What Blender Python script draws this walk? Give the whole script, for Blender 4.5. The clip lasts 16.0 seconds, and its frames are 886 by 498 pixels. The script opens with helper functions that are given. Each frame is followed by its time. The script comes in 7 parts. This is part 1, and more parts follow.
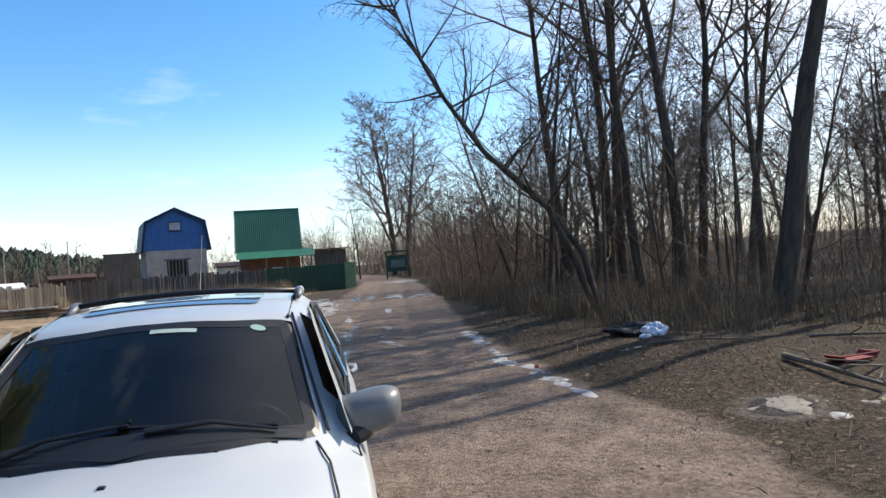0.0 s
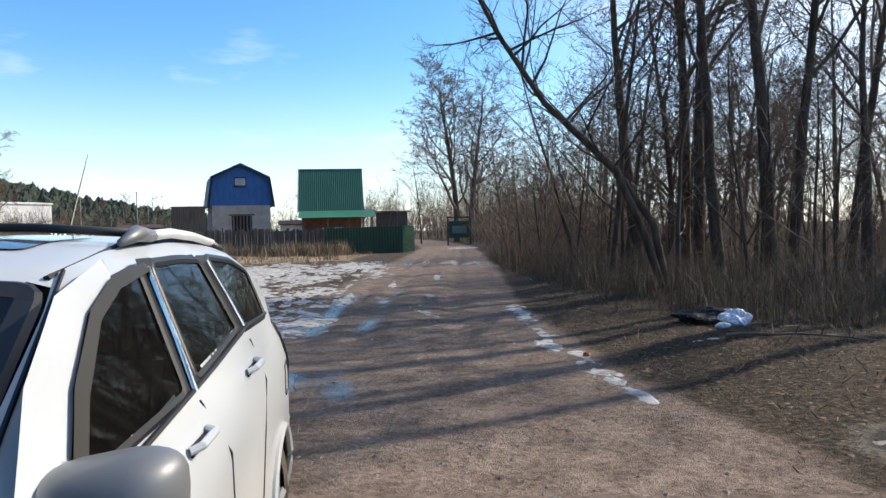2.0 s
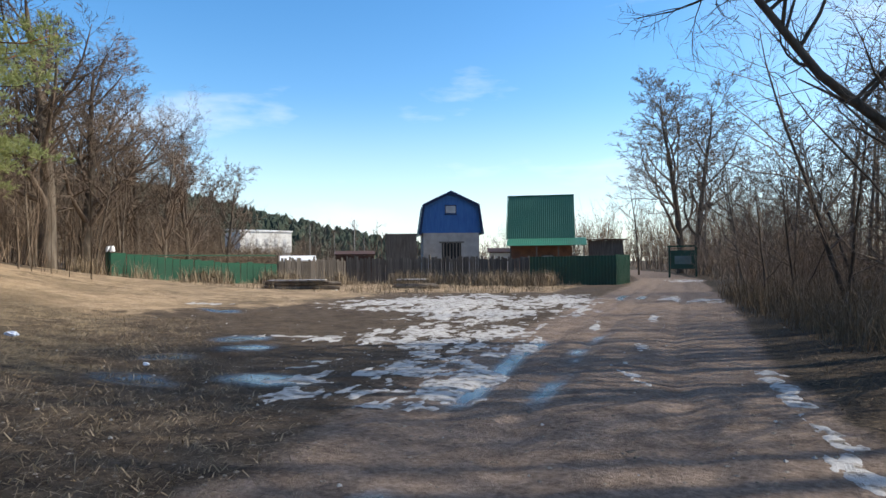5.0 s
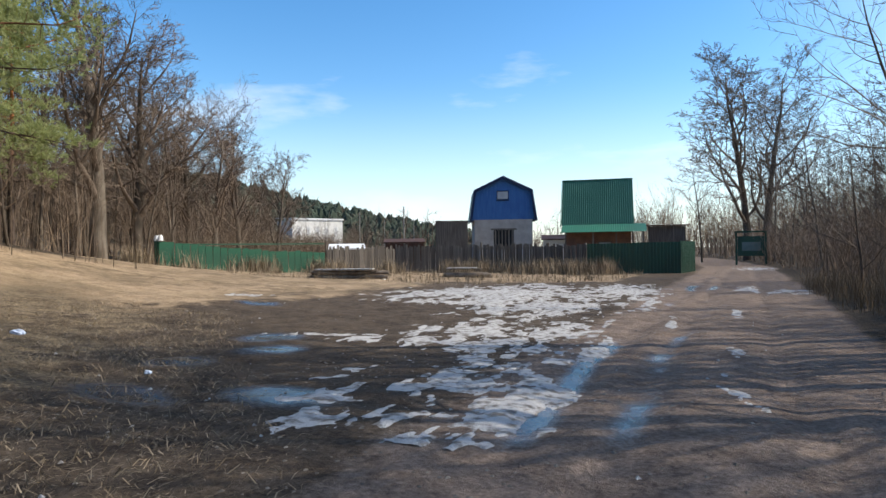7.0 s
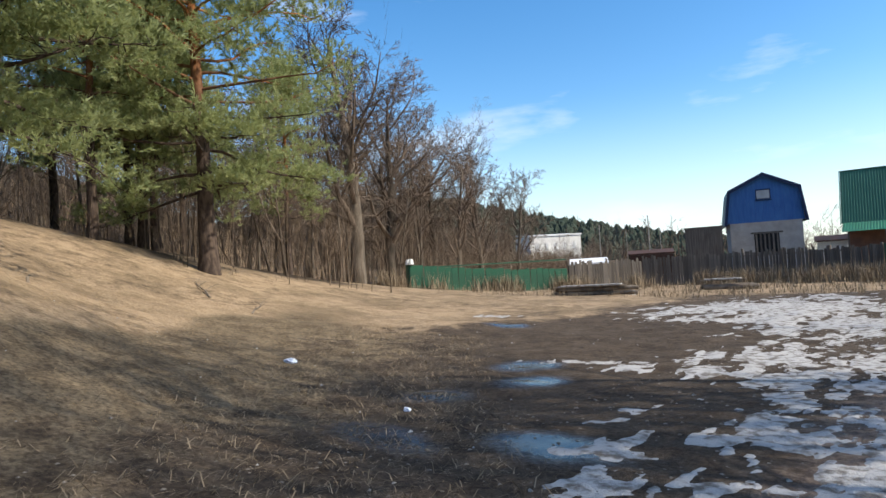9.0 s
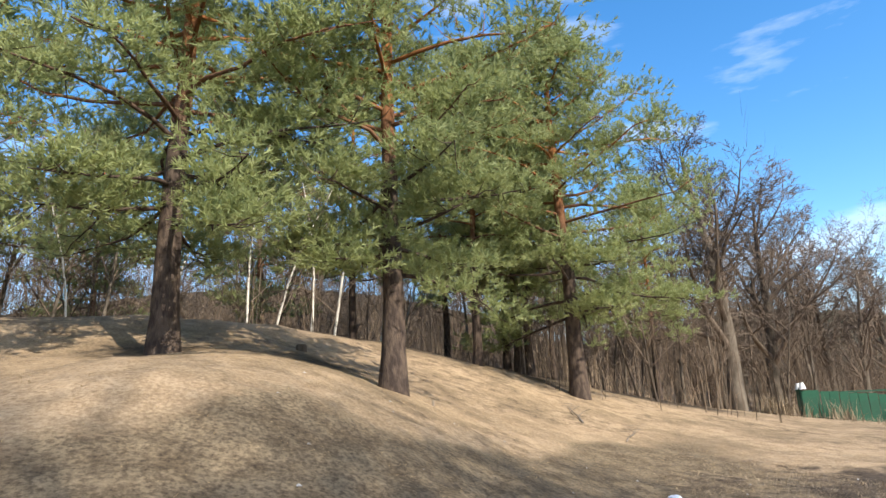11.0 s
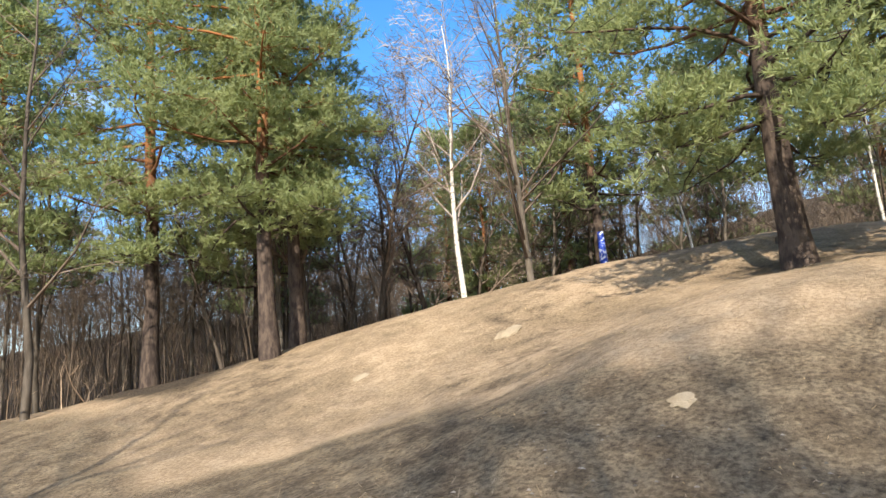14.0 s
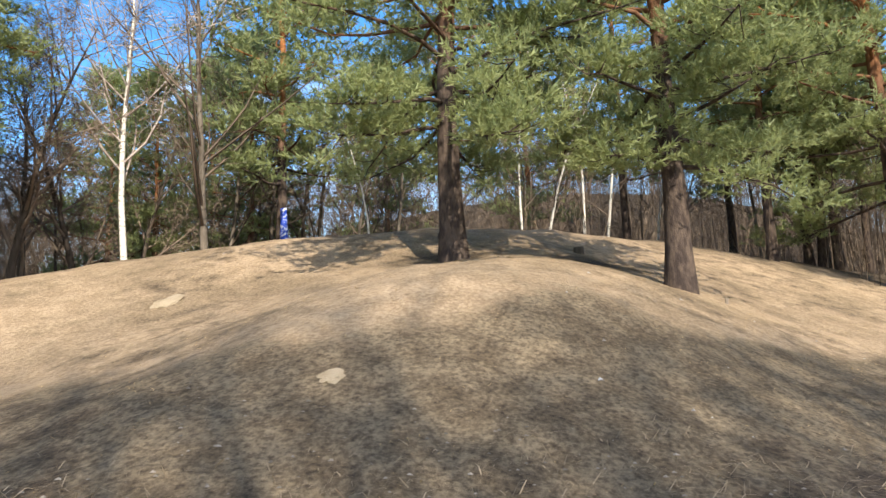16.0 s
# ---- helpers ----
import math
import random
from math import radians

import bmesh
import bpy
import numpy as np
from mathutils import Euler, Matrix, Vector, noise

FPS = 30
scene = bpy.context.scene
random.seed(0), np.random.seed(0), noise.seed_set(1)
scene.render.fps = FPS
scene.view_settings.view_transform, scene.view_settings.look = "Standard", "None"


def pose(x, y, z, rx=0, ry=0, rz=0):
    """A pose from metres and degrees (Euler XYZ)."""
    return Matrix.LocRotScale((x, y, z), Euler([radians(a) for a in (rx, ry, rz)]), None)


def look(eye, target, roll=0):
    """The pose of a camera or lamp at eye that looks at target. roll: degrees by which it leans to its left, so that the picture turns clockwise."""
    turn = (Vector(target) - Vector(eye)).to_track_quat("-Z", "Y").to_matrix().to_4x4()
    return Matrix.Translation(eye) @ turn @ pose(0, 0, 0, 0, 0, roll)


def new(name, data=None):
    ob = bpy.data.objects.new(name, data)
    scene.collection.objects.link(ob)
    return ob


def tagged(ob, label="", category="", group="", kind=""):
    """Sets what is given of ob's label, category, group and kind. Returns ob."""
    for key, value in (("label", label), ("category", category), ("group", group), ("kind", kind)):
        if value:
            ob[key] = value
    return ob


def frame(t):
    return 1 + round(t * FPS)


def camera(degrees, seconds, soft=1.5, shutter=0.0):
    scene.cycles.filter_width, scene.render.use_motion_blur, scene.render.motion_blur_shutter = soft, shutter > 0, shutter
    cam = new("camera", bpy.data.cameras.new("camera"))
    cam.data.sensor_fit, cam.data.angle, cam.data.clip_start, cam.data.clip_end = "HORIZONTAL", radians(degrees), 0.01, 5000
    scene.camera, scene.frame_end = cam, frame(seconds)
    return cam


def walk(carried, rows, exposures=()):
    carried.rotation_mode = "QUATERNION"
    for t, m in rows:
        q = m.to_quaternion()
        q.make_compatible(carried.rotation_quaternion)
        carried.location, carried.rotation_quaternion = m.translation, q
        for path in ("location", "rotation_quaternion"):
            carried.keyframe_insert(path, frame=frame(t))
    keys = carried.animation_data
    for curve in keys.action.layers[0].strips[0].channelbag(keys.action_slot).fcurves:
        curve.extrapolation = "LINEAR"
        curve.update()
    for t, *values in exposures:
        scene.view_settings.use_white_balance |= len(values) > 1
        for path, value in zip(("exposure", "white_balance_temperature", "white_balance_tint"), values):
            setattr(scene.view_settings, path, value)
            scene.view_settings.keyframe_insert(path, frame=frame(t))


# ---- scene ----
cam = camera(68.6, 16.0)
PATH = [
    (0, (0.008, 0.031, 1.711), (0.006, 2.031, 1.741), -4.2),
    (0.5, (0.05, 0.211, 1.671), (0.011, 2.211, 1.65), -3.1),
    (1, (0.129, 0.628, 1.674), (0.252, 2.623, 1.624), -1.9),
    (1.5, (0.295, 1.067, 1.63), (0.297, 3.067, 1.625), -1.6),
    (2, (0.371, 1.618, 1.586), (0.162, 3.606, 1.527), -1.4),
    (2.5, (0.407, 2.126, 1.587), (0.181, 4.112, 1.508), -1.8),
    (3, (0.493, 2.721, 1.629), (0.092, 4.68, 1.663), -1.6),
    (3.5, (0.41, 3.266, 1.583), (-0.168, 5.18, 1.636), -1.1),
    (4, (0.377, 3.824, 1.575), (-0.279, 5.713, 1.59), -0.9),
    (4.5, (0.321, 4.306, 1.611), (-0.454, 6.15, 1.644), -1.1),
    (4.7, (0.24, 4.499, 1.587), (-0.569, 6.327, 1.631), -0.8),
    (6.8, (-0.571, 6.188, 1.573), (-1.489, 7.965, 1.57), -0.8),
    (7, (-0.629, 6.31, 1.606), (-1.609, 8.054, 1.61), -0.8),
    (7.5, (-0.868, 6.578, 1.618), (-1.958, 8.254, 1.624), -0.2),
    (8, (-1.246, 6.846, 1.613), (-2.309, 8.54, 1.658), -1.5),
    (8.5, (-1.486, 7.062, 1.609), (-2.679, 8.667, 1.657), -2.7),
    (9, (-1.636, 7.047, 1.673), (-3.165, 8.334, 1.751), -3.5),
    (9.5, (-1.69, 6.984, 1.712), (-3.422, 7.966, 1.901), -3.0),
    (9.7, (-1.709, 6.958, 1.726), (-3.499, 7.817, 1.964), -2.6),
    (11.8, (-1.665, 6.721, 1.761), (-3.588, 6.606, 2.296), -2.4),
    (12, (-1.639, 6.667, 1.771), (-3.55, 6.387, 2.291), -2.3),
    (12.5, (-1.55, 6.704, 1.774), (-3.358, 6.031, 2.302), -3.9),
    (13, (-1.606, 6.67, 1.763), (-3.277, 5.704, 2.287), -4.4),
    (13.5, (-1.549, 6.672, 1.756), (-3.104, 5.494, 2.195), -5.0),
    (14, (-1.565, 6.66, 1.747), (-3.032, 5.354, 2.127), -5.0),
    (14.5, (-1.597, 6.657, 1.746), (-3.161, 5.457, 2.084), -4.4),
    (15, (-1.605, 6.654, 1.741), (-3.193, 5.469, 2.018), -3.2),
    (15.5, (-1.702, 6.656, 1.722), (-3.383, 5.603, 1.974), -2.5),
    (16, (-1.815, 6.686, 1.706), (-3.738, 6.198, 1.957), -2.6),
]
walk(cam, [(t, look(eye, target, roll)) for t, eye, target, roll in PATH], [(0.0, 0.5), (4.5, 0.42), (7.0, 0.38), (9.5, 0.45), (12.0, 1.06), (16.0, 0.95)])
# ---------------------------------------------------------------- light
SUN_AZ, SUN_EL = 58.0, 36.0          # degrees clockwise from +y; height
sun_way = Vector((math.sin(radians(SUN_AZ)) * math.cos(radians(SUN_EL)), math.cos(radians(SUN_AZ)) * math.cos(radians(SUN_EL)), math.sin(radians(SUN_EL))))
sun = new("sun", bpy.data.lights.new("sun", "SUN"))
sun.data.energy, sun.data.angle, sun.data.color = 4.7, radians(0.53), (1.0, 0.905, 0.755)
sun.matrix_world = look(sun_way * 50, (0, 0, 0))

world = bpy.data.worlds.new("world")
scene.world = world
world.use_nodes = True
wn, wl = world.node_tree.nodes, world.node_tree.links
wn.clear()
w_out, w_bg, w_sky = wn.new("ShaderNodeOutputWorld"), wn.new("ShaderNodeBackground"), wn.new("ShaderNodeTexSky")
w_sky.sky_type, w_sky.sun_disc = "NISHITA", False
w_sky.sun_elevation, w_sky.sun_rotation = radians(SUN_EL), radians(SUN_AZ)
w_sky.air_density, w_sky.dust_density, w_sky.ozone_density = 1.0, 0.3, 1.6
w_bg.inputs["Strength"].default_value = 0.13
w_tc, w_map, w_noise, w_ramp, w_mix = wn.new("ShaderNodeTexCoord"), wn.new("ShaderNodeMapping"), wn.new("ShaderNodeTexNoise"), wn.new("ShaderNodeValToRGB"), wn.new("ShaderNodeMix")
w_map.inputs["Scale"].default_value = (1.6, 1.6, 6.5)
w_map.inputs["Location"].default_value = (0.35, 0.2, 0.0)
w_noise.inputs["Scale"].default_value, w_noise.inputs["Detail"].default_value, w_noise.inputs["Roughness"].default_value = 1.7, 7.0, 0.55
w_ramp.color_ramp.elements[0].position, w_ramp.color_ramp.elements[1].position = 0.575, 0.92
w_mix.data_type = "RGBA"
w_mix.inputs["B"].default_value = (7.2, 7.4, 7.8, 1)
wl.new(w_tc.outputs["Generated"], w_map.inputs["Vector"])
wl.new(w_map.outputs["Vector"], w_noise.inputs["Vector"])
wl.new(w_noise.outputs["Fac"], w_ramp.inputs["Fac"])
wl.new(w_ramp.outputs["Color"], w_mix.inputs["Factor"])
w_hsv = wn.new("ShaderNodeHueSaturation")
w_hsv.inputs["Saturation"].default_value, w_hsv.inputs["Value"].default_value = 1.34, 1.3
wl.new(w_sky.outputs["Color"], w_hsv.inputs["Color"])
wl.new(w_hsv.outputs["Color"], w_mix.inputs["A"])
# thin bright veil of high cloud round the sun
w_dot, w_veil, w_mix2, w_norm = wn.new("ShaderNodeVectorMath"), wn.new("ShaderNodeMapRange"), wn.new("ShaderNodeMix"), wn.new("ShaderNodeVectorMath")
w_norm.operation, w_dot.operation = "NORMALIZE", "DOT_PRODUCT"
w_dot.inputs[1].default_value = sun_way
w_veil.interpolation_type = "SMOOTHSTEP"
w_veil.inputs["From Min"].default_value, w_veil.inputs["From Max"].default_value, w_veil.inputs["To Max"].default_value = 0.52, 0.98, 0.75
w_mix2.data_type = "RGBA"
w_mix2.inputs["B"].default_value = (8.5, 8.4, 8.3, 1)
wl.new(w_tc.outputs["Generated"], w_norm.inputs[0])
wl.new(w_norm.outputs["Vector"], w_dot.inputs[0])
wl.new(w_dot.outputs["Value"], w_veil.inputs["Value"])
wl.new(w_veil.outputs["Result"], w_mix2.inputs["Factor"])
# pale haze low over the land
w_sep, w_low, w_mix3 = wn.new("ShaderNodeSeparateXYZ"), wn.new("ShaderNodeMapRange"), wn.new("ShaderNodeMix")
w_low.interpolation_type = "SMOOTHSTEP"
w_low.inputs["From Min"].default_value, w_low.inputs["From Max"].default_value = 0.0, 0.26
w_low.inputs["To Min"].default_value, w_low.inputs["To Max"].default_value = 0.55, 0.0
w_mix3.data_type = "RGBA"
w_mix3.inputs["B"].default_value = (5.6, 6.5, 7.3, 1)
wl.new(w_norm.outputs["Vector"], w_sep.inputs["Vector"])
wl.new(w_sep.outputs["Z"], w_low.inputs["Value"])
wl.new(w_low.outputs["Result"], w_mix3.inputs["Factor"])
wl.new(w_mix.outputs["Result"], w_mix3.inputs["A"])
wl.new(w_mix3.outputs["Result"], w_mix2.inputs["A"])
wl.new(w_mix2.outputs["Result"], w_bg.inputs["Color"])
wl.new(w_bg.outputs["Background"], w_out.inputs["Surface"])

# ---------------------------------------------------------------- materials


def material(name, base, rough=0.8, metal=0.0, second=None, scale=6.0, fine=60.0, bump=0.2, mix=(0.35, 0.65), random_amount=0.0, coords="Object", stretch=(1, 1, 1), spec=0.3, island=0.0):
    """A two-scale surface: blotches of second over base, fine grain in the value and the relief."""
    m = bpy.data.materials.new(name)
    m.use_nodes = True
    n, l = m.node_tree.nodes, m.node_tree.links
    b = n["Principled BSDF"]
    b.inputs["Roughness"].default_value, b.inputs["Metallic"].default_value = rough, metal
    b.inputs["Specular IOR Level"].default_value = spec
    tc, mp = n.new("ShaderNodeTexCoord"), n.new("ShaderNodeMapping")
    mp.inputs["Scale"].default_value = stretch
    l.new(tc.outputs[coords], mp.inputs["Vector"])
    big, small = n.new("ShaderNodeTexNoise"), n.new("ShaderNodeTexNoise")
    big.inputs["Scale"].default_value, big.inputs["Detail"].default_value = scale, 5
    small.inputs["Scale"].default_value, small.inputs["Detail"].default_value = fine, 4
    l.new(mp.outputs["Vector"], big.inputs["Vector"])
    l.new(mp.outputs["Vector"], small.inputs["Vector"])
    ramp = n.new("ShaderNodeValToRGB")
    ramp.color_ramp.elements[0].position, ramp.color_ramp.elements[1].position = mix
    ramp.color_ramp.elements[0].color = (*base, 1)
    ramp.color_ramp.elements[1].color = (*(second or [c * 0.7 for c in base]), 1)
    l.new(big.outputs["Fac"], ramp.inputs["Fac"])
    hsv = n.new("ShaderNodeHueSaturation")
    rng_ = n.new("ShaderNodeMapRange")
    rng_.inputs["To Min"].default_value, rng_.inputs["To Max"].default_value = 0.72, 1.28
    l.new(small.outputs["Fac"], rng_.inputs["Value"])
    value = rng_.outputs["Result"]
    if random_amount or island:
        info = n.new("ShaderNodeObjectInfo") if random_amount else n.new("ShaderNodeNewGeometry")
        mr = n.new("ShaderNodeMapRange")
        k = random_amount or island
        mr.inputs["To Min"].default_value, mr.inputs["To Max"].default_value = 1 - k, 1 + k
        l.new(info.outputs["Random" if random_amount else "Random Per Island"], mr.inputs["Value"])
        mul = n.new("ShaderNodeMath")
        mul.operation = "MULTIPLY"
        l.new(value, mul.inputs[0])
        l.new(mr.outputs["Result"], mul.inputs[1])
        value = mul.outputs["Value"]
    l.new(value, hsv.inputs["Value"])
    l.new(ramp.outputs["Color"], hsv.inputs["Color"])
    l.new(hsv.outputs["Color"], b.inputs["Base Color"])
    if bump:
        bp = n.new("ShaderNodeBump")
        bp.inputs["Strength"].default_value, bp.inputs["Distance"].default_value = bump, 0.02
        l.new(small.outputs["Fac"], bp.inputs["Height"])
        l.new(bp.outputs["Normal"], b.inputs["Normal"])
    return m


M_BARK = material("dark_bark", (0.068, 0.054, 0.043), 0.95, second=(0.125, 0.10, 0.08), scale=3, fine=30, bump=0.8, stretch=(3, 3, 0.6), spec=0.1)
M_TWIG = material("twig_bark", (0.135, 0.10, 0.078), 0.95, second=(0.21, 0.165, 0.128), scale=1.0, fine=10, bump=0.0, random_amount=0.25, spec=0.1)
M_GREYBARK = material("grey_bark", (0.16, 0.135, 0.11), 0.95, second=(0.085, 0.07, 0.056), scale=2, fine=24, bump=0.7, stretch=(3, 3, 0.7), random_amount=0.2, spec=0.1)
M_GREYTWIG = material("grey_twig", (0.17, 0.13, 0.10), 0.95, second=(0.11, 0.085, 0.068), scale=0.8, fine=8, bump=0.0, random_amount=0.25, spec=0.1)
M_BIRCH = material("birch_bark", (0.66, 0.62, 0.56), 0.8, second=(0.10, 0.085, 0.07), scale=5, fine=30, bump=0.3, mix=(0.55, 0.70), stretch=(1, 1, 2.5))
M_BIRCHTWIG = material("birch_twigs", (0.5, 0.44, 0.39), 0.9, second=(0.24, 0.18, 0.15), scale=1.0, fine=8, bump=0.0, spec=0.1)
M_NEEDLE = material("pine_needles", (0.165, 0.20, 0.082), 0.6, second=(0.285, 0.315, 0.145), scale=1.3, fine=9, bump=0.0, random_amount=0.12, island=0.0, spec=0.35)
# light shines through the needles
nn, nl = M_NEEDLE.node_tree.nodes, M_NEEDLE.node_tree.links
n_mix, n_thru = nn.new("ShaderNodeMixShader"), nn.new("ShaderNodeBsdfTranslucent")
n_thru.inputs["Color"].default_value = (0.42, 0.47, 0.19, 1)
n_mix.inputs["Fac"].default_value = 0.42
nl.new(nn["Principled BSDF"].outputs["BSDF"], n_mix.inputs[1])
nl.new(n_thru.outputs["BSDF"], n_mix.inputs[2])
nl.new(n_mix.outputs["Shader"], nn["Material Output"].inputs["Surface"])
M_FARNEEDLE = material("far_conifers", (0.032, 0.046, 0.036), 0.9, second=(0.05, 0.062, 0.046), scale=0.05, fine=0.6, bump=0.0, spec=0.1)
M_FARWOOD = material("far_bare_woods", (0.15, 0.105, 0.075), 0.95, second=(0.10, 0.07, 0.055), scale=0.05, fine=0.7, bump=0.0, spec=0.1)
M_STRAW = material("dry_grass", (0.42, 0.31, 0.17), 0.9, second=(0.30, 0.215, 0.12), scale=1.2, fine=20, bump=0.0, island=0.35, spec=0.15)
M_REED = material("pale_brown_reed", (0.31, 0.245, 0.17), 0.9, second=(0.21, 0.165, 0.115), scale=1.0, fine=16, bump=0.0, island=0.4, spec=0.15)
M_EDGESTRAW = material("brown_straw", (0.27, 0.195, 0.125), 0.9, second=(0.16, 0.115, 0.075), scale=1.0, fine=16, bump=0.0, island=0.4, spec=0.15)
M_BRUSH = material("brushwood", (0.19, 0.135, 0.095), 0.95, second=(0.33, 0.245, 0.175), scale=0.7, fine=9, bump=0.0, island=0.45, spec=0.1)
M_THICKET = material("grey_brown_thicket", (0.20, 0.152, 0.112), 0.95, second=(0.12, 0.09, 0.068), scale=0.3, fine=6, bump=0.0, island=0.45, spec=0.1)
M_STEM = material("young_stems", (0.115, 0.088, 0.067), 0.95, second=(0.09, 0.07, 0.055), scale=0.4, fine=6, bump=0.0, island=0.4, spec=0.1)
M_LEAF = material("dead_leaves", (0.10, 0.07, 0.046), 0.9, second=(0.21, 0.155, 0.10), scale=2.0, fine=20, bump=0.0, island=0.5, spec=0.2)
M_STONE = material("gravel_stone", (0.27, 0.235, 0.195), 0.85, second=(0.16, 0.135, 0.11), scale=3, fine=40, bump=0.3, island=0.4)
M_SNOW = material("old_snow", (0.45, 0.44, 0.43), 0.75, second=(0.15, 0.13, 0.11), scale=7.5, fine=46, bump=0.9, mix=(0.47, 0.64), spec=0.3)
M_ICE = material("thawing_ice", (0.33, 0.295, 0.24), 0.35, second=(0.21, 0.18, 0.145), scale=3.0, fine=20, bump=0.3, spec=0.5)
M_GREENSHEET = material("green_sheet", (0.008, 0.062, 0.036), 0.45, second=(0.011, 0.048, 0.029), scale=0.8, fine=14, bump=0.08, spec=0.5)
M_GREENPAINT = material("faded_green_paint", (0.012, 0.085, 0.048), 0.6, second=(0.02, 0.062, 0.04), scale=1.2, fine=14, bump=0.1)
M_OLDWOOD = material("weathered_planks", (0.165, 0.145, 0.125), 0.9, second=(0.095, 0.08, 0.068), scale=1.5, fine=30, bump=0.5, stretch=(6, 6, 0.5), random_amount=0.3)
M_BLUE = material("blue_boards", (0.03, 0.105, 0.30), 0.55, second=(0.045, 0.145, 0.36), scale=1.3, fine=12, bump=0.15, stretch=(4, 4, 0.6))
M_DARKBLUE = material("dark_blue_trim", (0.008, 0.022, 0.075), 0.5, scale=3, bump=0.1)
M_BLOCK = material("grey_block_wall", (0.38, 0.36, 0.34), 0.95, second=(0.28, 0.265, 0.25), scale=1.4, fine=20, bump=0.3)
M_BRICK = material("brown_brick", (0.20, 0.105, 0.07), 0.9, second=(0.14, 0.08, 0.06), scale=2, fine=16, bump=0.3)
M_ROOFSIDE = material("grey_green_roofing", (0.16, 0.21, 0.19), 0.6, second=(0.11, 0.15, 0.135), scale=1.5, bump=0.1)
M_WHITEWASH = material("white_wall", (0.80, 0.79, 0.76), 0.8, second=(0.62, 0.61, 0.59), scale=0.6, fine=8, bump=0.1)
M_WHITESHEET = material("white_sheet_roof", (0.78, 0.79, 0.80), 0.5, second=(0.6, 0.6, 0.6), scale=0.7, bump=0.1)
M_RUST = material("rust_brown_sheet", (0.085, 0.042, 0.03), 0.8, second=(0.05, 0.028, 0.022), scale=2, bump=0.2)
M_PANE = material("pale_pane", (0.33, 0.35, 0.38), 0.15, second=(0.24, 0.26, 0.29), scale=1.0, bump=0.0, spec=0.6)
M_PALEPANE = material("sky_grey_pane", (0.58, 0.59, 0.60), 0.2, second=(0.5, 0.51, 0.53), scale=1.0, bump=0.0, spec=0.5)
M_DARK = material("dark_gap", (0.012, 0.012, 0.013), 0.8, scale=4, bump=0.0)
M_LOG = material("grey_log", (0.23, 0.19, 0.15), 0.9, second=(0.12, 0.095, 0.075), scale=3, fine=30, bump=0.5)
M_PLASTIC = material("white_plastic_bag", (0.72, 0.76, 0.84), 0.4, second=(0.45, 0.52, 0.68), scale=4, fine=25, bump=0.7)
M_BLACKBAG = material("black_bag", (0.008, 0.008, 0.011), 0.45, scale=4, fine=20, bump=0.8)
M_RED = material("red_plastic", (0.26, 0.025, 0.025), 0.5, second=(0.17, 0.015, 0.02), scale=4, bump=0.2)
M_ORANGE = material("orange_plastic", (0.40, 0.11, 0.05), 0.6, scale=4, bump=0.1)
M_POLE = material("grey_pole", (0.30, 0.29, 0.28), 0.7, scale=3, bump=0.1)
M_BLUECLOTH = material("blue_film", (0.015, 0.055, 0.42), 0.45, second=(0.55, 0.60, 0.72), scale=9, fine=30, bump=0.4, mix=(0.5, 0.6))
M_CONCRETE = material("pale_lump", (0.34, 0.275, 0.19), 0.9, second=(0.25, 0.195, 0.125), scale=3, bump=0.4)


def pine_bark():
    m = material("pine_bark", (0.10, 0.075, 0.06), 0.95, second=(0.045, 0.034, 0.03), scale=5, fine=22, bump=1.0, stretch=(2, 2, 0.7), mix=(0.4, 0.6), spec=0.1)
    n, l = m.node_tree.nodes, m.node_tree.links
    b = n["Principled BSDF"]
    old = b.inputs["Base Color"].links[0].from_socket
    tc, sep, mr, mix = n.new("ShaderNodeTexCoord"), n.new("ShaderNodeSeparateXYZ"), n.new("ShaderNodeMapRange"), n.new("ShaderNodeMix")
    mr.inputs["From Min"].default_value, mr.inputs["From Max"].default_value = 4.2, 7.5
    mix.data_type = "RGBA"
    mix.inputs["B"].default_value = (0.30, 0.125, 0.05, 1)
    l.new(tc.outputs["Object"], sep.inputs["Vector"])
    l.new(sep.outputs["Z"], mr.inputs["Value"])
    l.new(mr.outputs["Result"], mix.inputs["Factor"])
    l.new(old, mix.inputs["A"])
    l.new(mix.outputs["Result"], b.inputs["Base Color"])
    return m


M_PINEBARK = pine_bark()


def let_light_through(m, share):
    """Thin needles: part of the light passes through them."""
    n, l = m.node_tree.nodes, m.node_tree.links
    b, out = n["Principled BSDF"], n["Material Output"]
    tr, mix = n.new("ShaderNodeBsdfTranslucent"), n.new("ShaderNodeMixShader")
    mix.inputs["Fac"].default_value = share
    l.new(b.inputs["Base Color"].links[0].from_socket, tr.inputs["Color"])
    l.new(b.outputs["BSDF"], mix.inputs[1])
    l.new(tr.outputs["BSDF"], mix.inputs[2])
    l.new(mix.outputs["Shader"], out.inputs["Surface"])


let_light_through(M_STRAW, 0.3)


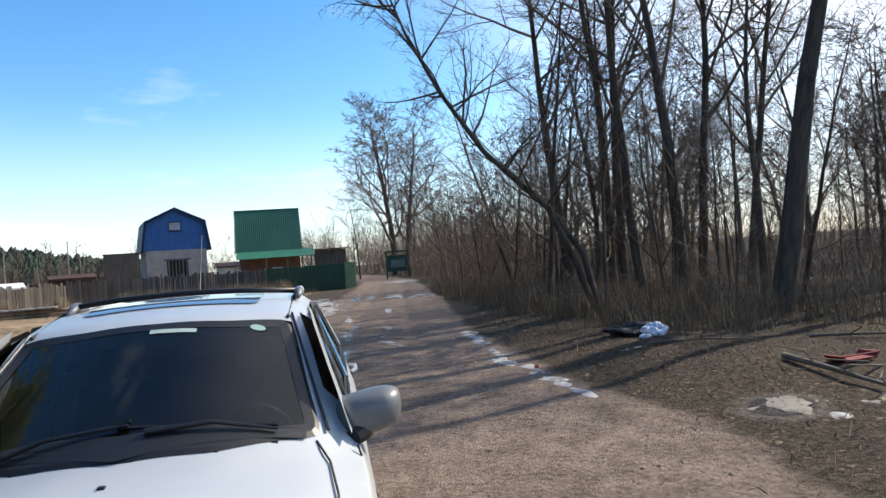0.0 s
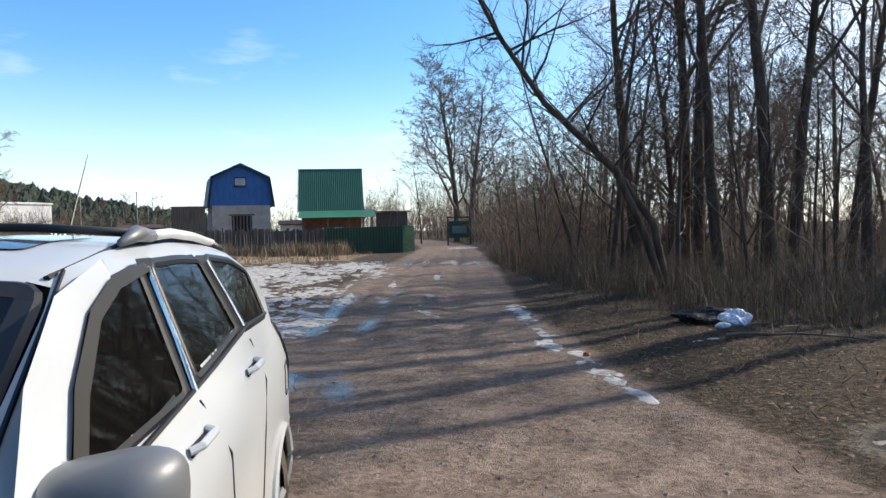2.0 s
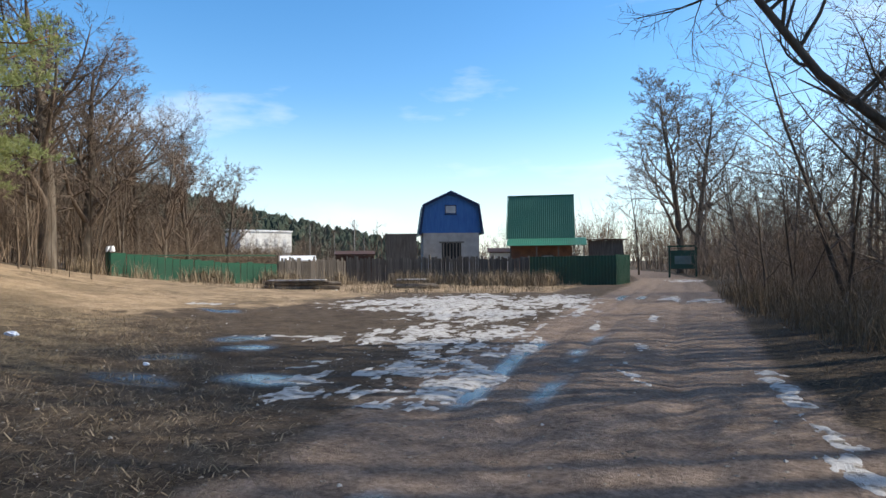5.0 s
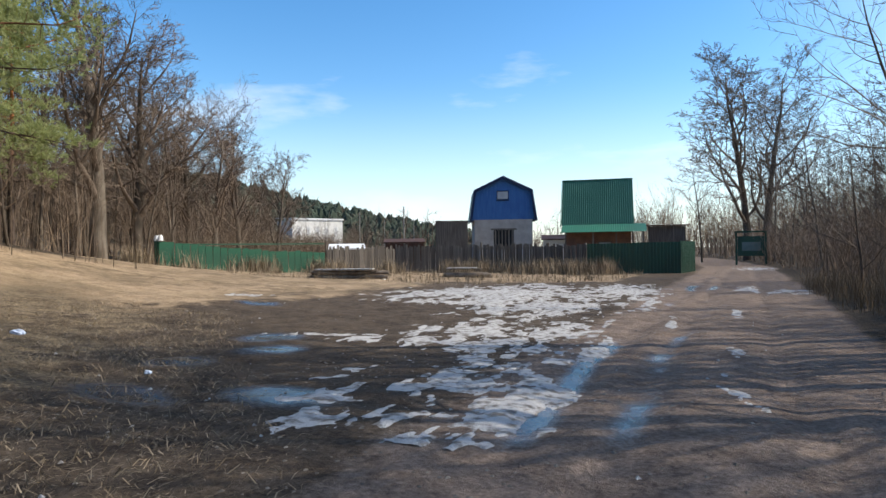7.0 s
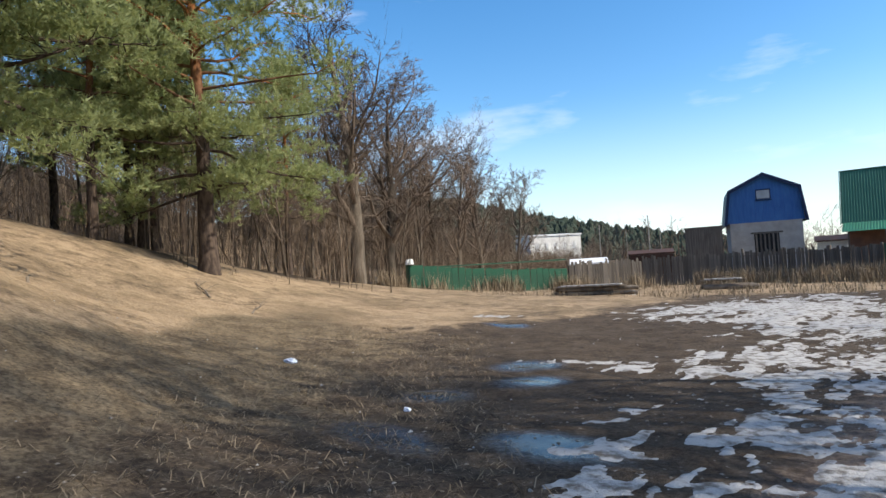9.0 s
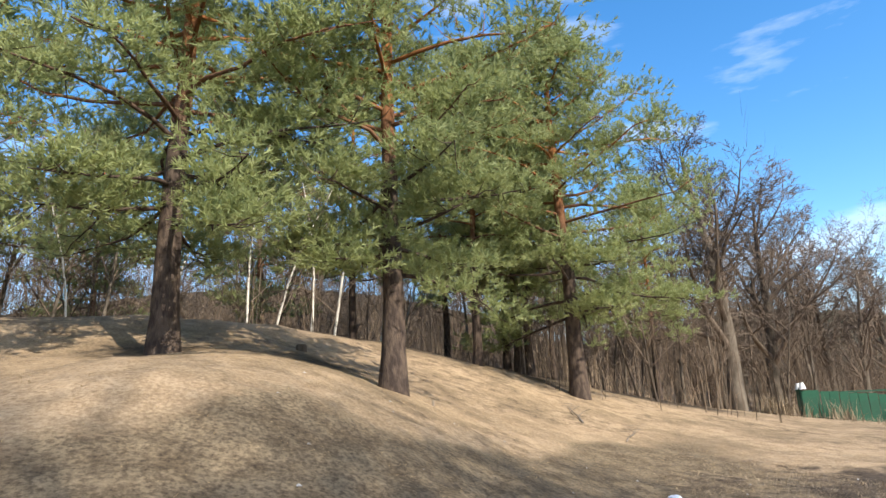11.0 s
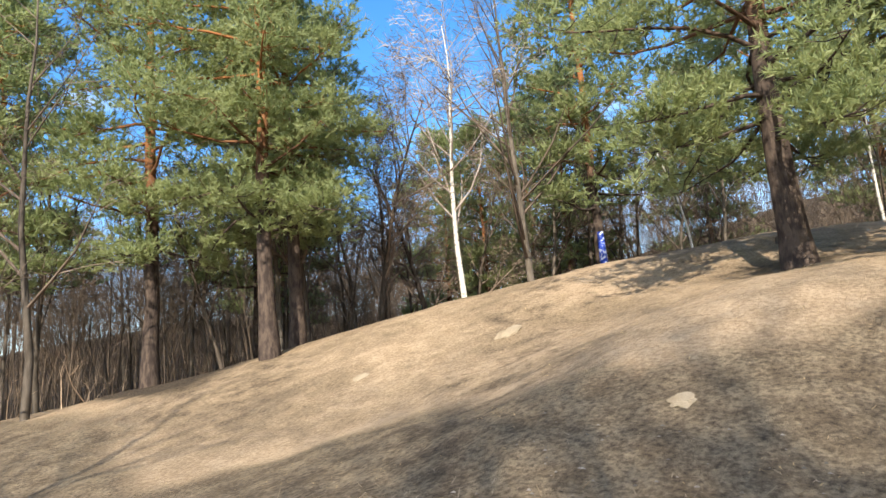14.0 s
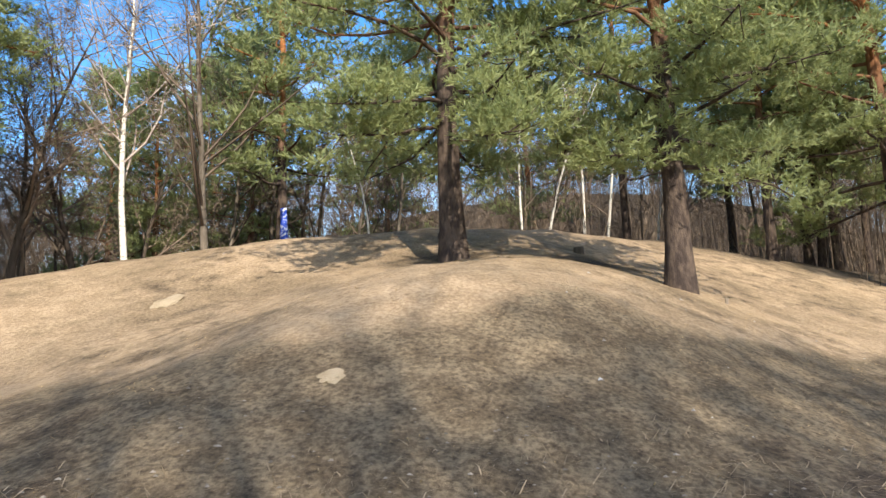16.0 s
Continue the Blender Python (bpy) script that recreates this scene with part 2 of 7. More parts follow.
def ground_material():
    """Mud, dry turf and leaf litter, mixed by the zones that the sheet carries, with wet films in the ruts."""
    m = bpy.data.materials.new("ground_cover")
    m.use_nodes = True
    n, l = m.node_tree.nodes, m.node_tree.links
    b = n["Principled BSDF"]
    tc = n.new("ShaderNodeTexCoord")

    def tex(scale, detail=6, rough=0.68):
        t = n.new("ShaderNodeTexNoise")
        t.inputs["Scale"].default_value, t.inputs["Detail"].default_value, t.inputs["Roughness"].default_value = scale, detail, rough
        l.new(tc.outputs["Object"], t.inputs["Vector"])
        return t.outputs["Fac"]

    def ramp(fac, a, c, p=(0.35, 0.65)):
        r = n.new("ShaderNodeValToRGB")
        r.color_ramp.elements[0].position, r.color_ramp.elements[1].position = p
        r.color_ramp.elements[0].color, r.color_ramp.elements[1].color = (*a, 1), (*c, 1)
        l.new(fac, r.inputs["Fac"])
        return r.outputs["Color"]

    def mixed(fac, a, c):
        x = n.new("ShaderNodeMix")
        x.data_type = "RGBA"
        l.new(fac, x.inputs["Factor"])
        l.new(a, x.inputs["A"])
        l.new(c, x.inputs["B"])
        return x.outputs["Result"]

    def zone(name, noise_fac, lo, hi):
        at = n.new("ShaderNodeAttribute")
        at.attribute_name = name
        add = n.new("ShaderNodeMath")
        add.operation = "ADD"
        sub = n.new("ShaderNodeMath")
        sub.operation = "MULTIPLY_ADD"
        sub.inputs[1].default_value, sub.inputs[2].default_value = 0.9, -0.45
        l.new(noise_fac, sub.inputs[0])
        l.new(at.outputs["Fac"], add.inputs[0])
        l.new(sub.outputs["Value"], add.inputs[1])
        mr = n.new("ShaderNodeMapRange")
        mr.interpolation_type = "SMOOTHSTEP"
        mr.inputs["From Min"].default_value, mr.inputs["From Max"].default_value = lo, hi
        l.new(add.outputs["Value"], mr.inputs["Value"])
        return mr.outputs["Result"]

    mid, fine, grain, broad = tex(2.2), tex(18, 8), tex(90, 4), tex(0.35, 5)
    patchy = ramp(mid, (0, 0, 0), (1, 1, 1), (0.38, 0.62))
    dirt = mixed(patchy, ramp(fine, (0.026, 0.019, 0.014), (0.085, 0.063, 0.046)), ramp(fine, (0.058, 0.043, 0.031), (0.145, 0.112, 0.083)))
    gravel = mixed(patchy, ramp(fine, (0.088, 0.063, 0.05), (0.22, 0.166, 0.132)), ramp(fine, (0.162, 0.122, 0.098), (0.335, 0.258, 0.208)))
    mud = mixed(zone("track", mid, 0.25, 0.75), dirt, gravel)
    pale = mixed(patchy, ramp(fine, (0.205, 0.143, 0.09), (0.38, 0.28, 0.18)), ramp(fine, (0.28, 0.20, 0.128), (0.49, 0.372, 0.25)))
    dull = mixed(patchy, ramp(fine, (0.10, 0.072, 0.046), (0.25, 0.185, 0.12)), ramp(fine, (0.165, 0.118, 0.074), (0.34, 0.255, 0.165)))
    turf = mixed(ramp(broad, (0, 0, 0), (1, 1, 1), (0.40, 0.60)), dull, pale)
    # rank dead grass and litter, with tree shade put into its dark tones
    shaded_rank = mixed(patchy, ramp(fine, (0.045, 0.033, 0.023), (0.17, 0.128, 0.082)), ramp(fine, (0.085, 0.063, 0.042), (0.30, 0.235, 0.155)))
    turf = mixed(zone("foot", mid, 0.3, 0.7), turf, shaded_rank)
    litter = mixed(mid, ramp(fine, (0.014, 0.011, 0.008), (0.085, 0.064, 0.045), (0.42, 0.66)), ramp(fine, (0.03, 0.023, 0.017), (0.125, 0.095, 0.067), (0.38, 0.64)))
    col = mixed(zone("turf", mid, 0.3, 0.7), mud, turf)
    col = mixed(zone("litter", mid, 0.3, 0.7), col, litter)
    both = n.new("ShaderNodeMix")
    both.inputs["Factor"].default_value = 0.5
    l.new(mid, both.inputs["A"])
    l.new(fine, both.inputs["B"])
    wet = zone("wet", both.outputs["Result"], 0.45, 1.0)
    dark = n.new("ShaderNodeMix")
    dark.data_type, dark.blend_type = "RGBA", "MULTIPLY"
    dark.inputs["B"].default_value = (0.50, 0.49, 0.49, 1)
    l.new(wet, dark.inputs["Factor"])
    l.new(col, dark.inputs["A"])
    l.new(dark.outputs["Result"], b.inputs["Base Color"])
    rg = n.new("ShaderNodeMapRange")
    rg.inputs["To Min"].default_value, rg.inputs["To Max"].default_value = 0.93, 0.17
    l.new(wet, rg.inputs["Value"])
    l.new(rg.outputs["Result"], b.inputs["Roughness"])
    sp = n.new("ShaderNodeMapRange")
    sp.inputs["To Min"].default_value, sp.inputs["To Max"].default_value = 0.15, 0.4
    l.new(wet, sp.inputs["Value"])
    l.new(sp.outputs["Result"], b.inputs["Specular IOR Level"])
    h = n.new("ShaderNodeMath")
    h.operation = "MULTIPLY_ADD"
    h.inputs[1].default_value = 0.35
    l.new(grain, h.inputs[0])
    l.new(fine, h.inputs[2])
    bp = n.new("ShaderNodeBump")
    bp.inputs["Distance"].default_value = 0.06
    st = n.new("ShaderNodeMapRange")
    st.inputs["To Min"].default_value, st.inputs["To Max"].default_value = 0.75, 0.04
    l.new(wet, st.inputs["Value"])
    l.new(st.outputs["Result"], bp.inputs["Strength"])
    l.new(h.outputs["Value"], bp.inputs["Height"])
    l.new(bp.outputs["Normal"], b.inputs["Normal"])
    return m


# ---------------------------------------------------------------- building tools
def mesh_from(name, verts, faces, mat, smooth=False):
    me = bpy.data.meshes.new(name)
    me.from_pydata(verts, [], faces)
    me.materials.append(mat)
    if smooth:
        me.polygons.foreach_set("use_smooth", [True] * len(me.polygons))
    me.update()
    return me


def part(name, bm, mat, parent=None, label="", m=None, smooth=False):
    """Links a bmesh as one mesh object under a thing or a part."""
    me = bpy.data.meshes.new(name)
    bm.to_mesh(me)
    bm.free()
    me.materials.append(mat)
    if smooth:
        me.polygons.foreach_set("use_smooth", [True] * len(me.polygons))
    ob = new(name, me)
    if m is not None:
        ob.matrix_basis = m
    ob.parent = parent
    return tagged(ob, label)


def raw_part(name, me, parent=None, label="", m=None):
    ob = new(name, me)
    if m is not None:
        ob.matrix_basis = m
    ob.parent = parent
    return tagged(ob, label)


def thing(name, label, category, m=None, group="", kind=""):
    ob = new(name)
    ob.empty_display_size = 0.2
    if m is not None:
        ob.matrix_basis = m
    return tagged(ob, label, category, group, kind)


def box(x0, x1, y0, y1, z0, z1, bevel=0.0, bm=None):
    bm = bm or bmesh.new()
    made = bmesh.ops.create_cube(bm, size=1.0, matrix=Matrix.Translation(((x0 + x1) / 2, (y0 + y1) / 2, (z0 + z1) / 2)) @ Matrix.Diagonal((x1 - x0, y1 - y0, z1 - z0, 1)))
    if bevel:
        edges = list({e for v in made["verts"] for e in v.link_edges})
        bmesh.ops.bevel(bm, geom=edges, offset=bevel, segments=2, affect="EDGES", profile=0.5)
    return bm


def prism(outline, y0, y1, bm=None):
    """A solid with the outline (x, z) carried from y0 to y1."""
    bm = bm or bmesh.new()
    a = [bm.verts.new((x, y0, z)) for x, z in outline]
    c = [bm.verts.new((x, y1, z)) for x, z in outline]
    bm.faces.new(a)
    bm.faces.new(list(reversed(c)))
    for i in range(len(a)):
        j = (i + 1) % len(a)
        bm.faces.new((a[j], a[i], c[i], c[j]))
    bmesh.ops.recalc_face_normals(bm, faces=bm.faces)
    return bm


def tube(V, F, pts, radii, sides):
    """Adds a tapered tube along pts to the vertex and face lists."""
    base = len(V)
    n = len(pts)
    if sides == 2:
        d = pts[-1] - pts[0]
        u = d.cross(Vector((0.37, 0.71 if len(V) % 4 else -0.71, 0.31))).normalized()
        for p, r in zip(pts, radii):
            for s in (-1, 1):
                V.append((p.x + s * r * u.x, p.y + s * r * u.y, p.z + s * r * u.z))
        for i in range(n - 1):
            F.append((base + 2 * i, base + 2 * i + 1, base + 2 * i + 3, base + 2 * i + 2))
        return
    for i in range(n):
        a = pts[max(i - 1, 0)]
        c = pts[min(i + 1, n - 1)]
        d = (c - a)
        d = d.normalized() if d.length > 1e-9 else Vector((0, 0, 1))
        u = d.orthogonal().normalized() if abs(d.z) > 0.95 else d.cross(Vector((0, 0, 1))).normalized()
        w = d.cross(u)
        for k in range(sides):
            t = 2 * math.pi * k / sides
            p = pts[i] + (u * math.cos(t) + w * math.sin(t)) * radii[i]
            V.append((p.x, p.y, p.z))
    for i in range(n - 1):
        for k in range(sides):
            k2 = (k + 1) % sides
            F.append((base + i * sides + k, base + i * sides + k2, base + (i + 1) * sides + k2, base + (i + 1) * sides + k))
    F.append(tuple(base + (n - 1) * sides + k for k in range(sides)))


def cyl(p, q, r0, r1=None, sides=10, bm=None):
    V, F = [], []
    p, q = Vector(p), Vector(q)
    tube(V, F, [p, q], [r0, r0 if r1 is None else r1], sides)
    F.append(tuple(range(sides - 1, -1, -1)))
    bm = bm or bmesh.new()
    vs = [bm.verts.new(v) for v in V]
    for f in F:
        bm.faces.new([vs[i] for i in f])
    return bm


def rod(points, r, sides=6, bm=None):
    V, F = [], []
    pts = [Vector(p) for p in points]
    tube(V, F, pts, [r] * len(pts) if not isinstance(r, (list, tuple)) else r, sides)
    F.append(tuple(range(sides - 1, -1, -1)))
    bm = bm or bmesh.new()
    vs = [bm.verts.new(v) for v in V]
    for f in F:
        bm.faces.new([vs[i] for i in f])
    return bm


# ---------------------------------------------------------------- the lie of the land
def smooth01(v, a, c):
    t = np.clip((v - a) / (c - a), 0, 1)
    return t * t * (3 - 2 * t)


_table = np.random.RandomState(5).rand(256, 256)


def value_noise(x, y):
    """Smooth noise from 0 to 1 over arrays."""
    xi, yi = np.floor(x).astype(int), np.floor(y).astype(int)
    fx, fy = x - xi, y - yi
    fx, fy = fx * fx * (3 - 2 * fx), fy * fy * (3 - 2 * fy)
    g = lambda i, j: _table[(xi + i) % 256, (yi + j) % 256]
    return (g(0, 0) * (1 - fx) + g(1, 0) * fx) * (1 - fy) + (g(0, 1) * (1 - fx) + g(1, 1) * fx) * fy


def fractal(x, y, octaves=4):
    out, amp = 0, 0.5
    for k in range(octaves):
        out = out + amp * value_noise(x * 2 ** k + 17.3 * k, y * 2 ** k - 9.1 * k)
        amp *= 0.5
    return out / (1 - 0.5 ** octaves)


def swell(x, y, a, cx, cy, sx, sy, turn):
    c, s = math.cos(turn), math.sin(turn)
    u, v = ((x - cx) * c + (y - cy) * s) / sx, (-(x - cx) * s + (y - cy) * c) / sy
    return a * np.exp(-0.5 * (u * u + v * v))


def road_right(y):
    return np.interp(y, [-60, 4, 6.6, 8.9, 10.8, 15.3, 28, 58, 90, 140, 400], [8.0, 1.9, 1.6, 1.2, 0.72, 0.15, -0.76, -3.0, -9, -24, -130])


def road_left(y):
    return road_right(y) - np.interp(y, [0, 10, 20, 40, 60, 100], [5.2, 4.6, 5.0, 5.5, 4.2, 4.0])


def land(x, y):
    """Height of the ground."""
    h = swell(x, y, 3.911, -19.68, 0.13, 4.86, 12.55, 0.657) + swell(x, y, 2.256, -34.17, 13.02, 14.0, 9.55, -1.19) + swell(x, y, 1.915, -11.32, 5.12, 2.73, 4.51, 1.085)
    h = h + swell(x, y, 44, -322, 201, 60, 118, 2.583) + swell(x, y, 3.0, -78, 95, 16, 16, 0) + swell(x, y, 9.0, -78, 18, 15, 26, 0.2) + swell(x, y, 10.0, -66, -14, 13, 30, 0.35) + swell(x, y, 8.0, -34, -58, 15, 26, -1.1)
    lump = (fractal(x * 0.6, y * 0.6, 4) - 0.5)
    off_road = smooth01(np.abs(x - (road_right(y) + road_left(y)) / 2), 2.2, 5.5)
    h = h + lump * (0.05 + 0.16 * off_road * smooth01(np.hypot(x + 1.6, y - 6.7), 3, 9))
    # ruts in the track and in the muddy yard
    u = x - road_right(y)
    rut = np.exp(-((u + 1.05) / 0.22) ** 2) + np.exp(-((u + 2.62) / 0.24) ** 2) + 0.8 * np.exp(-((u + 3.4) / 0.25) ** 2)
    h = h - 0.045 * rut * (0.5 + value_noise(x * 0.7, y * 0.5)) * smooth01(y, 8, 12) * smooth01(-y, -75, -50)
    h = h + 0.02 * (fractal(x * 4, y * 4, 3) - 0.5)
    # low bank on the side of the wood
    h = h + 0.12 * smooth01(u, 0.3, 2.5) * smooth01(-u, -30, -15) * (0.6 + 0.8 * value_noise(x * 0.5, y * 0.5))
    return h


def land1(x, y):
    return float(land(np.array([float(x)]), np.array([float(y)]))[0])


def axis(dense0, dense1, step, grow, far0, far1):
    mid = list(np.arange(dense0, dense1 + 1e-6, step))
    lo, s = [], step
    v = dense0
    while v > far0:
        s *= grow
        v -= s
        lo.append(v)
    hi, s = [], step
    v = dense1
    while v < far1:
        s *= grow
        v += s
        hi.append(v)
    return np.array(lo[::-1] + mid + hi)


def build_ground():
    gx, gy = axis(-16, 5.5, 0.12, 1.065, -3000, 3000), axis(2, 24, 0.12, 1.065, -3000, 3000)
    X, Y = np.meshgrid(gx, gy)
    Z = land(X, Y)
    nx, ny = len(gx), len(gy)
    idx = np.arange(nx * ny).reshape(ny, nx)
    quads = np.stack([idx[:-1, :-1], idx[:-1, 1:], idx[1:, 1:], idx[1:, :-1]], -1).reshape(-1, 4)
    me = bpy.data.meshes.new("ground")
    me.vertices.add(nx * ny)
    me.vertices.foreach_set("co", np.stack([X, Y, Z], -1).ravel())
    me.loops.add(quads.size)
    me.loops.foreach_set("vertex_index", quads.ravel())
    me.polygons.add(len(quads))
    me.polygons.foreach_set("loop_start", np.arange(len(quads)) * 4)
    me.polygons.foreach_set("use_smooth", np.ones(len(quads), bool))
    me.update(calc_edges=True)
    # zones of cover
    u = X - road_right(Y)
    wob = (fractal(X * 0.35, Y * 0.35, 3) - 0.5) * 3.0
    # the turf reaches from the hill to this line
    edge = np.interp(Y, [-20, 2, 5, 8, 10.5, 13, 18, 24, 32, 45], [-0.8, -2.2, -3.6, -6.0, -9.0, -12.0, -15.5, -15.0, -16.0, -18.0])
    turf = smooth01(edge - X + wob * 0.8, -3.6, 2.4)
    turf = np.maximum(turf, smooth01(Y - X * 0.0 - (33 + 0.2 * (X + 20)) + wob, -1.5, 2.5) * smooth01(-(X - road_left(Y)), 0.5, 3.0))
    turf = turf * (0.62 + 0.38 * smooth01(fractal(X * 0.5 + 40, Y * 0.5, 3), 0.35, 0.6))
    litter = smooth01(u + wob * 0.25, -0.1, 1.0)
    behind = smooth01(-X - 21.5 - 0.30 * np.abs(Y - 5) + wob * 0.4 + smooth01(Y, 10, 20) * -6, -1, 4) * smooth01(-(Y - 24), -4, 6)
    west = smooth01(-X - 27 + wob, -2, 4) * smooth01(-(Y - 27), -2, 6)
    south = smooth01(-Y - 8.0 - 0.9 * (X + 14) * -1.0 * 0.2 + wob * 0.4, -1, 3) * smooth01(-X - 7, 0, 2)
    litter = np.maximum(litter, np.maximum(np.maximum(behind, west) * 0.9, south * 0.9))
    # needle litter below the pines on the crest; its colour also deepens their shadows
    for cx, cy, rx, ry in ((-15.4, 3.4, 1.9, 2.3), (-17.0, 6.6, 1.5, 2.2), (-26.0, 15.0, 2.0, 2.6)):
        litter = np.maximum(litter, 0.62 * np.exp(-((X - cx) / rx) ** 2 - ((Y - cy) / ry) ** 2))
    far = smooth01(np.hypot(X, Y), 55, 90)
    litter = np.maximum(litter, far * 0.65 * smooth01(np.abs(u + 2.2), 2.5, 5))
    wet = np.zeros_like(X)
    rutmask = np.exp(-((u + 2.62 + 0.25 * (value_noise(X * 0 + 3, Y * 0.35) - 0.5)) / 0.30) ** 2) + np.exp(-((u + 3.4 + 0.3 * (value_noise(X * 0 + 9, Y * 0.3) - 0.5)) / 0.32) ** 2) + 0.5 * np.exp(-((u + 1.05) / 0.16) ** 2)
    wet = np.maximum(wet, rutmask * smooth01(Y, 5.0, 8.0) * smooth01(-Y, -55, -38) * (0.35 + 0.65 * smooth01(fractal(X * 0.5 + 7, Y * 0.3, 3), 0.38, 0.6)))
    for cx, cy, rx, ry in ((-9.0, 14.9, 0.75, 0.8), (-7.9, 13.8, 0.5, 0.8), (-5.6, 11.5, 0.9, 0.6), (-8.1, 12.2, 0.5, 0.7), (-6.9, 10.6, 0.9, 0.45), (-14.0, 19.5, 1.0, 0.6), (3.1, 6.25, 0.5, 0.5)):
        wet = np.maximum(wet, 1.1 * np.exp(-((X - cx) / (rx * 1.15)) ** 2 - ((Y - cy) / (ry * 1.15)) ** 2))
    yard = smooth01(-u, 4.6, 6.5) * smooth01(1 - turf, 0.3, 0.9) * smooth01(Y, 8, 11) * smooth01(-Y, -36, -26)
    wet = np.maximum(wet, 0.36 * yard)
    track = smooth01(u + wob * 0.15, -5.2, -3.6)
    # foot of the bank: rank grass, coloured darker where tree shade falls
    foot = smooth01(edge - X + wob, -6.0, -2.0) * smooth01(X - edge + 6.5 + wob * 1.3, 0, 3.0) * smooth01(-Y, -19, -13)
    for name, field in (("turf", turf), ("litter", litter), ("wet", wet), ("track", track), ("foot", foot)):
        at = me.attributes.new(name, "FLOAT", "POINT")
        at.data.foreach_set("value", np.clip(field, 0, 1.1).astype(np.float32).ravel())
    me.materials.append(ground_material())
    return tagged(new("ground", me), "muddy track, dry turf bank and leaf litter", "ground", kind="structure")


build_ground()


# ---------------------------------------------------------------- snow
def snow(cx, cy, rx, ry, turn=0.0, thick=0.05, seed=0, ragged=1.0, step=None, mat=None, label="dirty melting snow lying on the mud"):
    """A melting patch: a lumpy sheet whose ragged rim sinks into the ground."""
    thick = thick * 0.28
    step = step or min(max(0.035, min(rx, ry) / 22), 0.1)
    reach = 1.5
    c, s = math.cos(radians(turn)), math.sin(radians(turn))
    us, vs = np.arange(-rx * reach, rx * reach, step), np.arange(-ry * reach, ry * reach, step)
    U, W = np.meshgrid(us, vs)
    X, Y = cx + U * c - W * s, cy + U * s + W * c
    r = np.sqrt((U / rx) ** 2 + (W / ry) ** 2)
    k = 2.2 / max(min(rx, ry), 0.25)
    T = 0.85 - r + ragged * ((fractal(U * k * 0.8 + seed * 3.7, W * k * 0.4 + seed * 1.9, 4) - 0.5) * 2.0 + (fractal(U * 4.2 + seed, W * 1.5, 4) - 0.5) * 2.6 + (fractal(U * 11 + seed, W * 6, 3) - 0.5) * 1.3)
    T = np.clip(T, -0.6, 0.5)
    Z = land(X, Y) + np.where(T > 0, thick * np.sqrt(np.maximum(T, 0) * 2) * (0.5 + 0.5 * value_noise(X * 5, Y * 5) + 0.5 * value_noise(X * 13, Y * 13)), thick * 1.5 * T) - 0.004
    keep = T > -0.25
    ny, nx = X.shape
    cell = keep[:-1, :-1] | keep[1:, :-1] | keep[:-1, 1:] | keep[1:, 1:]
    cell &= (T[:-1, :-1] > -0.1) | (T[1:, 1:] > -0.1)
    used = np.zeros((ny, nx), bool)
    for a, b in ((0, 0), (1, 0), (0, 1), (1, 1)):
        used[a:ny - 1 + a, b:nx - 1 + b] |= cell
    if not used.any():
        return
    # every island of the patch is a piece of its own
    mark = np.where(cell, np.arange(cell.size).reshape(cell.shape) + 1, 0)
    while True:
        grown = mark.copy()
        for sh, ax in ((1, 0), (-1, 0), (1, 1), (-1, 1)):
            moved = np.roll(mark, sh, ax)
            edge_row = 0 if sh == 1 else -1
            if ax == 0:
                moved[edge_row, :] = 0
            else:
                moved[:, edge_row] = 0
            grown = np.maximum(grown, moved)
        grown = np.where(cell, grown, 0)
        if (grown == mark).all():
            break
        mark = grown
    for key, cells in zip(*np.unique(mark[cell], return_counts=True)):
        if cells < 7:
            continue
        jj, ii = np.nonzero(mark == key)
        corners = np.stack([jj * nx + ii, jj * nx + ii + 1, (jj + 1) * nx + ii + 1, (jj + 1) * nx + ii], -1)
        own, faces = np.unique(corners, return_inverse=True)
        verts = np.stack([X.ravel()[own], Y.ravel()[own], Z.ravel()[own]], -1).tolist()
        ob = new("snow_patch", mesh_from("snow_patch", verts, faces.reshape(-1, 4).tolist(), mat or M_SNOW, True))
        tagged(ob, label, "snow", "snow patches")


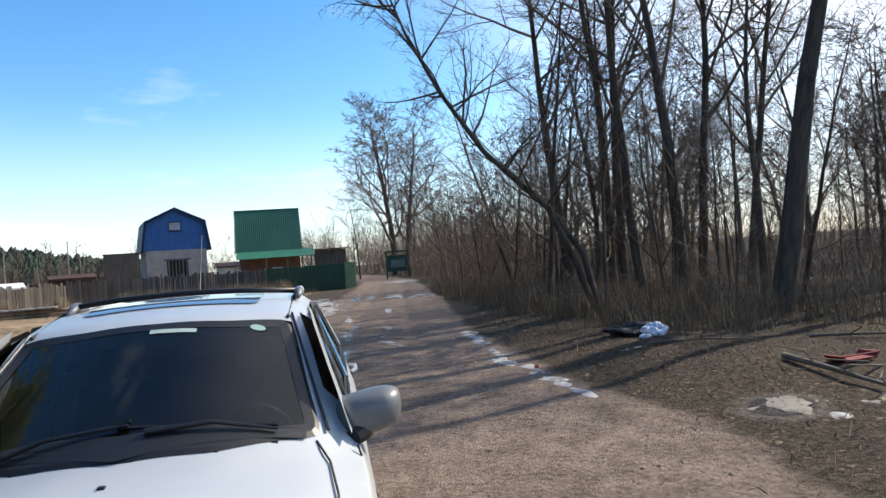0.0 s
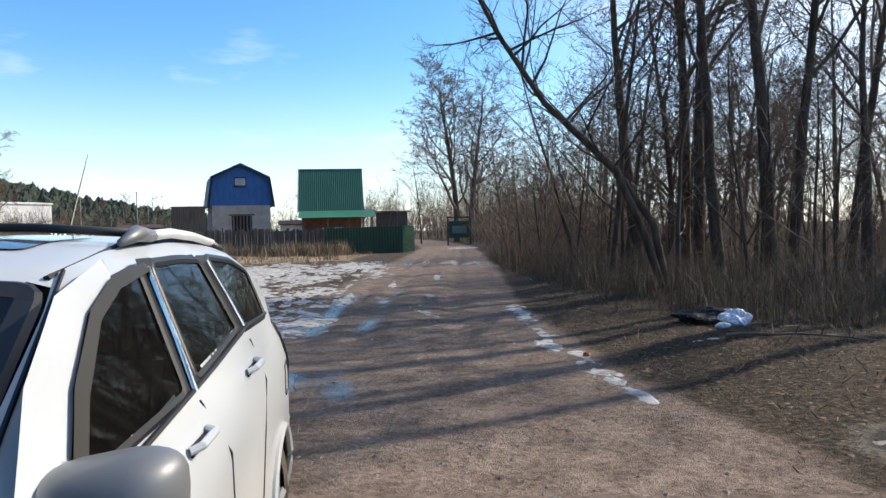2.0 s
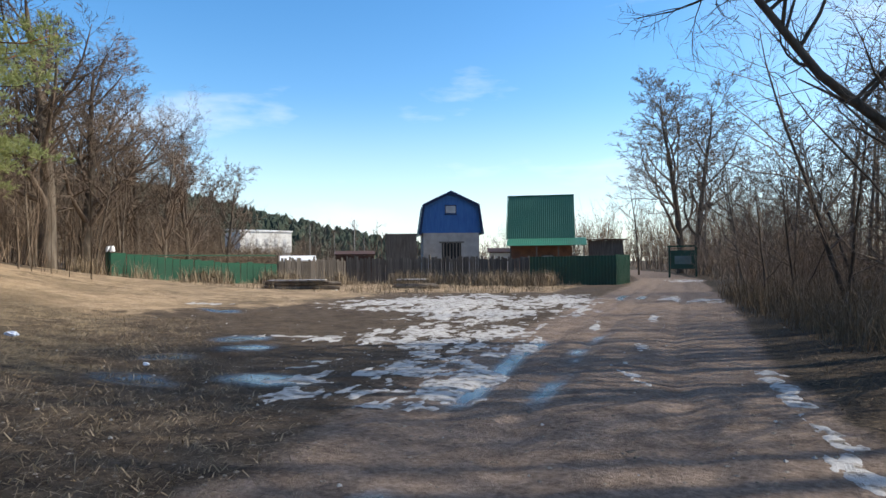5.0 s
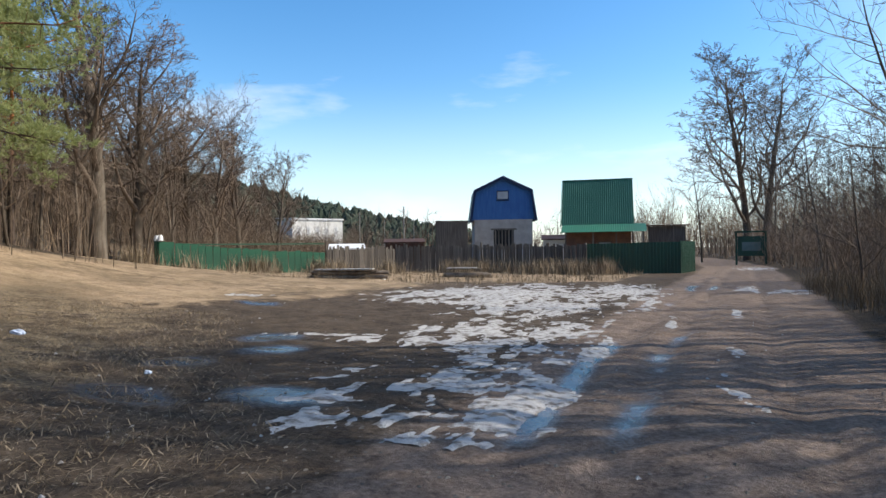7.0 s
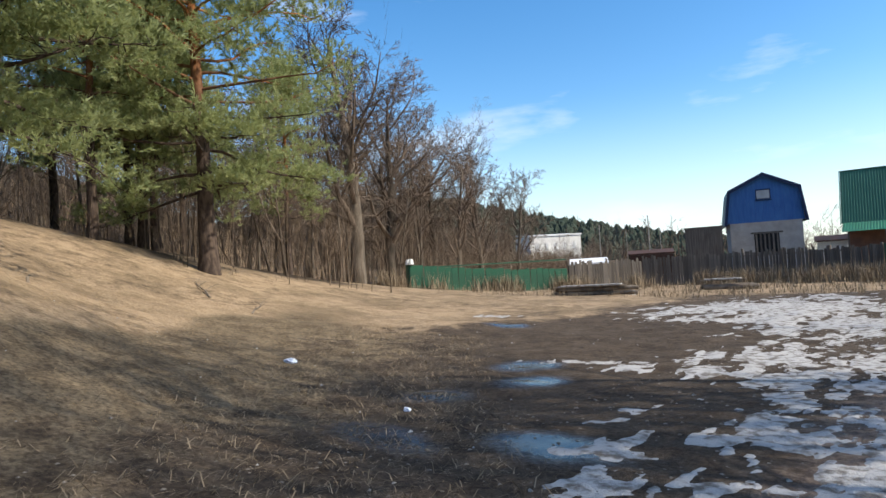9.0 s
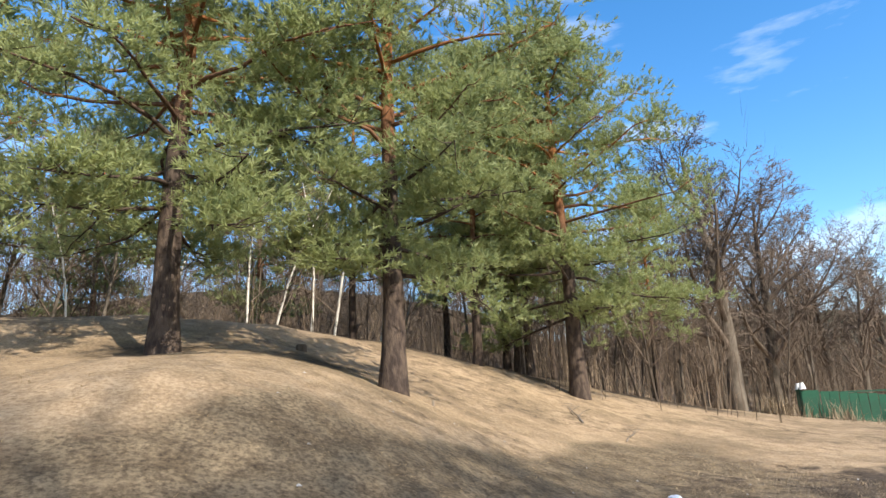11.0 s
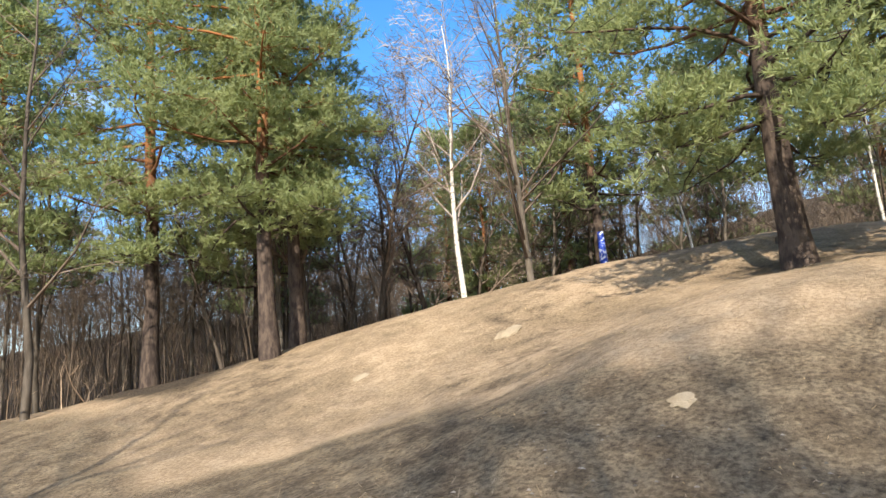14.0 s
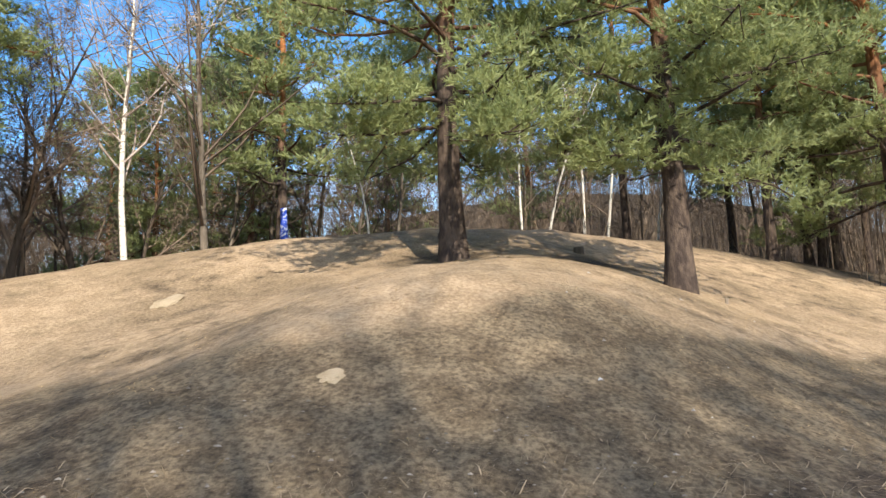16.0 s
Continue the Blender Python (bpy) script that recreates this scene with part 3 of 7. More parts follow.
def build_snow():
    # yard beside the track
    for k, a in enumerate(((-3.45, 13.0, 0.62, 1.5, 6, 0.07), (-3.3, 11.7, 0.55, 0.45, 0, 0.05), (-4.45, 13.3, 0.35, 1.9, 8, 0.05), (-4.15, 15.9, 0.40, 1.1, 6, 0.05), (-5.9, 15.9, 1.5, 0.55, 12, 0.04), (-6.4, 17.6, 1.1, 0.8, 20, 0.04), (-5.0, 18.5, 0.6, 1.8, 10, 0.04))):
        snow(*a, seed=k)
    for k, a in enumerate(((-9.8, 28.0, 3.6, 4.6, 14, 0.05), (-7.0, 23.0, 1.7, 2.6, 14, 0.05), (-10.5, 23.5, 1.6, 0.7, 5, 0.04), (-6.6, 30.5, 1.2, 3.4, 10, 0.05), (-8.4, 15.9, 0.95, 0.26, 32, 0.03), (-4.6, 10.9, 0.28, 0.42, 10, 0.04), (-5.2, 11.6, 0.5, 0.15, 35, 0.03), (-16.4, 21.6, 0.7, 0.3, 30, 0.04))):
        snow(*a, seed=20 + k)
    # thin streaks left between the wheel marks
    rng = random.Random(8)
    for k in range(34):
        y = rng.uniform(11.5, 33)
        mid = float(np.interp(y, [11, 15, 20, 27, 33], [-4.1, -5.0, -5.9, -8.2, -9.0]))
        wide = float(np.interp(y, [11, 15, 20, 27, 33], [0.9, 1.9, 1.6, 3.2, 3.4]))
        snow(mid + rng.uniform(-wide, wide), y, rng.uniform(0.12, 0.34), rng.uniform(0.5, 1.5), rng.uniform(4, 22), 0.035, 120 + k, 0.9, 0.05)
    # along the crown and the edge of the track
    for k, a in enumerate(((-1.3, 14.0, 0.13, 0.95, 12, 0.05), (-1.62, 17.2, 0.13, 0.6, 8, 0.04), (-2.1, 23.0, 0.12, 1.0, 6, 0.04), (-4.75, 26.5, 0.22, 2.6, 8, 0.04), (-3.2, 21.0, 0.10, 1.3, 10, 0.03), (-2.6, 33.0, 0.4, 1.6, 5, 0.04), (-1.2, 31.8, 0.5, 1.2, 5, 0.05), (-3.9, 57.0, 1.0, 3.0, 5, 0.05))):
        snow(*a, seed=40 + k)
    rng = random.Random(3)
    for k in range(15):
        y = 7.7 + 0.5 * k + rng.uniform(-0.1, 0.1)
        x = float(road_right(y)) + 0.12 + rng.uniform(-0.07, 0.07)
        snow(x, y, rng.uniform(0.09, 0.17), rng.uniform(0.18, 0.34), 14, 0.06, 60 + k, 0.7, 0.03)
    for k, a in enumerate(((4.0, 5.95, 0.30, 0.22, 0, 0.04), (2.35, 9.9, 0.5, 0.05, 20, 0.02), (3.3, 5.75, 0.14, 0.10, 0, 0.03))):
        snow(*a, seed=80 + k)

    snow(3.1, 6.3, 0.42, 0.34, 0, 0.03, 91, 0.5, mat=M_ICE, label="pale thawing ice on a puddle")
    snow(4.1, 6.1, 0.34, 0.24, 10, 0.03, 92, 0.5, mat=M_ICE, label="pale thawing ice on the leaves")


build_snow()


# ---------------------------------------------------------------- fences
def run(p, q):
    """Pose at p with x towards q, and the length."""
    d = Vector((q[0] - p[0], q[1] - p[1]))
    return pose(p[0], p[1], 0, 0, 0, math.degrees(math.atan2(d.y, d.x))), d.length


def corrugated(w, z0, z1, pitch=0.2, depth=0.03, thick=0.004):
    """A standing profiled sheet from x = 0 to w, with trapezoid ribs."""
    bm = bmesh.new()
    xs = []
    x = 0.0
    while x < w - 1e-6:
        for a, d in ((0, 0), (0.35, 0), (0.45, 1), (0.85, 1), (1.0, 0)):
            if x + a * pitch <= w + 1e-6:
                xs.append((x + a * pitch, -depth * d))
        x += pitch
    rows = [[bm.verts.new((x, y + o, z)) for x, y in xs] for o in (0, thick) for z in (z0, z1)]
    for i in range(len(xs) - 1):
        bm.faces.new((rows[0][i], rows[0][i + 1], rows[1][i + 1], rows[1][i]))
        bm.faces.new((rows[2][i + 1], rows[2][i], rows[3][i], rows[3][i + 1]))
        bm.faces.new((rows[1][i], rows[1][i + 1], rows[3][i + 1], rows[3][i]))
    return bm


def sheet_fence(p, q, z0, height, label, mat, panel=2.4):
    m, length = run(p, q)
    fence = thing("sheet_fence", label, "fence", m)
    n = max(1, round(length / panel))
    for i in range(n):
        w = length / n
        x = i * w
        zz = 0.5 * (land1(*(m @ Vector((x, 0, 0)))[:2]) + land1(*(m @ Vector((x + w, 0, 0)))[:2])) + z0
        part("panel", corrugated(w - 0.01, zz, zz + height), mat, fence, m=pose(x, 0, 0))
        part("post", box(-0.03, 0.03, 0.02, 0.08, zz - 0.4, zz + height + 0.03), mat, fence, m=pose(x, 0, 0))
    part("rail", box(0, length, 0.012, 0.05, z0 + land1(*p) + height * 0.85, z0 + land1(*p) + height * 0.85 + 0.05), mat, fence)
    return fence


sheet_fence((-12.77, 46.5), (-7.35, 47.8), -0.03, 1.95, "dark green profiled steel fence beside the track", M_GREENSHEET)
sheet_fence((-7.35, 47.83), (-7.2, 52.2), -0.03, 2.0, "sunlit return of the green steel fence", M_GREENSHEET)


def board_fence(p, q, z0, height, label, mat, width=0.16, gap=0.012, rough=0.08, wide_label=""):
    """Uneven upright boards on two rails and posts."""
    m, length = run(p, q)
    fence = thing("board_fence", label, "fence", m)
    rng = random.Random(int(length * 100))
    kinds = []
    for k in range(4):
        bm = box(-width / 2, width / 2, -0.012, 0.012, 0, height * (1 - rough * k / 3), 0.003)
        me = bpy.data.meshes.new("board")
        bm.to_mesh(me)
        bm.free()
        me.materials.append(mat)
        kinds.append(me)
    n = int(length / (width + gap))
    for i in range(n):
        x = (i + 0.5) * length / n
        w = m @ Vector((x, 0, 0))
        raw_part("board", kinds[rng.randrange(4)], fence, m=pose(x, rng.uniform(-0.012, 0.012), land1(w.x, w.y) + z0 + rng.uniform(-0.04, 0.03), 0, rng.uniform(-1.3, 1.3), 0))
    zz = land1(*p) + z0
    for h in (0.35, 0.8):
        part("rail", box(0, length, 0.02, 0.06, zz + height * h, zz + height * h + 0.08), mat, fence)
    for i in range(int(length / 2.6) + 1):
        w = m @ Vector((i * 2.6, 0, 0))
        part("post", box(-0.05, 0.05, 0.06, 0.15, land1(w.x, w.y) - 0.3, land1(w.x, w.y) + z0 + height + rng.uniform(0, 0.12)), mat, fence, m=pose(i * 2.6, 0, 0))
    return fence


board_fence((-20.8, 47.6), (-12.95, 46.9), 0.0, 1.98, "weathered grey plank fence behind dry grass", M_OLDWOOD)
board_fence((-26.0, 44.7), (-20.85, 47.6), 0.0, 2.0, "weathered grey plank fence behind dry grass", M_OLDWOOD)
board_fence((-28.7, 40.4), (-26.05, 44.6), 0.0, 1.9, "leaning grey plank fence", M_OLDWOOD, rough=0.16)
board_fence((-32.6, 30.4), (-28.8, 40.3), 0.0, 1.42, "faded green painted board fence", M_GREENPAINT, width=0.42, gap=0.006, rough=0.02)
board_fence((-33.6, 30.9), (-32.66, 30.4), 0.0, 1.42, "corner of the faded green fence", M_GREENPAINT, width=0.3, gap=0.006, rough=0.02)


def capped_jar(x, y, z, name="white_jar"):
    bm = bmesh.new()
    bmesh.ops.create_cone(bm, segments=12, radius1=0.17, radius2=0.12, depth=0.26, cap_ends=True, matrix=Matrix.Translation((0, 0, 0.13)))
    bmesh.ops.create_cone(bm, segments=12, radius1=0.09, radius2=0.09, depth=0.08, cap_ends=True, matrix=Matrix.Translation((0, 0, 0.29)))
    ob = part(name, bm, M_WHITESHEET, m=pose(x, y, z))
    tagged(ob, "white plastic jar upturned on a fence post", "jar")


capped_jar(-33.45, 30.95, land1(-33.45, 30.95) + 1.42)
capped_jar(-32.55, 30.5, land1(-32.55, 30.5) + 1.42)


# ---------------------------------------------------------------- houses and sheds
def ribbed_plane(w, p_low, p_high, pitch, depth):
    """A roof sheet over x = 0..w between two edges given as (y, z), with ribs running down it."""
    bm = bmesh.new()
    (y0, z0), (y1, z1) = p_low, p_high
    n = Vector((0, -(z1 - z0), (y1 - y0))).normalized()
    if n.z < 0:
        n = -n
    count = int(w / pitch)
    xs = []
    for i in range(count):
        x = i * w / count
        for a, d in ((0.0, 0), (0.55, 0), (0.65, 1), (0.9, 1)):
            xs.append((x + a * w / count, d * depth))
    xs.append((w, 0))
    rows = []
    for o in (0.0, -0.03):
        rows.append([bm.verts.new(Vector((x, y0, z0)) + n * (d + o)) for x, d in xs])
        rows.append([bm.verts.new(Vector((x, y1, z1)) + n * (d + o)) for x, d in xs])
    for i in range(len(xs) - 1):
        bm.faces.new((rows[0][i], rows[0][i + 1], rows[1][i + 1], rows[1][i]))
        bm.faces.new((rows[2][i + 1], rows[2][i], rows[3][i], rows[3][i + 1]))
        bm.faces.new((rows[0][i + 1], rows[0][i], rows[2][i], rows[2][i + 1]))
        bm.faces.new((rows[1][i], rows[1][i + 1], rows[3][i + 1], rows[3][i]))
    for k in (0, -1):
        bm.faces.new((rows[0][k], rows[1][k], rows[3][k], rows[2][k]))
    bmesh.ops.recalc_face_normals(bm, faces=bm.faces)
    return bm


def blue_house():
    g = -0.1
    h = thing("blue_house", "small blue gambrel-roofed summer house on grey block walls", "house", pose(-25.8, 62.9, 0, 0, 0, 29))
    part("wall", box(-2.75, 2.75, 0.0, 6.5, g, 4.45), M_BLOCK, h, "unplastered grey block wall")
    outline = [(-2.95, 4.45), (2.95, 4.45), (2.62, 7.2), (0.0, 8.45), (-2.62, 7.2)]
    part("gable", prism(outline, 0.02, 6.4), M_BLUE, h, "blue boarded gable")
    for i in range(22):
        x = -2.75 + i * 0.262
        top = 8.3 - abs(x) * 0.47 if abs(x) < 2.6 else 7.0
        part("board_cover", box(x - 0.02, x + 0.02, -0.012, 0.02, 4.5, top), M_BLUE, h)
    # roof skirts: steep sides, shallow top
    t = 0.09
    for s in (-1, 1):
        steep = [(s * 2.98, 4.35), (s * 2.66, 7.22), (s * (2.66 + t), 7.28), (s * (3.1 + t), 4.32)]
        part("roof_side", prism(steep, -0.28, 6.7), M_ROOFSIDE, h, "grey-green metal roof side")
        top = [(s * 2.66, 7.22), (0, 8.5), (0, 8.5 + t), (s * (2.66 + t), 7.28)]
        part("roof_top", prism(top, -0.28, 6.7), M_ROOFSIDE, h)
        part("verge", prism([(s * 2.6, 7.02), (0, 8.3), (0, 8.52), (s * 2.78, 7.26)], -0.34, -0.285), M_DARKBLUE, h, "dark blue bargeboard")
        part("verge", prism([(s * 2.98, 4.3), (s * 2.58, 7.05), (s * 2.78, 7.26), (s * 3.2, 4.3)], -0.34, -0.285), M_DARKBLUE, h)
    win = part("window", box(-0.62, 0.52, -0.03, 0.02, 5.45 + 0.9, 7.2 + 0.0), M_DARKBLUE, h)
    part("pane", box(-0.54, 0.44, -0.045, -0.031, 5.9 + 0.5, 7.1), M_PANE, win, "pale curtained pane")
    part("sill", box(-0.68, 0.58, -0.07, -0.031, 6.22, 6.3), M_DARKBLUE, win)
    door = part("gate_opening", box(-0.95, 0.95, -0.02, 0.05, 1.6, 3.45), M_DARK, h)
    for i in range(6):
        part("bar", box(-0.85 + i * 0.32, -0.72 + i * 0.32, -0.06, -0.021, 1.6, 3.4), M_OLDWOOD, door)
    part("lintel", box(-1.2, 1.25, -0.08, -0.021, 3.46, 3.6), M_OLDWOOD, door)
    part("plinth", box(-2.8, 2.8, -0.05, -0.003, g, 0.5), M_BLOCK, h)


def green_house():
    h = thing("green_house", "steep green-roofed cottage with brown brick walls", "house", pose(-20.2, 62.9, 0, 0, 0, 15))
    w = 6.5
    part("wall", box(0.4, w - 0.3, 1.2, 7.5, -0.1, 3.6), M_BRICK, h, "brown brick wall")
    part("gable_wall", prism([(1.6, 3.55), (7.1, 3.55), (4.35, 8.0)], 0.42, 0.62), M_WHITEWASH, h, m=Matrix(((0, 1, 0, 0), (1, 0, 0, 0), (0, 0, 1, 0), (0, 0, 0, 1))))
    part("roof_front", ribbed_plane(w, (1.35, 3.75), (4.4, 8.15), 0.19, 0.045), M_ROOFGREEN, h, "green profiled steel roof")
    part("roof_back", ribbed_plane(w, (7.6, 3.6), (4.4, 8.15), 0.19, 0.045), M_ROOFGREEN, h)
    part("roof_apron", ribbed_plane(w + 0.9, (-0.6, 3.05), (1.45, 3.8), 0.19, 0.03), M_GREENEAVE, h, "flatter green eave sheet", m=pose(0.1, 0, 0))
    part("ridge_cap", box(-0.05, w + 0.05, 4.3, 4.5, 8.13, 8.22, 0.02), M_ROOFGREEN, h)
    part("bargeboard", prism([(1.3, 3.62), (4.4, 8.05), (4.4, 8.22), (1.2, 3.78)], -0.08, -0.02), M_GREENEAVE, h, m=Matrix(((0, 1, 0, 0), (1, 0, 0, 0), (0, 0, 1, 0), (0, 0, 0, 1))))
    for x in (0.5, 2.9, 4.9, 6.3, 7.2):
        part("porch_post", box(x - 0.06, x + 0.06, -0.42, -0.30, -0.1, 3.1), M_OLDWOOD, h)
    part("porch_rail", box(0.5, 7.2, -0.40, -0.32, 0.9, 1.0), M_OLDWOOD, h)
    part("banner", box(3.0, 4.6, -0.46, -0.43, 1.72, 1.92), M_WHITEWASH, h, "pale plank on the porch")
    win = part("window", box(3.3, 4.5, 1.14, 1.199, 1.0, 2.2), M_OLDWOOD, h)
    part("pane", box(3.4, 4.4, 1.12, 1.139, 1.1, 2.1), M_PANE, win)


def shed(name, label, x, y, turn, w, d, height, mat_wall, mat_roof, fall=0.25, over=0.2, door=True):
    z = land1(x, y) - 0.1
    s = thing(name, label, "shed", pose(x, y, z, 0, 0, turn))
    part("wall", box(-w / 2, w / 2, 0, d, 0, height), mat_wall, s)
    part("roof", prism([(-over, height + 0.01), (d + over, height + fall), (d + over, height + fall + 0.12), (-over, height + 0.13)], -w / 2 - over, w / 2 + over), mat_roof, s, m=Matrix(((0, 1, 0, 0), (1, 0, 0, 0), (0, 0, 1, 0), (0, 0, 0, 1))))
    n = int(w / 0.3)
    for i in range(n):
        xx = -w / 2 + (i + 0.5) * w / n
        part("batten", box(xx - 0.03, xx + 0.03, -0.03, -0.001, 0.05, height - 0.03), mat_wall, s)
    if door:
        dr = part("door", box(-0.42, 0.42, -0.05, -0.031, 0.05, 1.9), M_OLDWOOD, s)
        part("latch", box(0.28, 0.36, -0.07, -0.051, 0.95, 1.0), M_DARK, dr)
    return s


M_ROOFGREEN = material("green_roof_steel", (0.024, 0.115, 0.07), 0.5, second=(0.035, 0.135, 0.085), scale=0.5, fine=8, bump=0.05, spec=0.5)
M_GREENEAVE = material("green_eave_sheet", (0.022, 0.17, 0.105), 0.5, second=(0.03, 0.14, 0.09), scale=0.5, fine=8, bump=0.05, spec=0.5)
blue_house()
green_house()
shed("dark_shed", "dark flat-roofed timber shed behind the cottage", -12.4, 71.0, 11, 3.4, 3.0, 3.7, M_OLDWOOD, M_RUST, 0.15, 0.4)
shed("white_hut", "small white hut between the two houses", -24.0, 72.0, 20, 2.4, 2.4, 2.6, M_WHITEWASH, M_RUST, 0.5)
shed("plank_store", "grey plank store standing beside the blue house", -28.9, 58.3, 27, 2.9, 2.0, 4.2, M_OLDWOOD, M_OLDWOOD, 0.05, 0.05)
shed("low_rusty_shed", "low rust-brown shed behind the plank fence", -27.8, 48.6, 33, 3.0, 2.0, 2.25, M_RUST, M_RUST, 0.3, 0.1)
shed("white_roofed_shed", "grey shed with a snow-white sheet roof", -31.2, 45.8, 38, 2.5, 2.0, 1.75, M_OLDWOOD, M_WHITESHEET, 0.38, 0.15)


def white_building():
    z = land1(-66, 83)
    h = thing("long_white_building", "long white-walled building among bare shrubs far off", "building", pose(-67.0, 79.0, z - 0.3, 0, 0, 64))
    part("wall", box(0, 8.2, 0, 6, 0, 4.9), M_WHITEWASH, h)
    part("roof", prism([(-0.15, 4.9), (6.15, 5.3), (6.15, 5.5), (-0.15, 5.12)], -0.15, 8.35), M_WHITESHEET, h, "pale sheet roof", m=Matrix(((0, 1, 0, 0), (1, 0, 0, 0), (0, 0, 1, 0), (0, 0, 0, 1))))
    for i in range(5):
        win = part("window", box(0.8 + i * 1.5, 1.4 + i * 1.5, -0.04, -0.001, 2.6, 3.9), M_WHITESHEET, h)
        part("pane", box(0.92 + i * 1.5, 1.28 + i * 1.5, -0.06, -0.041, 2.75, 3.75), M_PALEPANE, win)


white_building()


def roof_frame():
    z = land1(-62, 71)
    h = thing("bare_roof_frame", "unclad pale timber roof gable of a small shed", "shed", pose(-62.0, 71.5, z, 0, 0, 42))
    part("wall", box(-1.8, 1.8, 0, 3, 0, 1.2), M_OLDWOOD, h)
    for s in (-1, 1):
        for y in (0, 1.5, 3.0):
            part("rafter", rod([(s * 2.1, y, 0.9), (0, y, 3.4)], 0.09, 4), M_LOG, h)
    part("ridge_beam", rod([(0, -0.1, 3.4), (0, 3.1, 3.4)], 0.07, 4), M_LOG, h)


roof_frame()


def pole(x, y, height, r, label):
    z = land1(x, y)
    p = thing("pole", label, "pole", pose(x, y, z))
    part("shaft", cyl((0, 0, -0.3), (0, 0, height), r, r * 0.7, 8), M_POLE, p)
    part("cap", cyl((0, 0, height), (0, 0, height + 0.06), r * 1.3, r * 1.3, 8), M_POLE, p)


pole(-30.4, 52.6, 5.3, 0.055, "thin grey pole behind the fence")
pole(-29.6, 52.9, 4.2, 0.03, "thin grey rod beside the pole")
pole(-42.0, 62.0, 5.6, 0.05, "thin weathered pole among the shrubs")
pole(-38.5, 61.5, 4.6, 0.03, "thin weathered pole among the shrubs")


def track_sign():
    z = land1(-4.9, 68)
    s = thing("green_notice_board", "dark green board on two posts beside the track", "sign", pose(-4.9, 68.0, z, 0, 0, 5))
    for x in (-1.15, 1.15):
        part("post", box(x - 0.08, x + 0.08, -0.08, 0.08, -0.3, 2.75), M_GREENSHEET, s)
    b = part("board", box(-1.05, 1.05, -0.03, 0.03, 0.75, 2.45, 0.01), M_GREENSHEET, s)
    part("notice", box(-0.7, 0.75, -0.045, -0.031, 1.2, 1.95), M_ROOFSIDE, b, "faded grey-green notice")
    part("top_rail", box(-1.3, 1.3, -0.1, 0.1, 2.76, 2.9), M_GREENSHEET, s)


track_sign()


def log_pile(x, y, turn, length, label, n=7, seed=1):
    rng = random.Random(seed)
    z = land1(x, y)
    pile = thing("log_pile", label, "logs", pose(x, y, z, 0, 0, turn))
    for i in range(n):
        r = rng.uniform(0.10, 0.16)
        row = i % 4
        a = rng.uniform(-0.3, 0.3)
        zz = 0.12 + (0.24 if i >= 4 else 0)
        part("log", cyl((-length / 2 + a, row * 0.3 - 0.4, zz), (length / 2 + a, row * 0.3 - 0.4 + rng.uniform(-0.15, 0.15), zz + rng.uniform(-0.03, 0.05)), r, r * 0.8, 9), M_LOG, pile)
    part("plank", box(-length / 2, length / 2 - 0.3, -0.55, -0.25, 0.46, 0.50), M_LOG, pile)
    part("snow_cap", box(-length / 2 + 0.2, length / 2 - 0.6, -0.2, 0.3, 0.50, 0.56, 0.02), M_SNOW, pile, "old snow on the logs")


log_pile(-21.7, 33.6, 24, 3.9, "grey logs and planks capped with old snow")
log_pile(-18.2, 40.2, 20, 2.6, "low heap of planks with old snow", 4, 2)
capped_jar(-20.2, 34.6, land1(-20.2, 34.6), "white_canister")


# ---------------------------------------------------------------- trees
def grow(rng, V, F, p, d, length, r, level, spec, thin=0.006):
    """One limb and, from it, its side limbs."""
    segs, sides, kids, share, lift, crook = spec[level]
    pts, radii = [p.copy()], [r]
    d = d.normalized()
    for i in range(segs):
        d = (d + Vector((rng.gauss(0, crook), rng.gauss(0, crook), rng.gauss(0, crook) + lift))).normalized()
        p = p + d * (length / segs)
        pts.append(p.copy())
        radii.append(r * (1 - 0.86 * (i + 1) / segs))
    tube(V[level], F[level], pts, radii, sides)
    if level + 1 >= len(spec):
        return
    for k in range(kids):
        t = share + (1 - share) * (k + rng.random()) / kids
        f = t * segs
        i = min(int(f), segs - 1)
        q = pts[i].lerp(pts[i + 1], f - i)
        along = (pts[i + 1] - pts[i]).normalized()
        side = along.orthogonal().normalized()
        side.rotate(Matrix.Rotation(rng.uniform(0, 6.283), 3, along))
        spread = rng.uniform(0.5, 1.05)
        kd = along * math.cos(spread) + side * math.sin(spread)
        kl = length * rng.uniform(0.34, 0.55) * (1.15 - 0.6 * t)
        grow(rng, V, F, q, kd, kl, max(r * (1 - 0.8 * t) * 0.55, thin), level + 1, spec, thin)


def bare_tree_meshes(seed, height, r, spec, lean=(0, 0), bark=None, twig=None, split=1, thin=0.006):
    rng = random.Random(seed)
    V, F = [[] for _ in spec], [[] for _ in spec]
    grow(rng, V, F, Vector((0, 0, -0.25)), Vector((lean[0], lean[1], 1)), height, r, 0, spec, thin)
    out = []
    for name, a, c, mat in (("trunk", 0, split, bark), ("crown", split, len(spec), twig)):
        vs, fs = [], []
        for k in range(a, c):
            o = len(vs)
            vs += V[k]
            fs += [tuple(i + o for i in f) for f in F[k]]
        out.append(mesh_from(name, vs, fs, mat, True))
    return out


def tree(name, label, category, meshes, m, group=""):
    t = thing(name, label, category, m, group)
    for part_name, me in zip(("trunk", "crown"), meshes):
        raw_part(part_name, me, t)
    return t


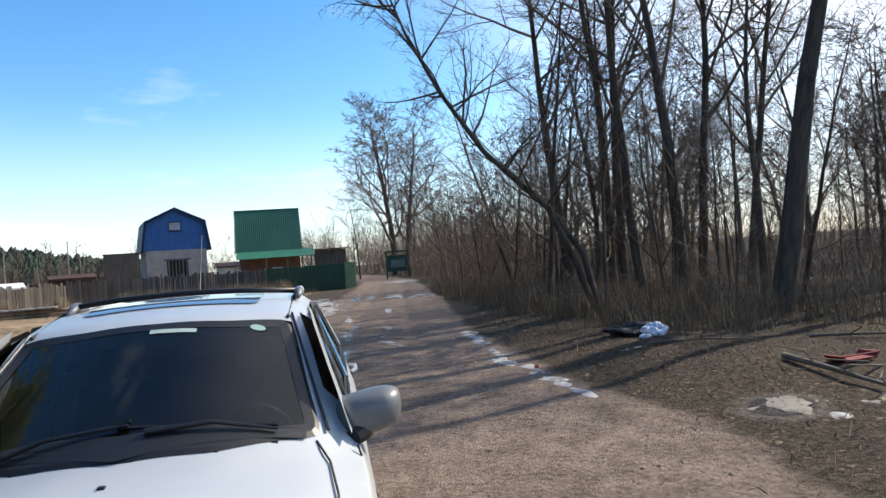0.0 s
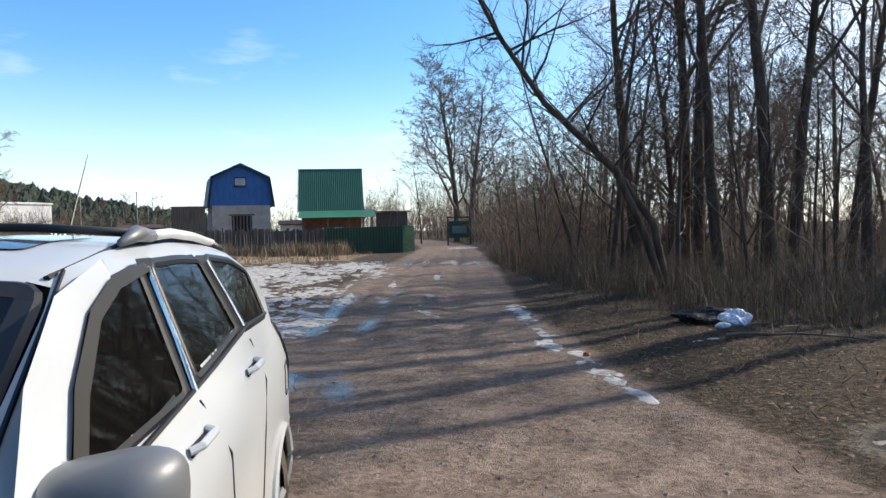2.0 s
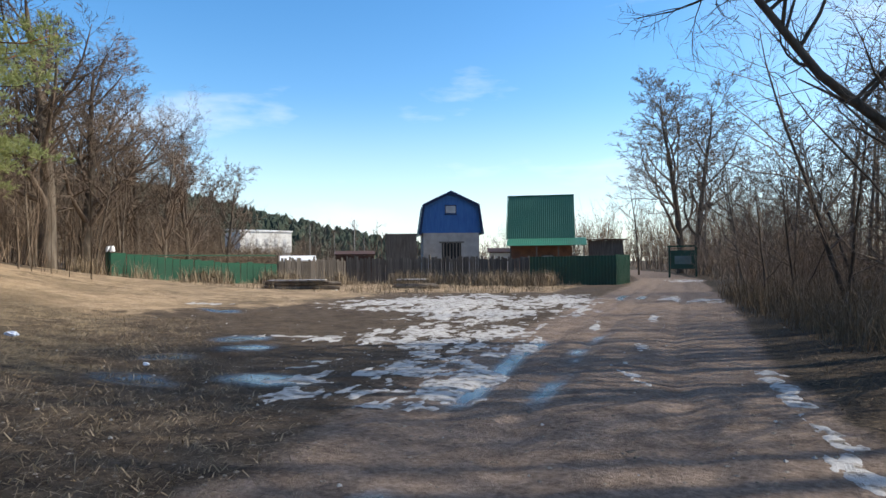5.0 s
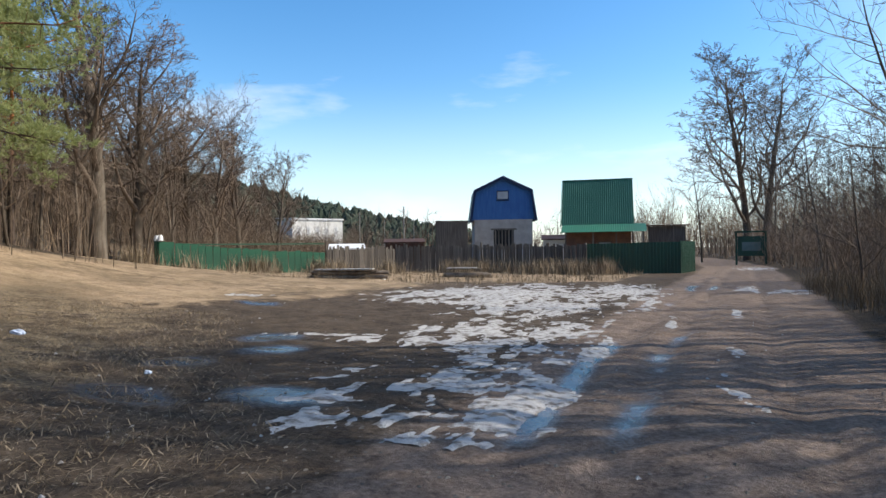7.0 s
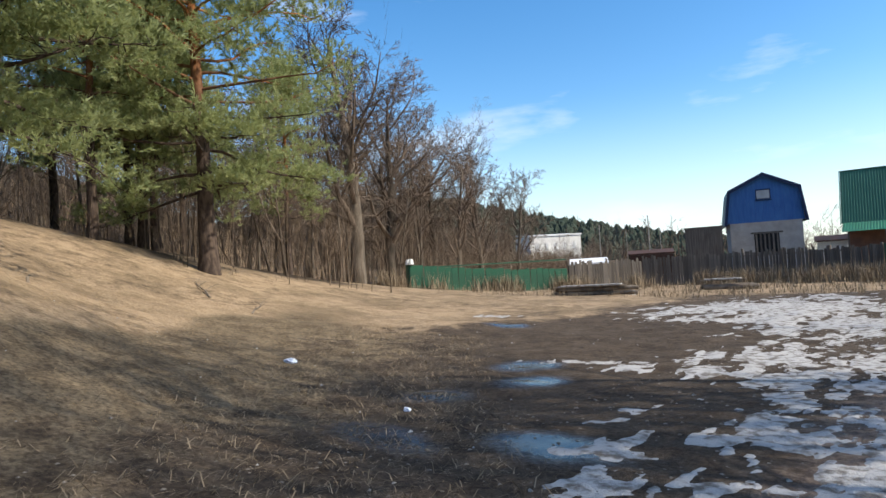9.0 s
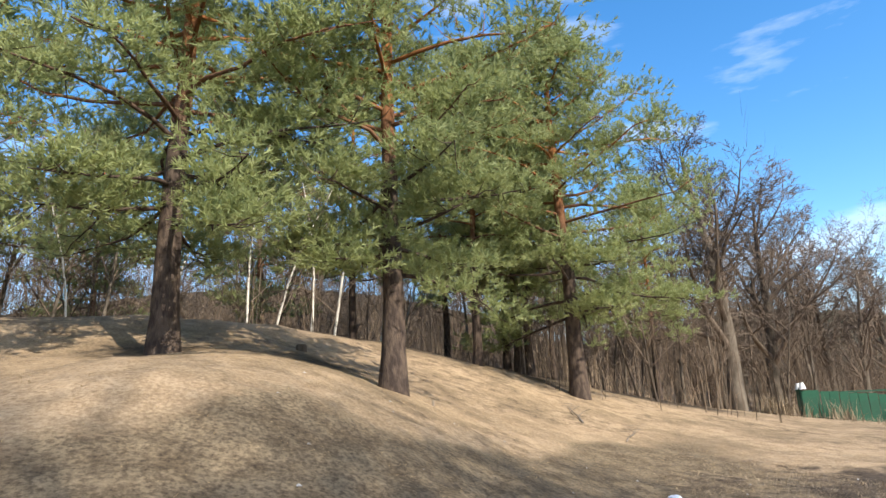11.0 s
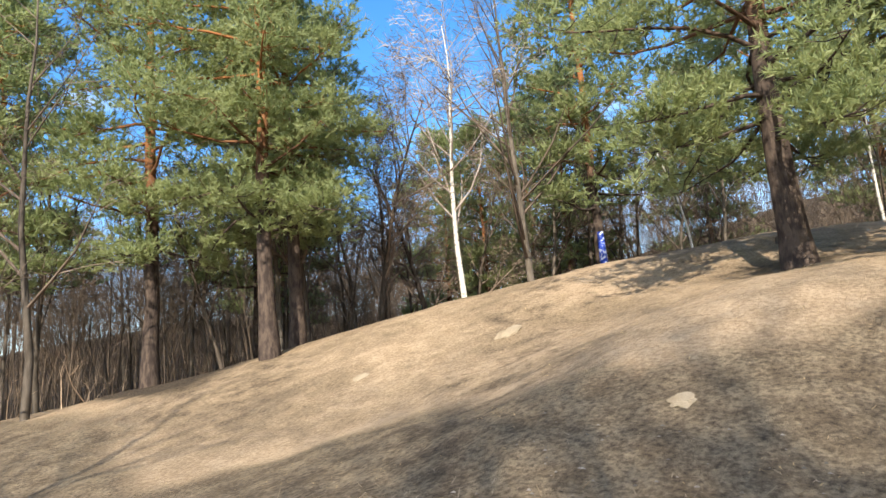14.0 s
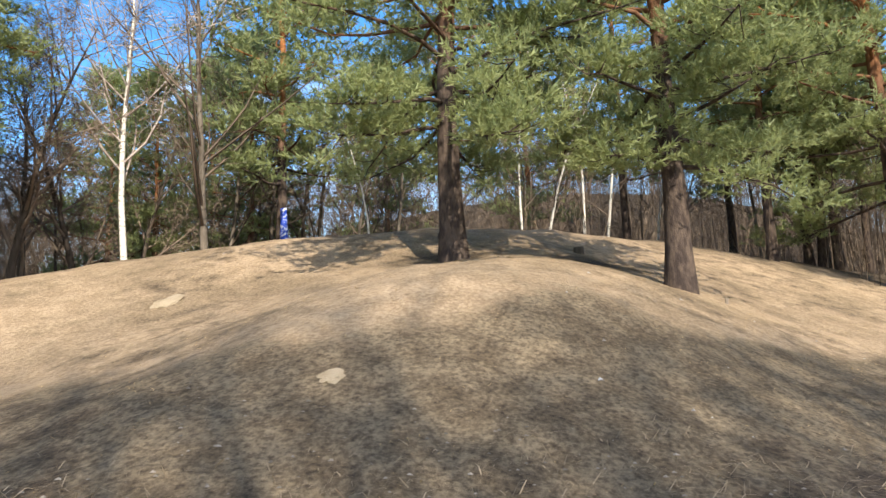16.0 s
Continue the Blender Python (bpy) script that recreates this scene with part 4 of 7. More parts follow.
# level: segments, sides, side limbs, where they begin, lift, crookedness
NEAR = [(8, 6, 12, 0.15, 0.03, 0.07), (5, 3, 7, 0.2, 0.05, 0.14), (3, 2, 6, 0.15, 0.04, 0.18), (2, 2, 0, 0.2, 0.02, 0.2)]
TALL = [(10, 8, 13, 0.36, 0.03, 0.03), (6, 4, 9, 0.2, 0.08, 0.11), (4, 2, 8, 0.2, 0.05, 0.16), (2, 2, 3, 0.15, 0.03, 0.2), (1, 2, 0, 0, 0, 0.2)]
CROWNED = [(9, 6, 11, 0.62, 0.02, 0.025), (5, 3, 6, 0.15, 0.03, 0.12), (3, 3, 6, 0.15, 0.03, 0.18), (2, 2, 0, 0.15, 0.0, 0.2)]
FAR = [(7, 5, 12, 0.25, 0.03, 0.05), (4, 3, 8, 0.15, 0.08, 0.12), (2, 2, 6, 0.15, 0.05, 0.16), (1, 2, 2, 0.1, 0.05, 0.2), (1, 2, 0, 0, 0, 0.1)]
DISTANT = [(5, 4, 11, 0.25, 0.03, 0.05), (3, 2, 8, 0.15, 0.08, 0.13), (2, 2, 5, 0.15, 0.05, 0.18), (1, 2, 0, 0, 0, 0.1)]
OAK = [(6, 8, 16, 0.20, 0.02, 0.06), (6, 5, 10, 0.2, 0.07, 0.13), (4, 3, 8, 0.15, 0.05, 0.18), (2, 2, 7, 0.2, 0.03, 0.2), (1, 2, 0, 0, 0, 0.2)]
OPEN = OAK[:3] + [(2, 2, 4, 0.2, 0.03, 0.2), (1, 2, 0, 0, 0, 0.2)]
BIRCH = [(10, 8, 24, 0.34, 0.02, 0.035), (5, 4, 9, 0.2, 0.12, 0.10), (3, 2, 9, 0.15, 0.05, 0.14), (2, 2, 0, 0, -0.05, 0.15)]
POPLAR = [(9, 6, 26, 0.15, 0.02, 0.02), (6, 3, 10, 0.15, 0.16, 0.06), (3, 2, 7, 0.15, 0.15, 0.1), (1, 2, 0, 0, 0.1, 0.1)]

near_kinds = [bare_tree_meshes(s, h, r, TALL, bark=M_BARK, twig=M_TWIG, thin=0.0072) for s, h, r in ((11, 15, 0.17), (12, 14, 0.15), (13, 16, 0.19))]
shrub_kinds = [bare_tree_meshes(s, h, r, NEAR, bark=M_BARK, twig=M_TWIG, split=1) for s, h, r in ((21, 6.5, 0.06), (22, 5.5, 0.05), (23, 7.5, 0.07))]
far_kinds = [bare_tree_meshes(s, h, r, FAR, bark=M_GREYBARK, twig=M_GREYTWIG, thin=0.013) for s, h, r in ((31, 12, 0.13), (32, 13.5, 0.14), (33, 10.5, 0.10), (34, 14, 0.12))]
distant_kinds = [bare_tree_meshes(s, h, r, DISTANT, bark=M_GREYBARK, twig=M_GREYTWIG, thin=0.022) for s, h, r in ((51, 12, 0.14), (52, 13.5, 0.15), (53, 10.5, 0.12))]
slope_oak = bare_tree_meshes(46, 12.0, 0.28, OPEN, bark=M_GREYBARK, twig=M_GREYTWIG, thin=0.017)
oak_kind = bare_tree_meshes(41, 12.0, 0.32, OAK, bark=M_GREYBARK, twig=M_GREYTWIG, thin=0.012)
big_kind = bare_tree_meshes(42, 16.0, 0.26, [(6, 8, 15, 0.16, 0.02, 0.08), (6, 5, 9, 0.2, 0.14, 0.16)] + OAK[2:], bark=M_BARK, twig=M_TWIG, thin=0.016)
poplar_kind = bare_tree_meshes(43, 12.5, 0.14, POPLAR, bark=M_GREYBARK, twig=M_GREYTWIG, split=1, thin=0.009)
birch_kind = bare_tree_meshes(44, 12.0, 0.12, BIRCH, bark=M_BIRCH, twig=M_BIRCHTWIG, lean=(0.02, 0.03), split=1, thin=0.015)
thin_birch = bare_tree_meshes(45, 9.0, 0.075, FAR, bark=M_BIRCH, twig=M_GREYTWIG, lean=(0.05, 0.0), split=1)


def stand(x, y, turn=0.0, scale=1.0, lean_x=0.0, lean_y=0.0):
    return pose(x, y, land1(x, y), lean_x, lean_y, turn) @ Matrix.Diagonal((scale, scale, scale, 1))


# alders at the edge of the wood, placed one by one
ALDER = "tall bare dark-barked alder at the edge of the wood"
for k, (x, y, kind, turn, sc, lx, ly) in enumerate(((6.4, 17.4, 0, 20, 1.0, 0, -1), (7.3, 18.6, 1, 140, 1.0, 0, 2), (5.5, 18.2, 1, 260, 1.05, 0, -6), (5.2, 20.3, 0, 80, 0.95, 0, 0), (4.2, 21.6, 2, 200, 0.9, 0, -9), (8.8, 18.0, 1, 330, 0.8, 0, 3), (9.8, 21.0, 0, 170, 0.9, 2, 4))):
    tree("alder", ALDER, "tree", near_kinds[kind], stand(x, y, turn, sc) if not (lx or ly) else pose(x, y, land1(x, y), lx, ly, 0) @ pose(0, 0, 0, 0, 0, turn) @ Matrix.Diagonal((sc, sc, sc, 1)), "alders at the wood's edge")
tree("leaning_alder", "thick bare trunk leaning away from the track", "tree", bare_tree_meshes(14, 15, 0.24, [(9, 9, 9, 0.5, 0.0, 0.03)] + TALL[1:], bark=M_BARK, twig=M_TWIG), pose(6.67, 13.12, land1(6.67, 13.12), 0, 11.5, 0))


def arching_tree():
    """The tree that bends out over the track, with its limbs."""
    rng = random.Random(77)
    z = land1(3.5, 15.1)
    t = thing("arching_tree", "slender bare tree arching out over the track", "tree", pose(3.5, 15.1, z))
    V, F = [[], [], []], [[], [], []]
    path = [Vector(p) for p in ((0, 0, -0.2), (-0.45, -0.05, 1.2), (-1.0, -0.1, 2.5), (-2.4, -0.2, 3.9), (-3.3, -0.25, 5.3), (-4.0, -0.3, 6.7), (-4.6, -0.3, 8.4))]
    rad = [0.095, 0.085, 0.075, 0.062, 0.048, 0.034, 0.010]
    tube(V[0], F[0], path, rad, 8)
    spec = [(5, 4, 7, 0.2, 0.06, 0.12), (4, 3, 6, 0.2, 0.04, 0.16), (3, 3, 0, 0.2, 0.02, 0.2)]
    for k in range(30):
        f = rng.uniform(2.0, 5.9)
        i = int(f)
        q = path[i].lerp(path[i + 1], f - i)
        d = Vector((rng.uniform(-1, 0.9), rng.uniform(-0.8, 0.8), rng.uniform(-0.1, 1.2)))
        grow(rng, V, F, q, d, rng.uniform(1.2, 2.8), 0.03, 0, spec)
    second = [Vector(p) for p in ((0.1, 0.2, -0.2), (-0.2, 0.3, 1.4), (-0.9, 0.5, 2.6), (-1.9, 0.6, 3.6), (-2.6, 0.7, 4.1))]
    tube(V[0], F[0], second, [0.09, 0.08, 0.06, 0.035, 0.01], 6)
    raw_part("trunk", mesh_from("trunk", V[0], F[0], M_BARK, True), t)
    o = len(V[1])
    raw_part("crown", mesh_from("crown", V[1] + V[2], F[1] + [tuple(i + o for i in f) for f in F[2]], M_TWIG, True), t)


arching_tree()


def scatter_trees(name, label, kinds, count, seed, x0, x1, y0, y1, allowed, scale=(0.8, 1.2), group="", gap=1.2, lean=3.0):
    rng = random.Random(seed)
    spots = []
    tries = 0
    while len(spots) < count and tries < count * 40:
        tries += 1
        x, y = rng.uniform(x0, x1), rng.uniform(y0, y1)
        if not allowed(x, y) or any((x - a) ** 2 + (y - c) ** 2 < gap * gap for a, c in spots):
            continue
        spots.append((x, y))
        sc = rng.uniform(*scale)
        m = pose(x, y, land1(x, y), rng.gauss(0, lean), rng.gauss(0, lean), rng.uniform(0, 360)) @ Matrix.Diagonal((sc, sc, sc, 1))
        tree(name, label, "tree", kinds[rng.randrange(len(kinds))], m, group)


def in_right_wood(x, y):
    u = x - float(road_right(y))
    return u > 4.0 and not (y < 13 and u < 7)


scatter_trees("wood_shrub", "bare multi-twigged shrub at the wood's edge", shrub_kinds, 46, 6, -1, 16, 13.5, 38, lambda x, y: x - float(road_right(y)) > np.interp(y, [13, 20, 30], [2.8, 1.9, 1.2]), (0.55, 1.1), "shrubs at the wood's edge", 0.9, 9)
scatter_trees("wood_tree", "bare dark tree within the wood", near_kinds, 5, 7, 4, 34, 12, 48, in_right_wood, (0.7, 1.0), "trees of the wood", 2.6)
scatter_trees("wood_tree", "bare tree deep within the wood", distant_kinds, 40, 8, 3, 60, -6, 95, lambda x, y: in_right_wood(x, y) and x + y > 34, (0.7, 1.15), "trees of the wood", 1.8)
scatter_trees("wood_shrub", "bare shrub beside the far track", shrub_kinds, 26, 9, -8, 12, 36, 85, lambda x, y: 1.0 < x - float(road_right(y)) < 8, (0.5, 0.9), "shrubs beside the track", 1.0, 8)
scatter_trees("wood_shrub", "tall spreading bare shrub beside the track", shrub_kinds, 20, 19, 2.5, 9, 15, 30, lambda x, y: x - float(road_right(y)) > 2.4, (0.9, 1.45), "shrubs at the wood's edge", 1.2, 10)
spread_kinds = [bare_tree_meshes(s, h, r, OPEN, bark=M_BARK, twig=M_TWIG, thin=0.011) for s, h, r in ((71, 10.5, 0.15), (72, 9.0, 0.12))]
scatter_trees("wood_tree", "crooked bare tree with a spreading twiggy crown", spread_kinds, 13, 73, 4, 26, 19, 42, lambda x, y: x - float(road_right(y)) > 4.5, (0.75, 1.05), "trees of the wood", 3.0, 7)
# unseen trees on the sun's side, added for the crown shade they cast
shade_kinds = [bare_tree_meshes(s, h, r, CROWNED, bark=M_BARK, twig=M_TWIG, thin=0.011) for s, h, r in ((61, 16, 0.16), (62, 17, 0.17))]
for x, y, k, turn, sc in ((14.7, 18.7, 0, 10, 1.36), (16.2, 20.5, 0, 200, 1.4), (15.5, 16.8, 1, 300, 1.26), (15.3, 19.6, 0, 60, 1.28), (17.3, 18.4, 1, 150, 1.26), (8.0, 4.0, 1, 20, 1.0)):
    tree("wood_tree", "slim bare tree with a high twiggy crown, added out of view for its shade", "tree", shade_kinds[k], stand(x, y, turn, sc), "trees of the wood")
scatter_trees("wood_tree", "bare tree of the wood along the far track", distant_kinds, 34, 26, -6, 14, 36, 92, lambda x, y: 1.6 < x - float(road_right(y)) < 10, (0.6, 0.95), "trees of the wood", 1.6)
# beyond the end of the track
tree("large_bare_tree", "large bare tree standing beside the far track", "tree", big_kind, stand(-4.3, 80, 30, 1.15) @ Matrix.Diagonal((1.4, 1.4, 1, 1)))
tree("large_bare_tree", "large bare tree standing beside the far track", "tree", big_kind, stand(-6.4, 84, 200, 1.3) @ Matrix.Diagonal((1.4, 1.4, 1, 1)))
tree("thin_bare_tree", "thin bare tree behind the green fence", "tree", near_kinds[1], stand(-10.2, 78, 100, 0.75))
scatter_trees("distant_tree", "bare tree beyond the houses", distant_kinds, 34, 15, -60, 30, 95, 150, lambda x, y: True, (0.45, 0.75), "trees beyond the houses", 3.0)
scatter_trees("garden_tree", "small bare fruit tree behind the fence", far_kinds, 9, 16, -44, -10, 56, 90, lambda x, y: abs(x + 25.8) > 5 and abs(x + 17) > 6, (0.28, 0.42), "fruit trees behind the fence", 3.0)


# ---------------------------------------------------------------- pines
def needle_mesh(spots, rng, size=0.15, blades=10, width=0.013, shoot=0.2):
    """Shoots (position, direction) set with needles all round, like bottle brushes."""
    n = len(spots)
    P = np.array([s[0][:] for s in spots])
    D = np.array([s[1][:] for s in spots])
    D = D / np.linalg.norm(D, axis=1, keepdims=True)
    out = rng.normal(0, 1, (n, blades, 3))
    out /= np.linalg.norm(out, axis=2, keepdims=True)
    way = out * 0.85 + D[:, None, :] * 0.9
    way /= np.linalg.norm(way, axis=2, keepdims=True)
    side = np.cross(way, rng.normal(0, 1, (n, blades, 3)))
    side /= np.linalg.norm(side, axis=2, keepdims=True)
    length = size * rng.uniform(0.7, 1.3, (n, blades, 1))
    base = P[:, None, :] + D[:, None, :] * rng.uniform(0, shoot, (n, blades, 1))
    tip = base + way * length
    v = np.stack([base - side * width, base + side * width, tip], 2).reshape(-1, 3)
    f = np.arange(len(v)).reshape(-1, 3)
    me = bpy.data.meshes.new("crown")
    me.vertices.add(len(v))
    me.vertices.foreach_set("co", v.ravel())
    me.loops.add(f.size)
    me.loops.foreach_set("vertex_index", f.ravel())
    me.polygons.add(len(f))
    me.polygons.foreach_set("loop_start", np.arange(len(f)) * 3)
    me.update(calc_edges=True)
    me.materials.append(M_NEEDLE)
    return me


def pine_meshes(seed, height, r, clear, reach, limbs=34, clumps=7, tufts=15, fork=0.0, size=0.15, blades=9, tip_share=0.42, width=0.013, puff=1.0):
    """A Scots pine: plated trunk, crooked limbs, and needle clumps at the ends of its branchlets."""
    rng, nr = random.Random(seed), np.random.RandomState(seed)
    V, F = [], []
    pts, rad = [], []
    x = y = 0.0
    n = 12
    for i in range(n + 1):
        t = i / n
        pts.append(Vector((x, y, -0.3 + t * (height + 0.3))))
        flare = 0.35 * max(0, 1 - t * n / 1.2)
        rad.append(r * (1 - 0.82 * t) * (1 + flare))
        x += rng.gauss(0, 0.028) * height / 12
        y += rng.gauss(0, 0.028) * height / 12
    tube(V, F, pts, rad, 12)
    spots = []

    def at(z):
        f = (z + 0.3) / (height + 0.3) * n
        i = min(int(f), n - 1)
        return pts[i].lerp(pts[i + 1], f - i), rad[i] * (1 - (f - i)) + rad[i + 1] * (f - i)

    for k in range(limbs):
        t = (k + rng.random()) / limbs
        z = clear + (height - clear - 0.25) * t
        q, rr = at(z)
        a = k * 2.399 + rng.uniform(-0.5, 0.5)
        full = reach * (math.sin(math.pi * min(1, 0.22 + 0.62 * t)) ** 0.8) * (1 - t ** 3 * 0.75) * rng.uniform(0.6, 1.08)
        d = Vector((math.cos(a), math.sin(a), -0.1 + 0.85 * t))
        limb, lr = [q], [min(rr * 0.42, 0.055)]
        p = q.copy()
        segs = 5
        for i in range(segs):
            d = (d + Vector((rng.gauss(0, 0.16), rng.gauss(0, 0.16), rng.gauss(0.0, 0.12)))).normalized()
            p = p + d * full / segs
            limb.append(p.copy())
            lr.append(lr[0] * (1 - 0.8 * (i + 1) / segs))
        tube(V, F, limb, lr, 5)
        for c in range(clumps):
            f = segs * (1 - tip_share * 1.5 * (c / clumps) * rng.uniform(0.5, 1.1))
            f = max(0.6, min(f, segs - 0.001))
            i = int(f)
            b = limb[i].lerp(limb[i + 1], f - i)
            o = Vector((rng.gauss(0, 1), rng.gauss(0, 1), rng.gauss(0.15, 0.45)))
            e = b + o.normalized() * rng.uniform(0.15, 0.75)
            tube(V, F, [b, b.lerp(e, 0.5) + Vector((0, 0, -0.05)), e], [0.014, 0.01, 0.006], 3)
            heart = e
            for _ in range(tufts):
                g = Vector((rng.gauss(0, 0.19), rng.gauss(0, 0.19), abs(rng.gauss(0, 0.12)) - 0.05))
                spots.append((heart + g * puff, g + o.normalized() * 0.06 + Vector((0, 0, 0.14))))
    trunk = mesh_from("trunk", V, F, M_PINEBARK, True)
    return trunk, needle_mesh(spots, nr, size, blades, width, size * 1.3)


PINE = "spreading Scots pine with a plated trunk on the turf bank"
pine_a = pine_meshes(101, 11.5, 0.27, 2.3, 4.9, 52, 12, 14, size=0.16, blades=14, width=0.0155, puff=1.25, tip_share=0.55)
pine_b = pine_meshes(102, 12.0, 0.25, 2.2, 4.5, 52, 12, 14, size=0.16, blades=14, width=0.0155, puff=1.25, tip_share=0.55)
pine_c = pine_meshes(103, 16.0, 0.23, 3.4, 3.5, 54, 11, 13, size=0.17, blades=12, width=0.019, puff=1.2, tip_share=0.5)
pine_d = pine_meshes(104, 13.5, 0.18, 3.6, 3.0, 36, 7, 10, size=0.23, blades=9, width=0.03, puff=1.2)
for x, y, kind, turn, sc, label in ((-14.34, 3.73, pine_a, 10, 1.0, PINE), (-14.6, 7.95, pine_b, 70, 1.0, PINE), (-24.26, 15.37, pine_a, 200, 1.2, PINE), (-31.6, 22.1, pine_d, 30, 0.8, "young pine at the foot of the bank"),
                                   (-10.84, -7.7, pine_c, 0, 1.0, "tall pine with orange upper bark behind the bank"), (-12.3, -8.6, pine_c, 120, 0.93, "tall pine with orange upper bark behind the bank"), (-9.7, -12.0, pine_c, 240, 1.0, "tall pine with orange upper bark behind the bank")):
    tree("pine", label, "tree", kind, stand(x, y, turn, sc), "pines on the bank")
for x, y, turn, sc in ((-22.9, -4.6, 0, 1.22), (-25.5, 1.0, 90, 1.0), (-25.9, 12.1, 40, 0.98), (-27.4, 14.1, 150, 1.0), (-27.0, 14.5, 270, 0.92), (-27.7, 13.7, 20, 0.85), (-30.0, 7.5, 70, 1.05), (-32.0, 12.0, 190, 1.0), (-6.5, -16.0, 100, 1.1), (-14.5, -14.0, 10, 1.05), (-33.0, 17.5, 300, 0.9), (-28.0, -9.0, 45, 1.1), (-36.0, 3.0, 200, 1.2), (-26.0, -15.0, 80, 1.0), (-31.0, -13.0, 10, 1.15), (-19.0, -19.0, 200, 1.05), (-34.0, -4.5, 130, 1.1), (-23.5, -10.5, 20, 0.85), (-8.0, -21.0, 33, 1.2)):
    tree("pine", "dark-needled pine at the edge of the forest", "tree", pine_d, stand(x, y, turn, sc), "pines of the forest")

# birches and bare trees of the hillside
tree("birch", "white-barked bare birch behind the bank", "tree", birch_kind, pose(-18.6, -7.62, land1(-18.6, -7.62) - 0.2, 6, 3, 40))
for x, y, turn, sc in ((-16.3, -9.6, 10, 0.85), (-17.7, -10.6, 130, 0.9), (-19.4, -10.0, 220, 0.9), (-14.4, -11.0, 300, 0.85), (-21.2, -9.6, 70, 0.8)):
    tree("gnarled_tree", "dark crooked bare tree behind the bank", "tree", spread_kinds[0], stand(x, y, turn, sc), "crooked trees behind the bank")
for x, y, k, turn, sc in ((-24.4, -6.0, 0, 20, 0.85), (-23.3, -7.4, 1, 140, 0.8), (-26.2, -3.4, 2, 260, 0.95), (-25.2, -1.2, 3, 310, 0.75), (-28.0, -6.5, 1, 50, 0.9)):
    tree("forest_tree", "brown fine-twigged bare tree close behind the bank", "tree", far_kinds[k], stand(x, y, turn, sc), "trees of the hillside forest")
tree("poplar", "slim bare tree with upswept twigs behind the bank", "tree", poplar_kind, stand(-19.27, -5.35, 0, 1.0))
for x, y, turn, lx, ly, sc in ((-26.5, 3.6, 0, 3, 6, 0.9), (-25.8, 0.6, 90, -3, 5, 0.85), (-28.5, 5.8, 200, 6, -4, 1.0), (-29.2, 6.6, 120, 9, 3, 1.0), (-27.6, 4.2, 30, -6, 8, 0.9), (-30.5, 8.6, 60, 4, 7, 1.0), (-33.0, 9.6, 20, -5, 6, 1.0), (-24.6, -1.8, 250, -4, -5, 0.8)):
    tree("slender_birch", "slender leaning white birch among the forest trees", "tree", thin_birch, pose(x, y, land1(x, y) - 0.1, lx, ly, turn) @ Matrix.Diagonal((sc, sc, sc, 1)), "slender birches")
tree("oak", "broad bare oak beside the green fence", "tree", oak_kind, stand(-36.0, 29.0, 0, 1.25) @ Matrix.Diagonal((1.3, 1.3, 1, 1)))
tree("oak", "broad bare oak beside the green fence", "tree", oak_kind, stand(-39.5, 34.0, 70, 1.15) @ Matrix.Diagonal((1.3, 1.3, 1, 1)))
tree("oak", "broad bare oak at the foot of the hillside", "tree", oak_kind, stand(-44.0, 30.0, 130, 1.05))
for x, y, turn, sc in ((-44.5, 47.5, 10, 0.95), (-47.5, 44.5, 80, 1.1), (-50.0, 41.5, 160, 1.15), (-43.5, 51.5, 220, 0.8), (-48.0, 51.0, 300, 0.95), (-53.0, 46.0, 40, 1.15), (-42.5, 43.0, 130, 0.95), (-52.0, 57.0, 190, 0.85)):
    tree("oak", "bare oak with a rounded crown on the slope", "tree", slope_oak, stand(x, y, turn, sc), "oaks on the slope")
tree("bare_tree", "tall bare tree behind the green fence", "tree", near_kinds[2], stand(-47.0, 50.0, 40, 0.95))
tree("bare_tree", "tall bare tree behind the green fence", "tree", near_kinds[0], stand(-41.5, 38.5, 100, 0.85))


def on_hillside(x, y):
    # forest behind the crest and along the foot of the far hillside
    back = x < -23.5 - 0.22 * abs(y - 4) + (0 if y < 10 else (y - 10) * 0.2) and y < 24
    south = y < -9.5 + 0.25 * (x + 10) and x < -3
    return (back or south) and math.hypot(x + 1.6, y - 6.7) > 19


scatter_trees("forest_tree", "bare tree of the hillside forest", far_kinds, 62, 31, -60, 0, -42, 24, on_hillside, (0.6, 1.0), "trees of the hillside forest", 1.2)
scatter_trees("forest_tree", "bare tree close behind the bank", far_kinds, 36, 37, -38, -8, -30, -3, on_hillside, (0.55, 0.9), "trees of the hillside forest", 1.3)
scatter_trees("forest_tree", "bare tree on the slope beyond the green fence", distant_kinds, 50, 32, -80, -35, 23, 72, lambda x, y: x < -35.5 - max(0, (y - 34)) * 0.55 and y > 23 and y < 6 - x * 0.98 and abs(x + 62) + abs(y - 71.5) > 6 and abs((x + 1) * 76 + (y - 6) * 64) > 600, (0.65, 1.0), "trees of the far slope", 2.2)
scatter_trees("forest_tree", "bare tree high on the forest slope", distant_kinds, 18, 34, -88, -44, -40, 24, lambda x, y: True, (0.7, 1.1), "trees of the hillside forest", 2.0)
scatter_trees("forest_tree", "bare tree far behind the bank", distant_kinds, 10, 35, -58, -4, -68, -40, lambda x, y: True, (0.7, 1.1), "trees of the hillside forest", 2.0)
scatter_trees("forest_tree", "bare grey tree at the foot of the slope", far_kinds, 30, 36, -64, -35, 24, 46, lambda x, y: y < -0.85 * x and x < -35 and not (x > -37.5 and y > 30), (0.75, 1.05), "trees of the far slope", 1.8)
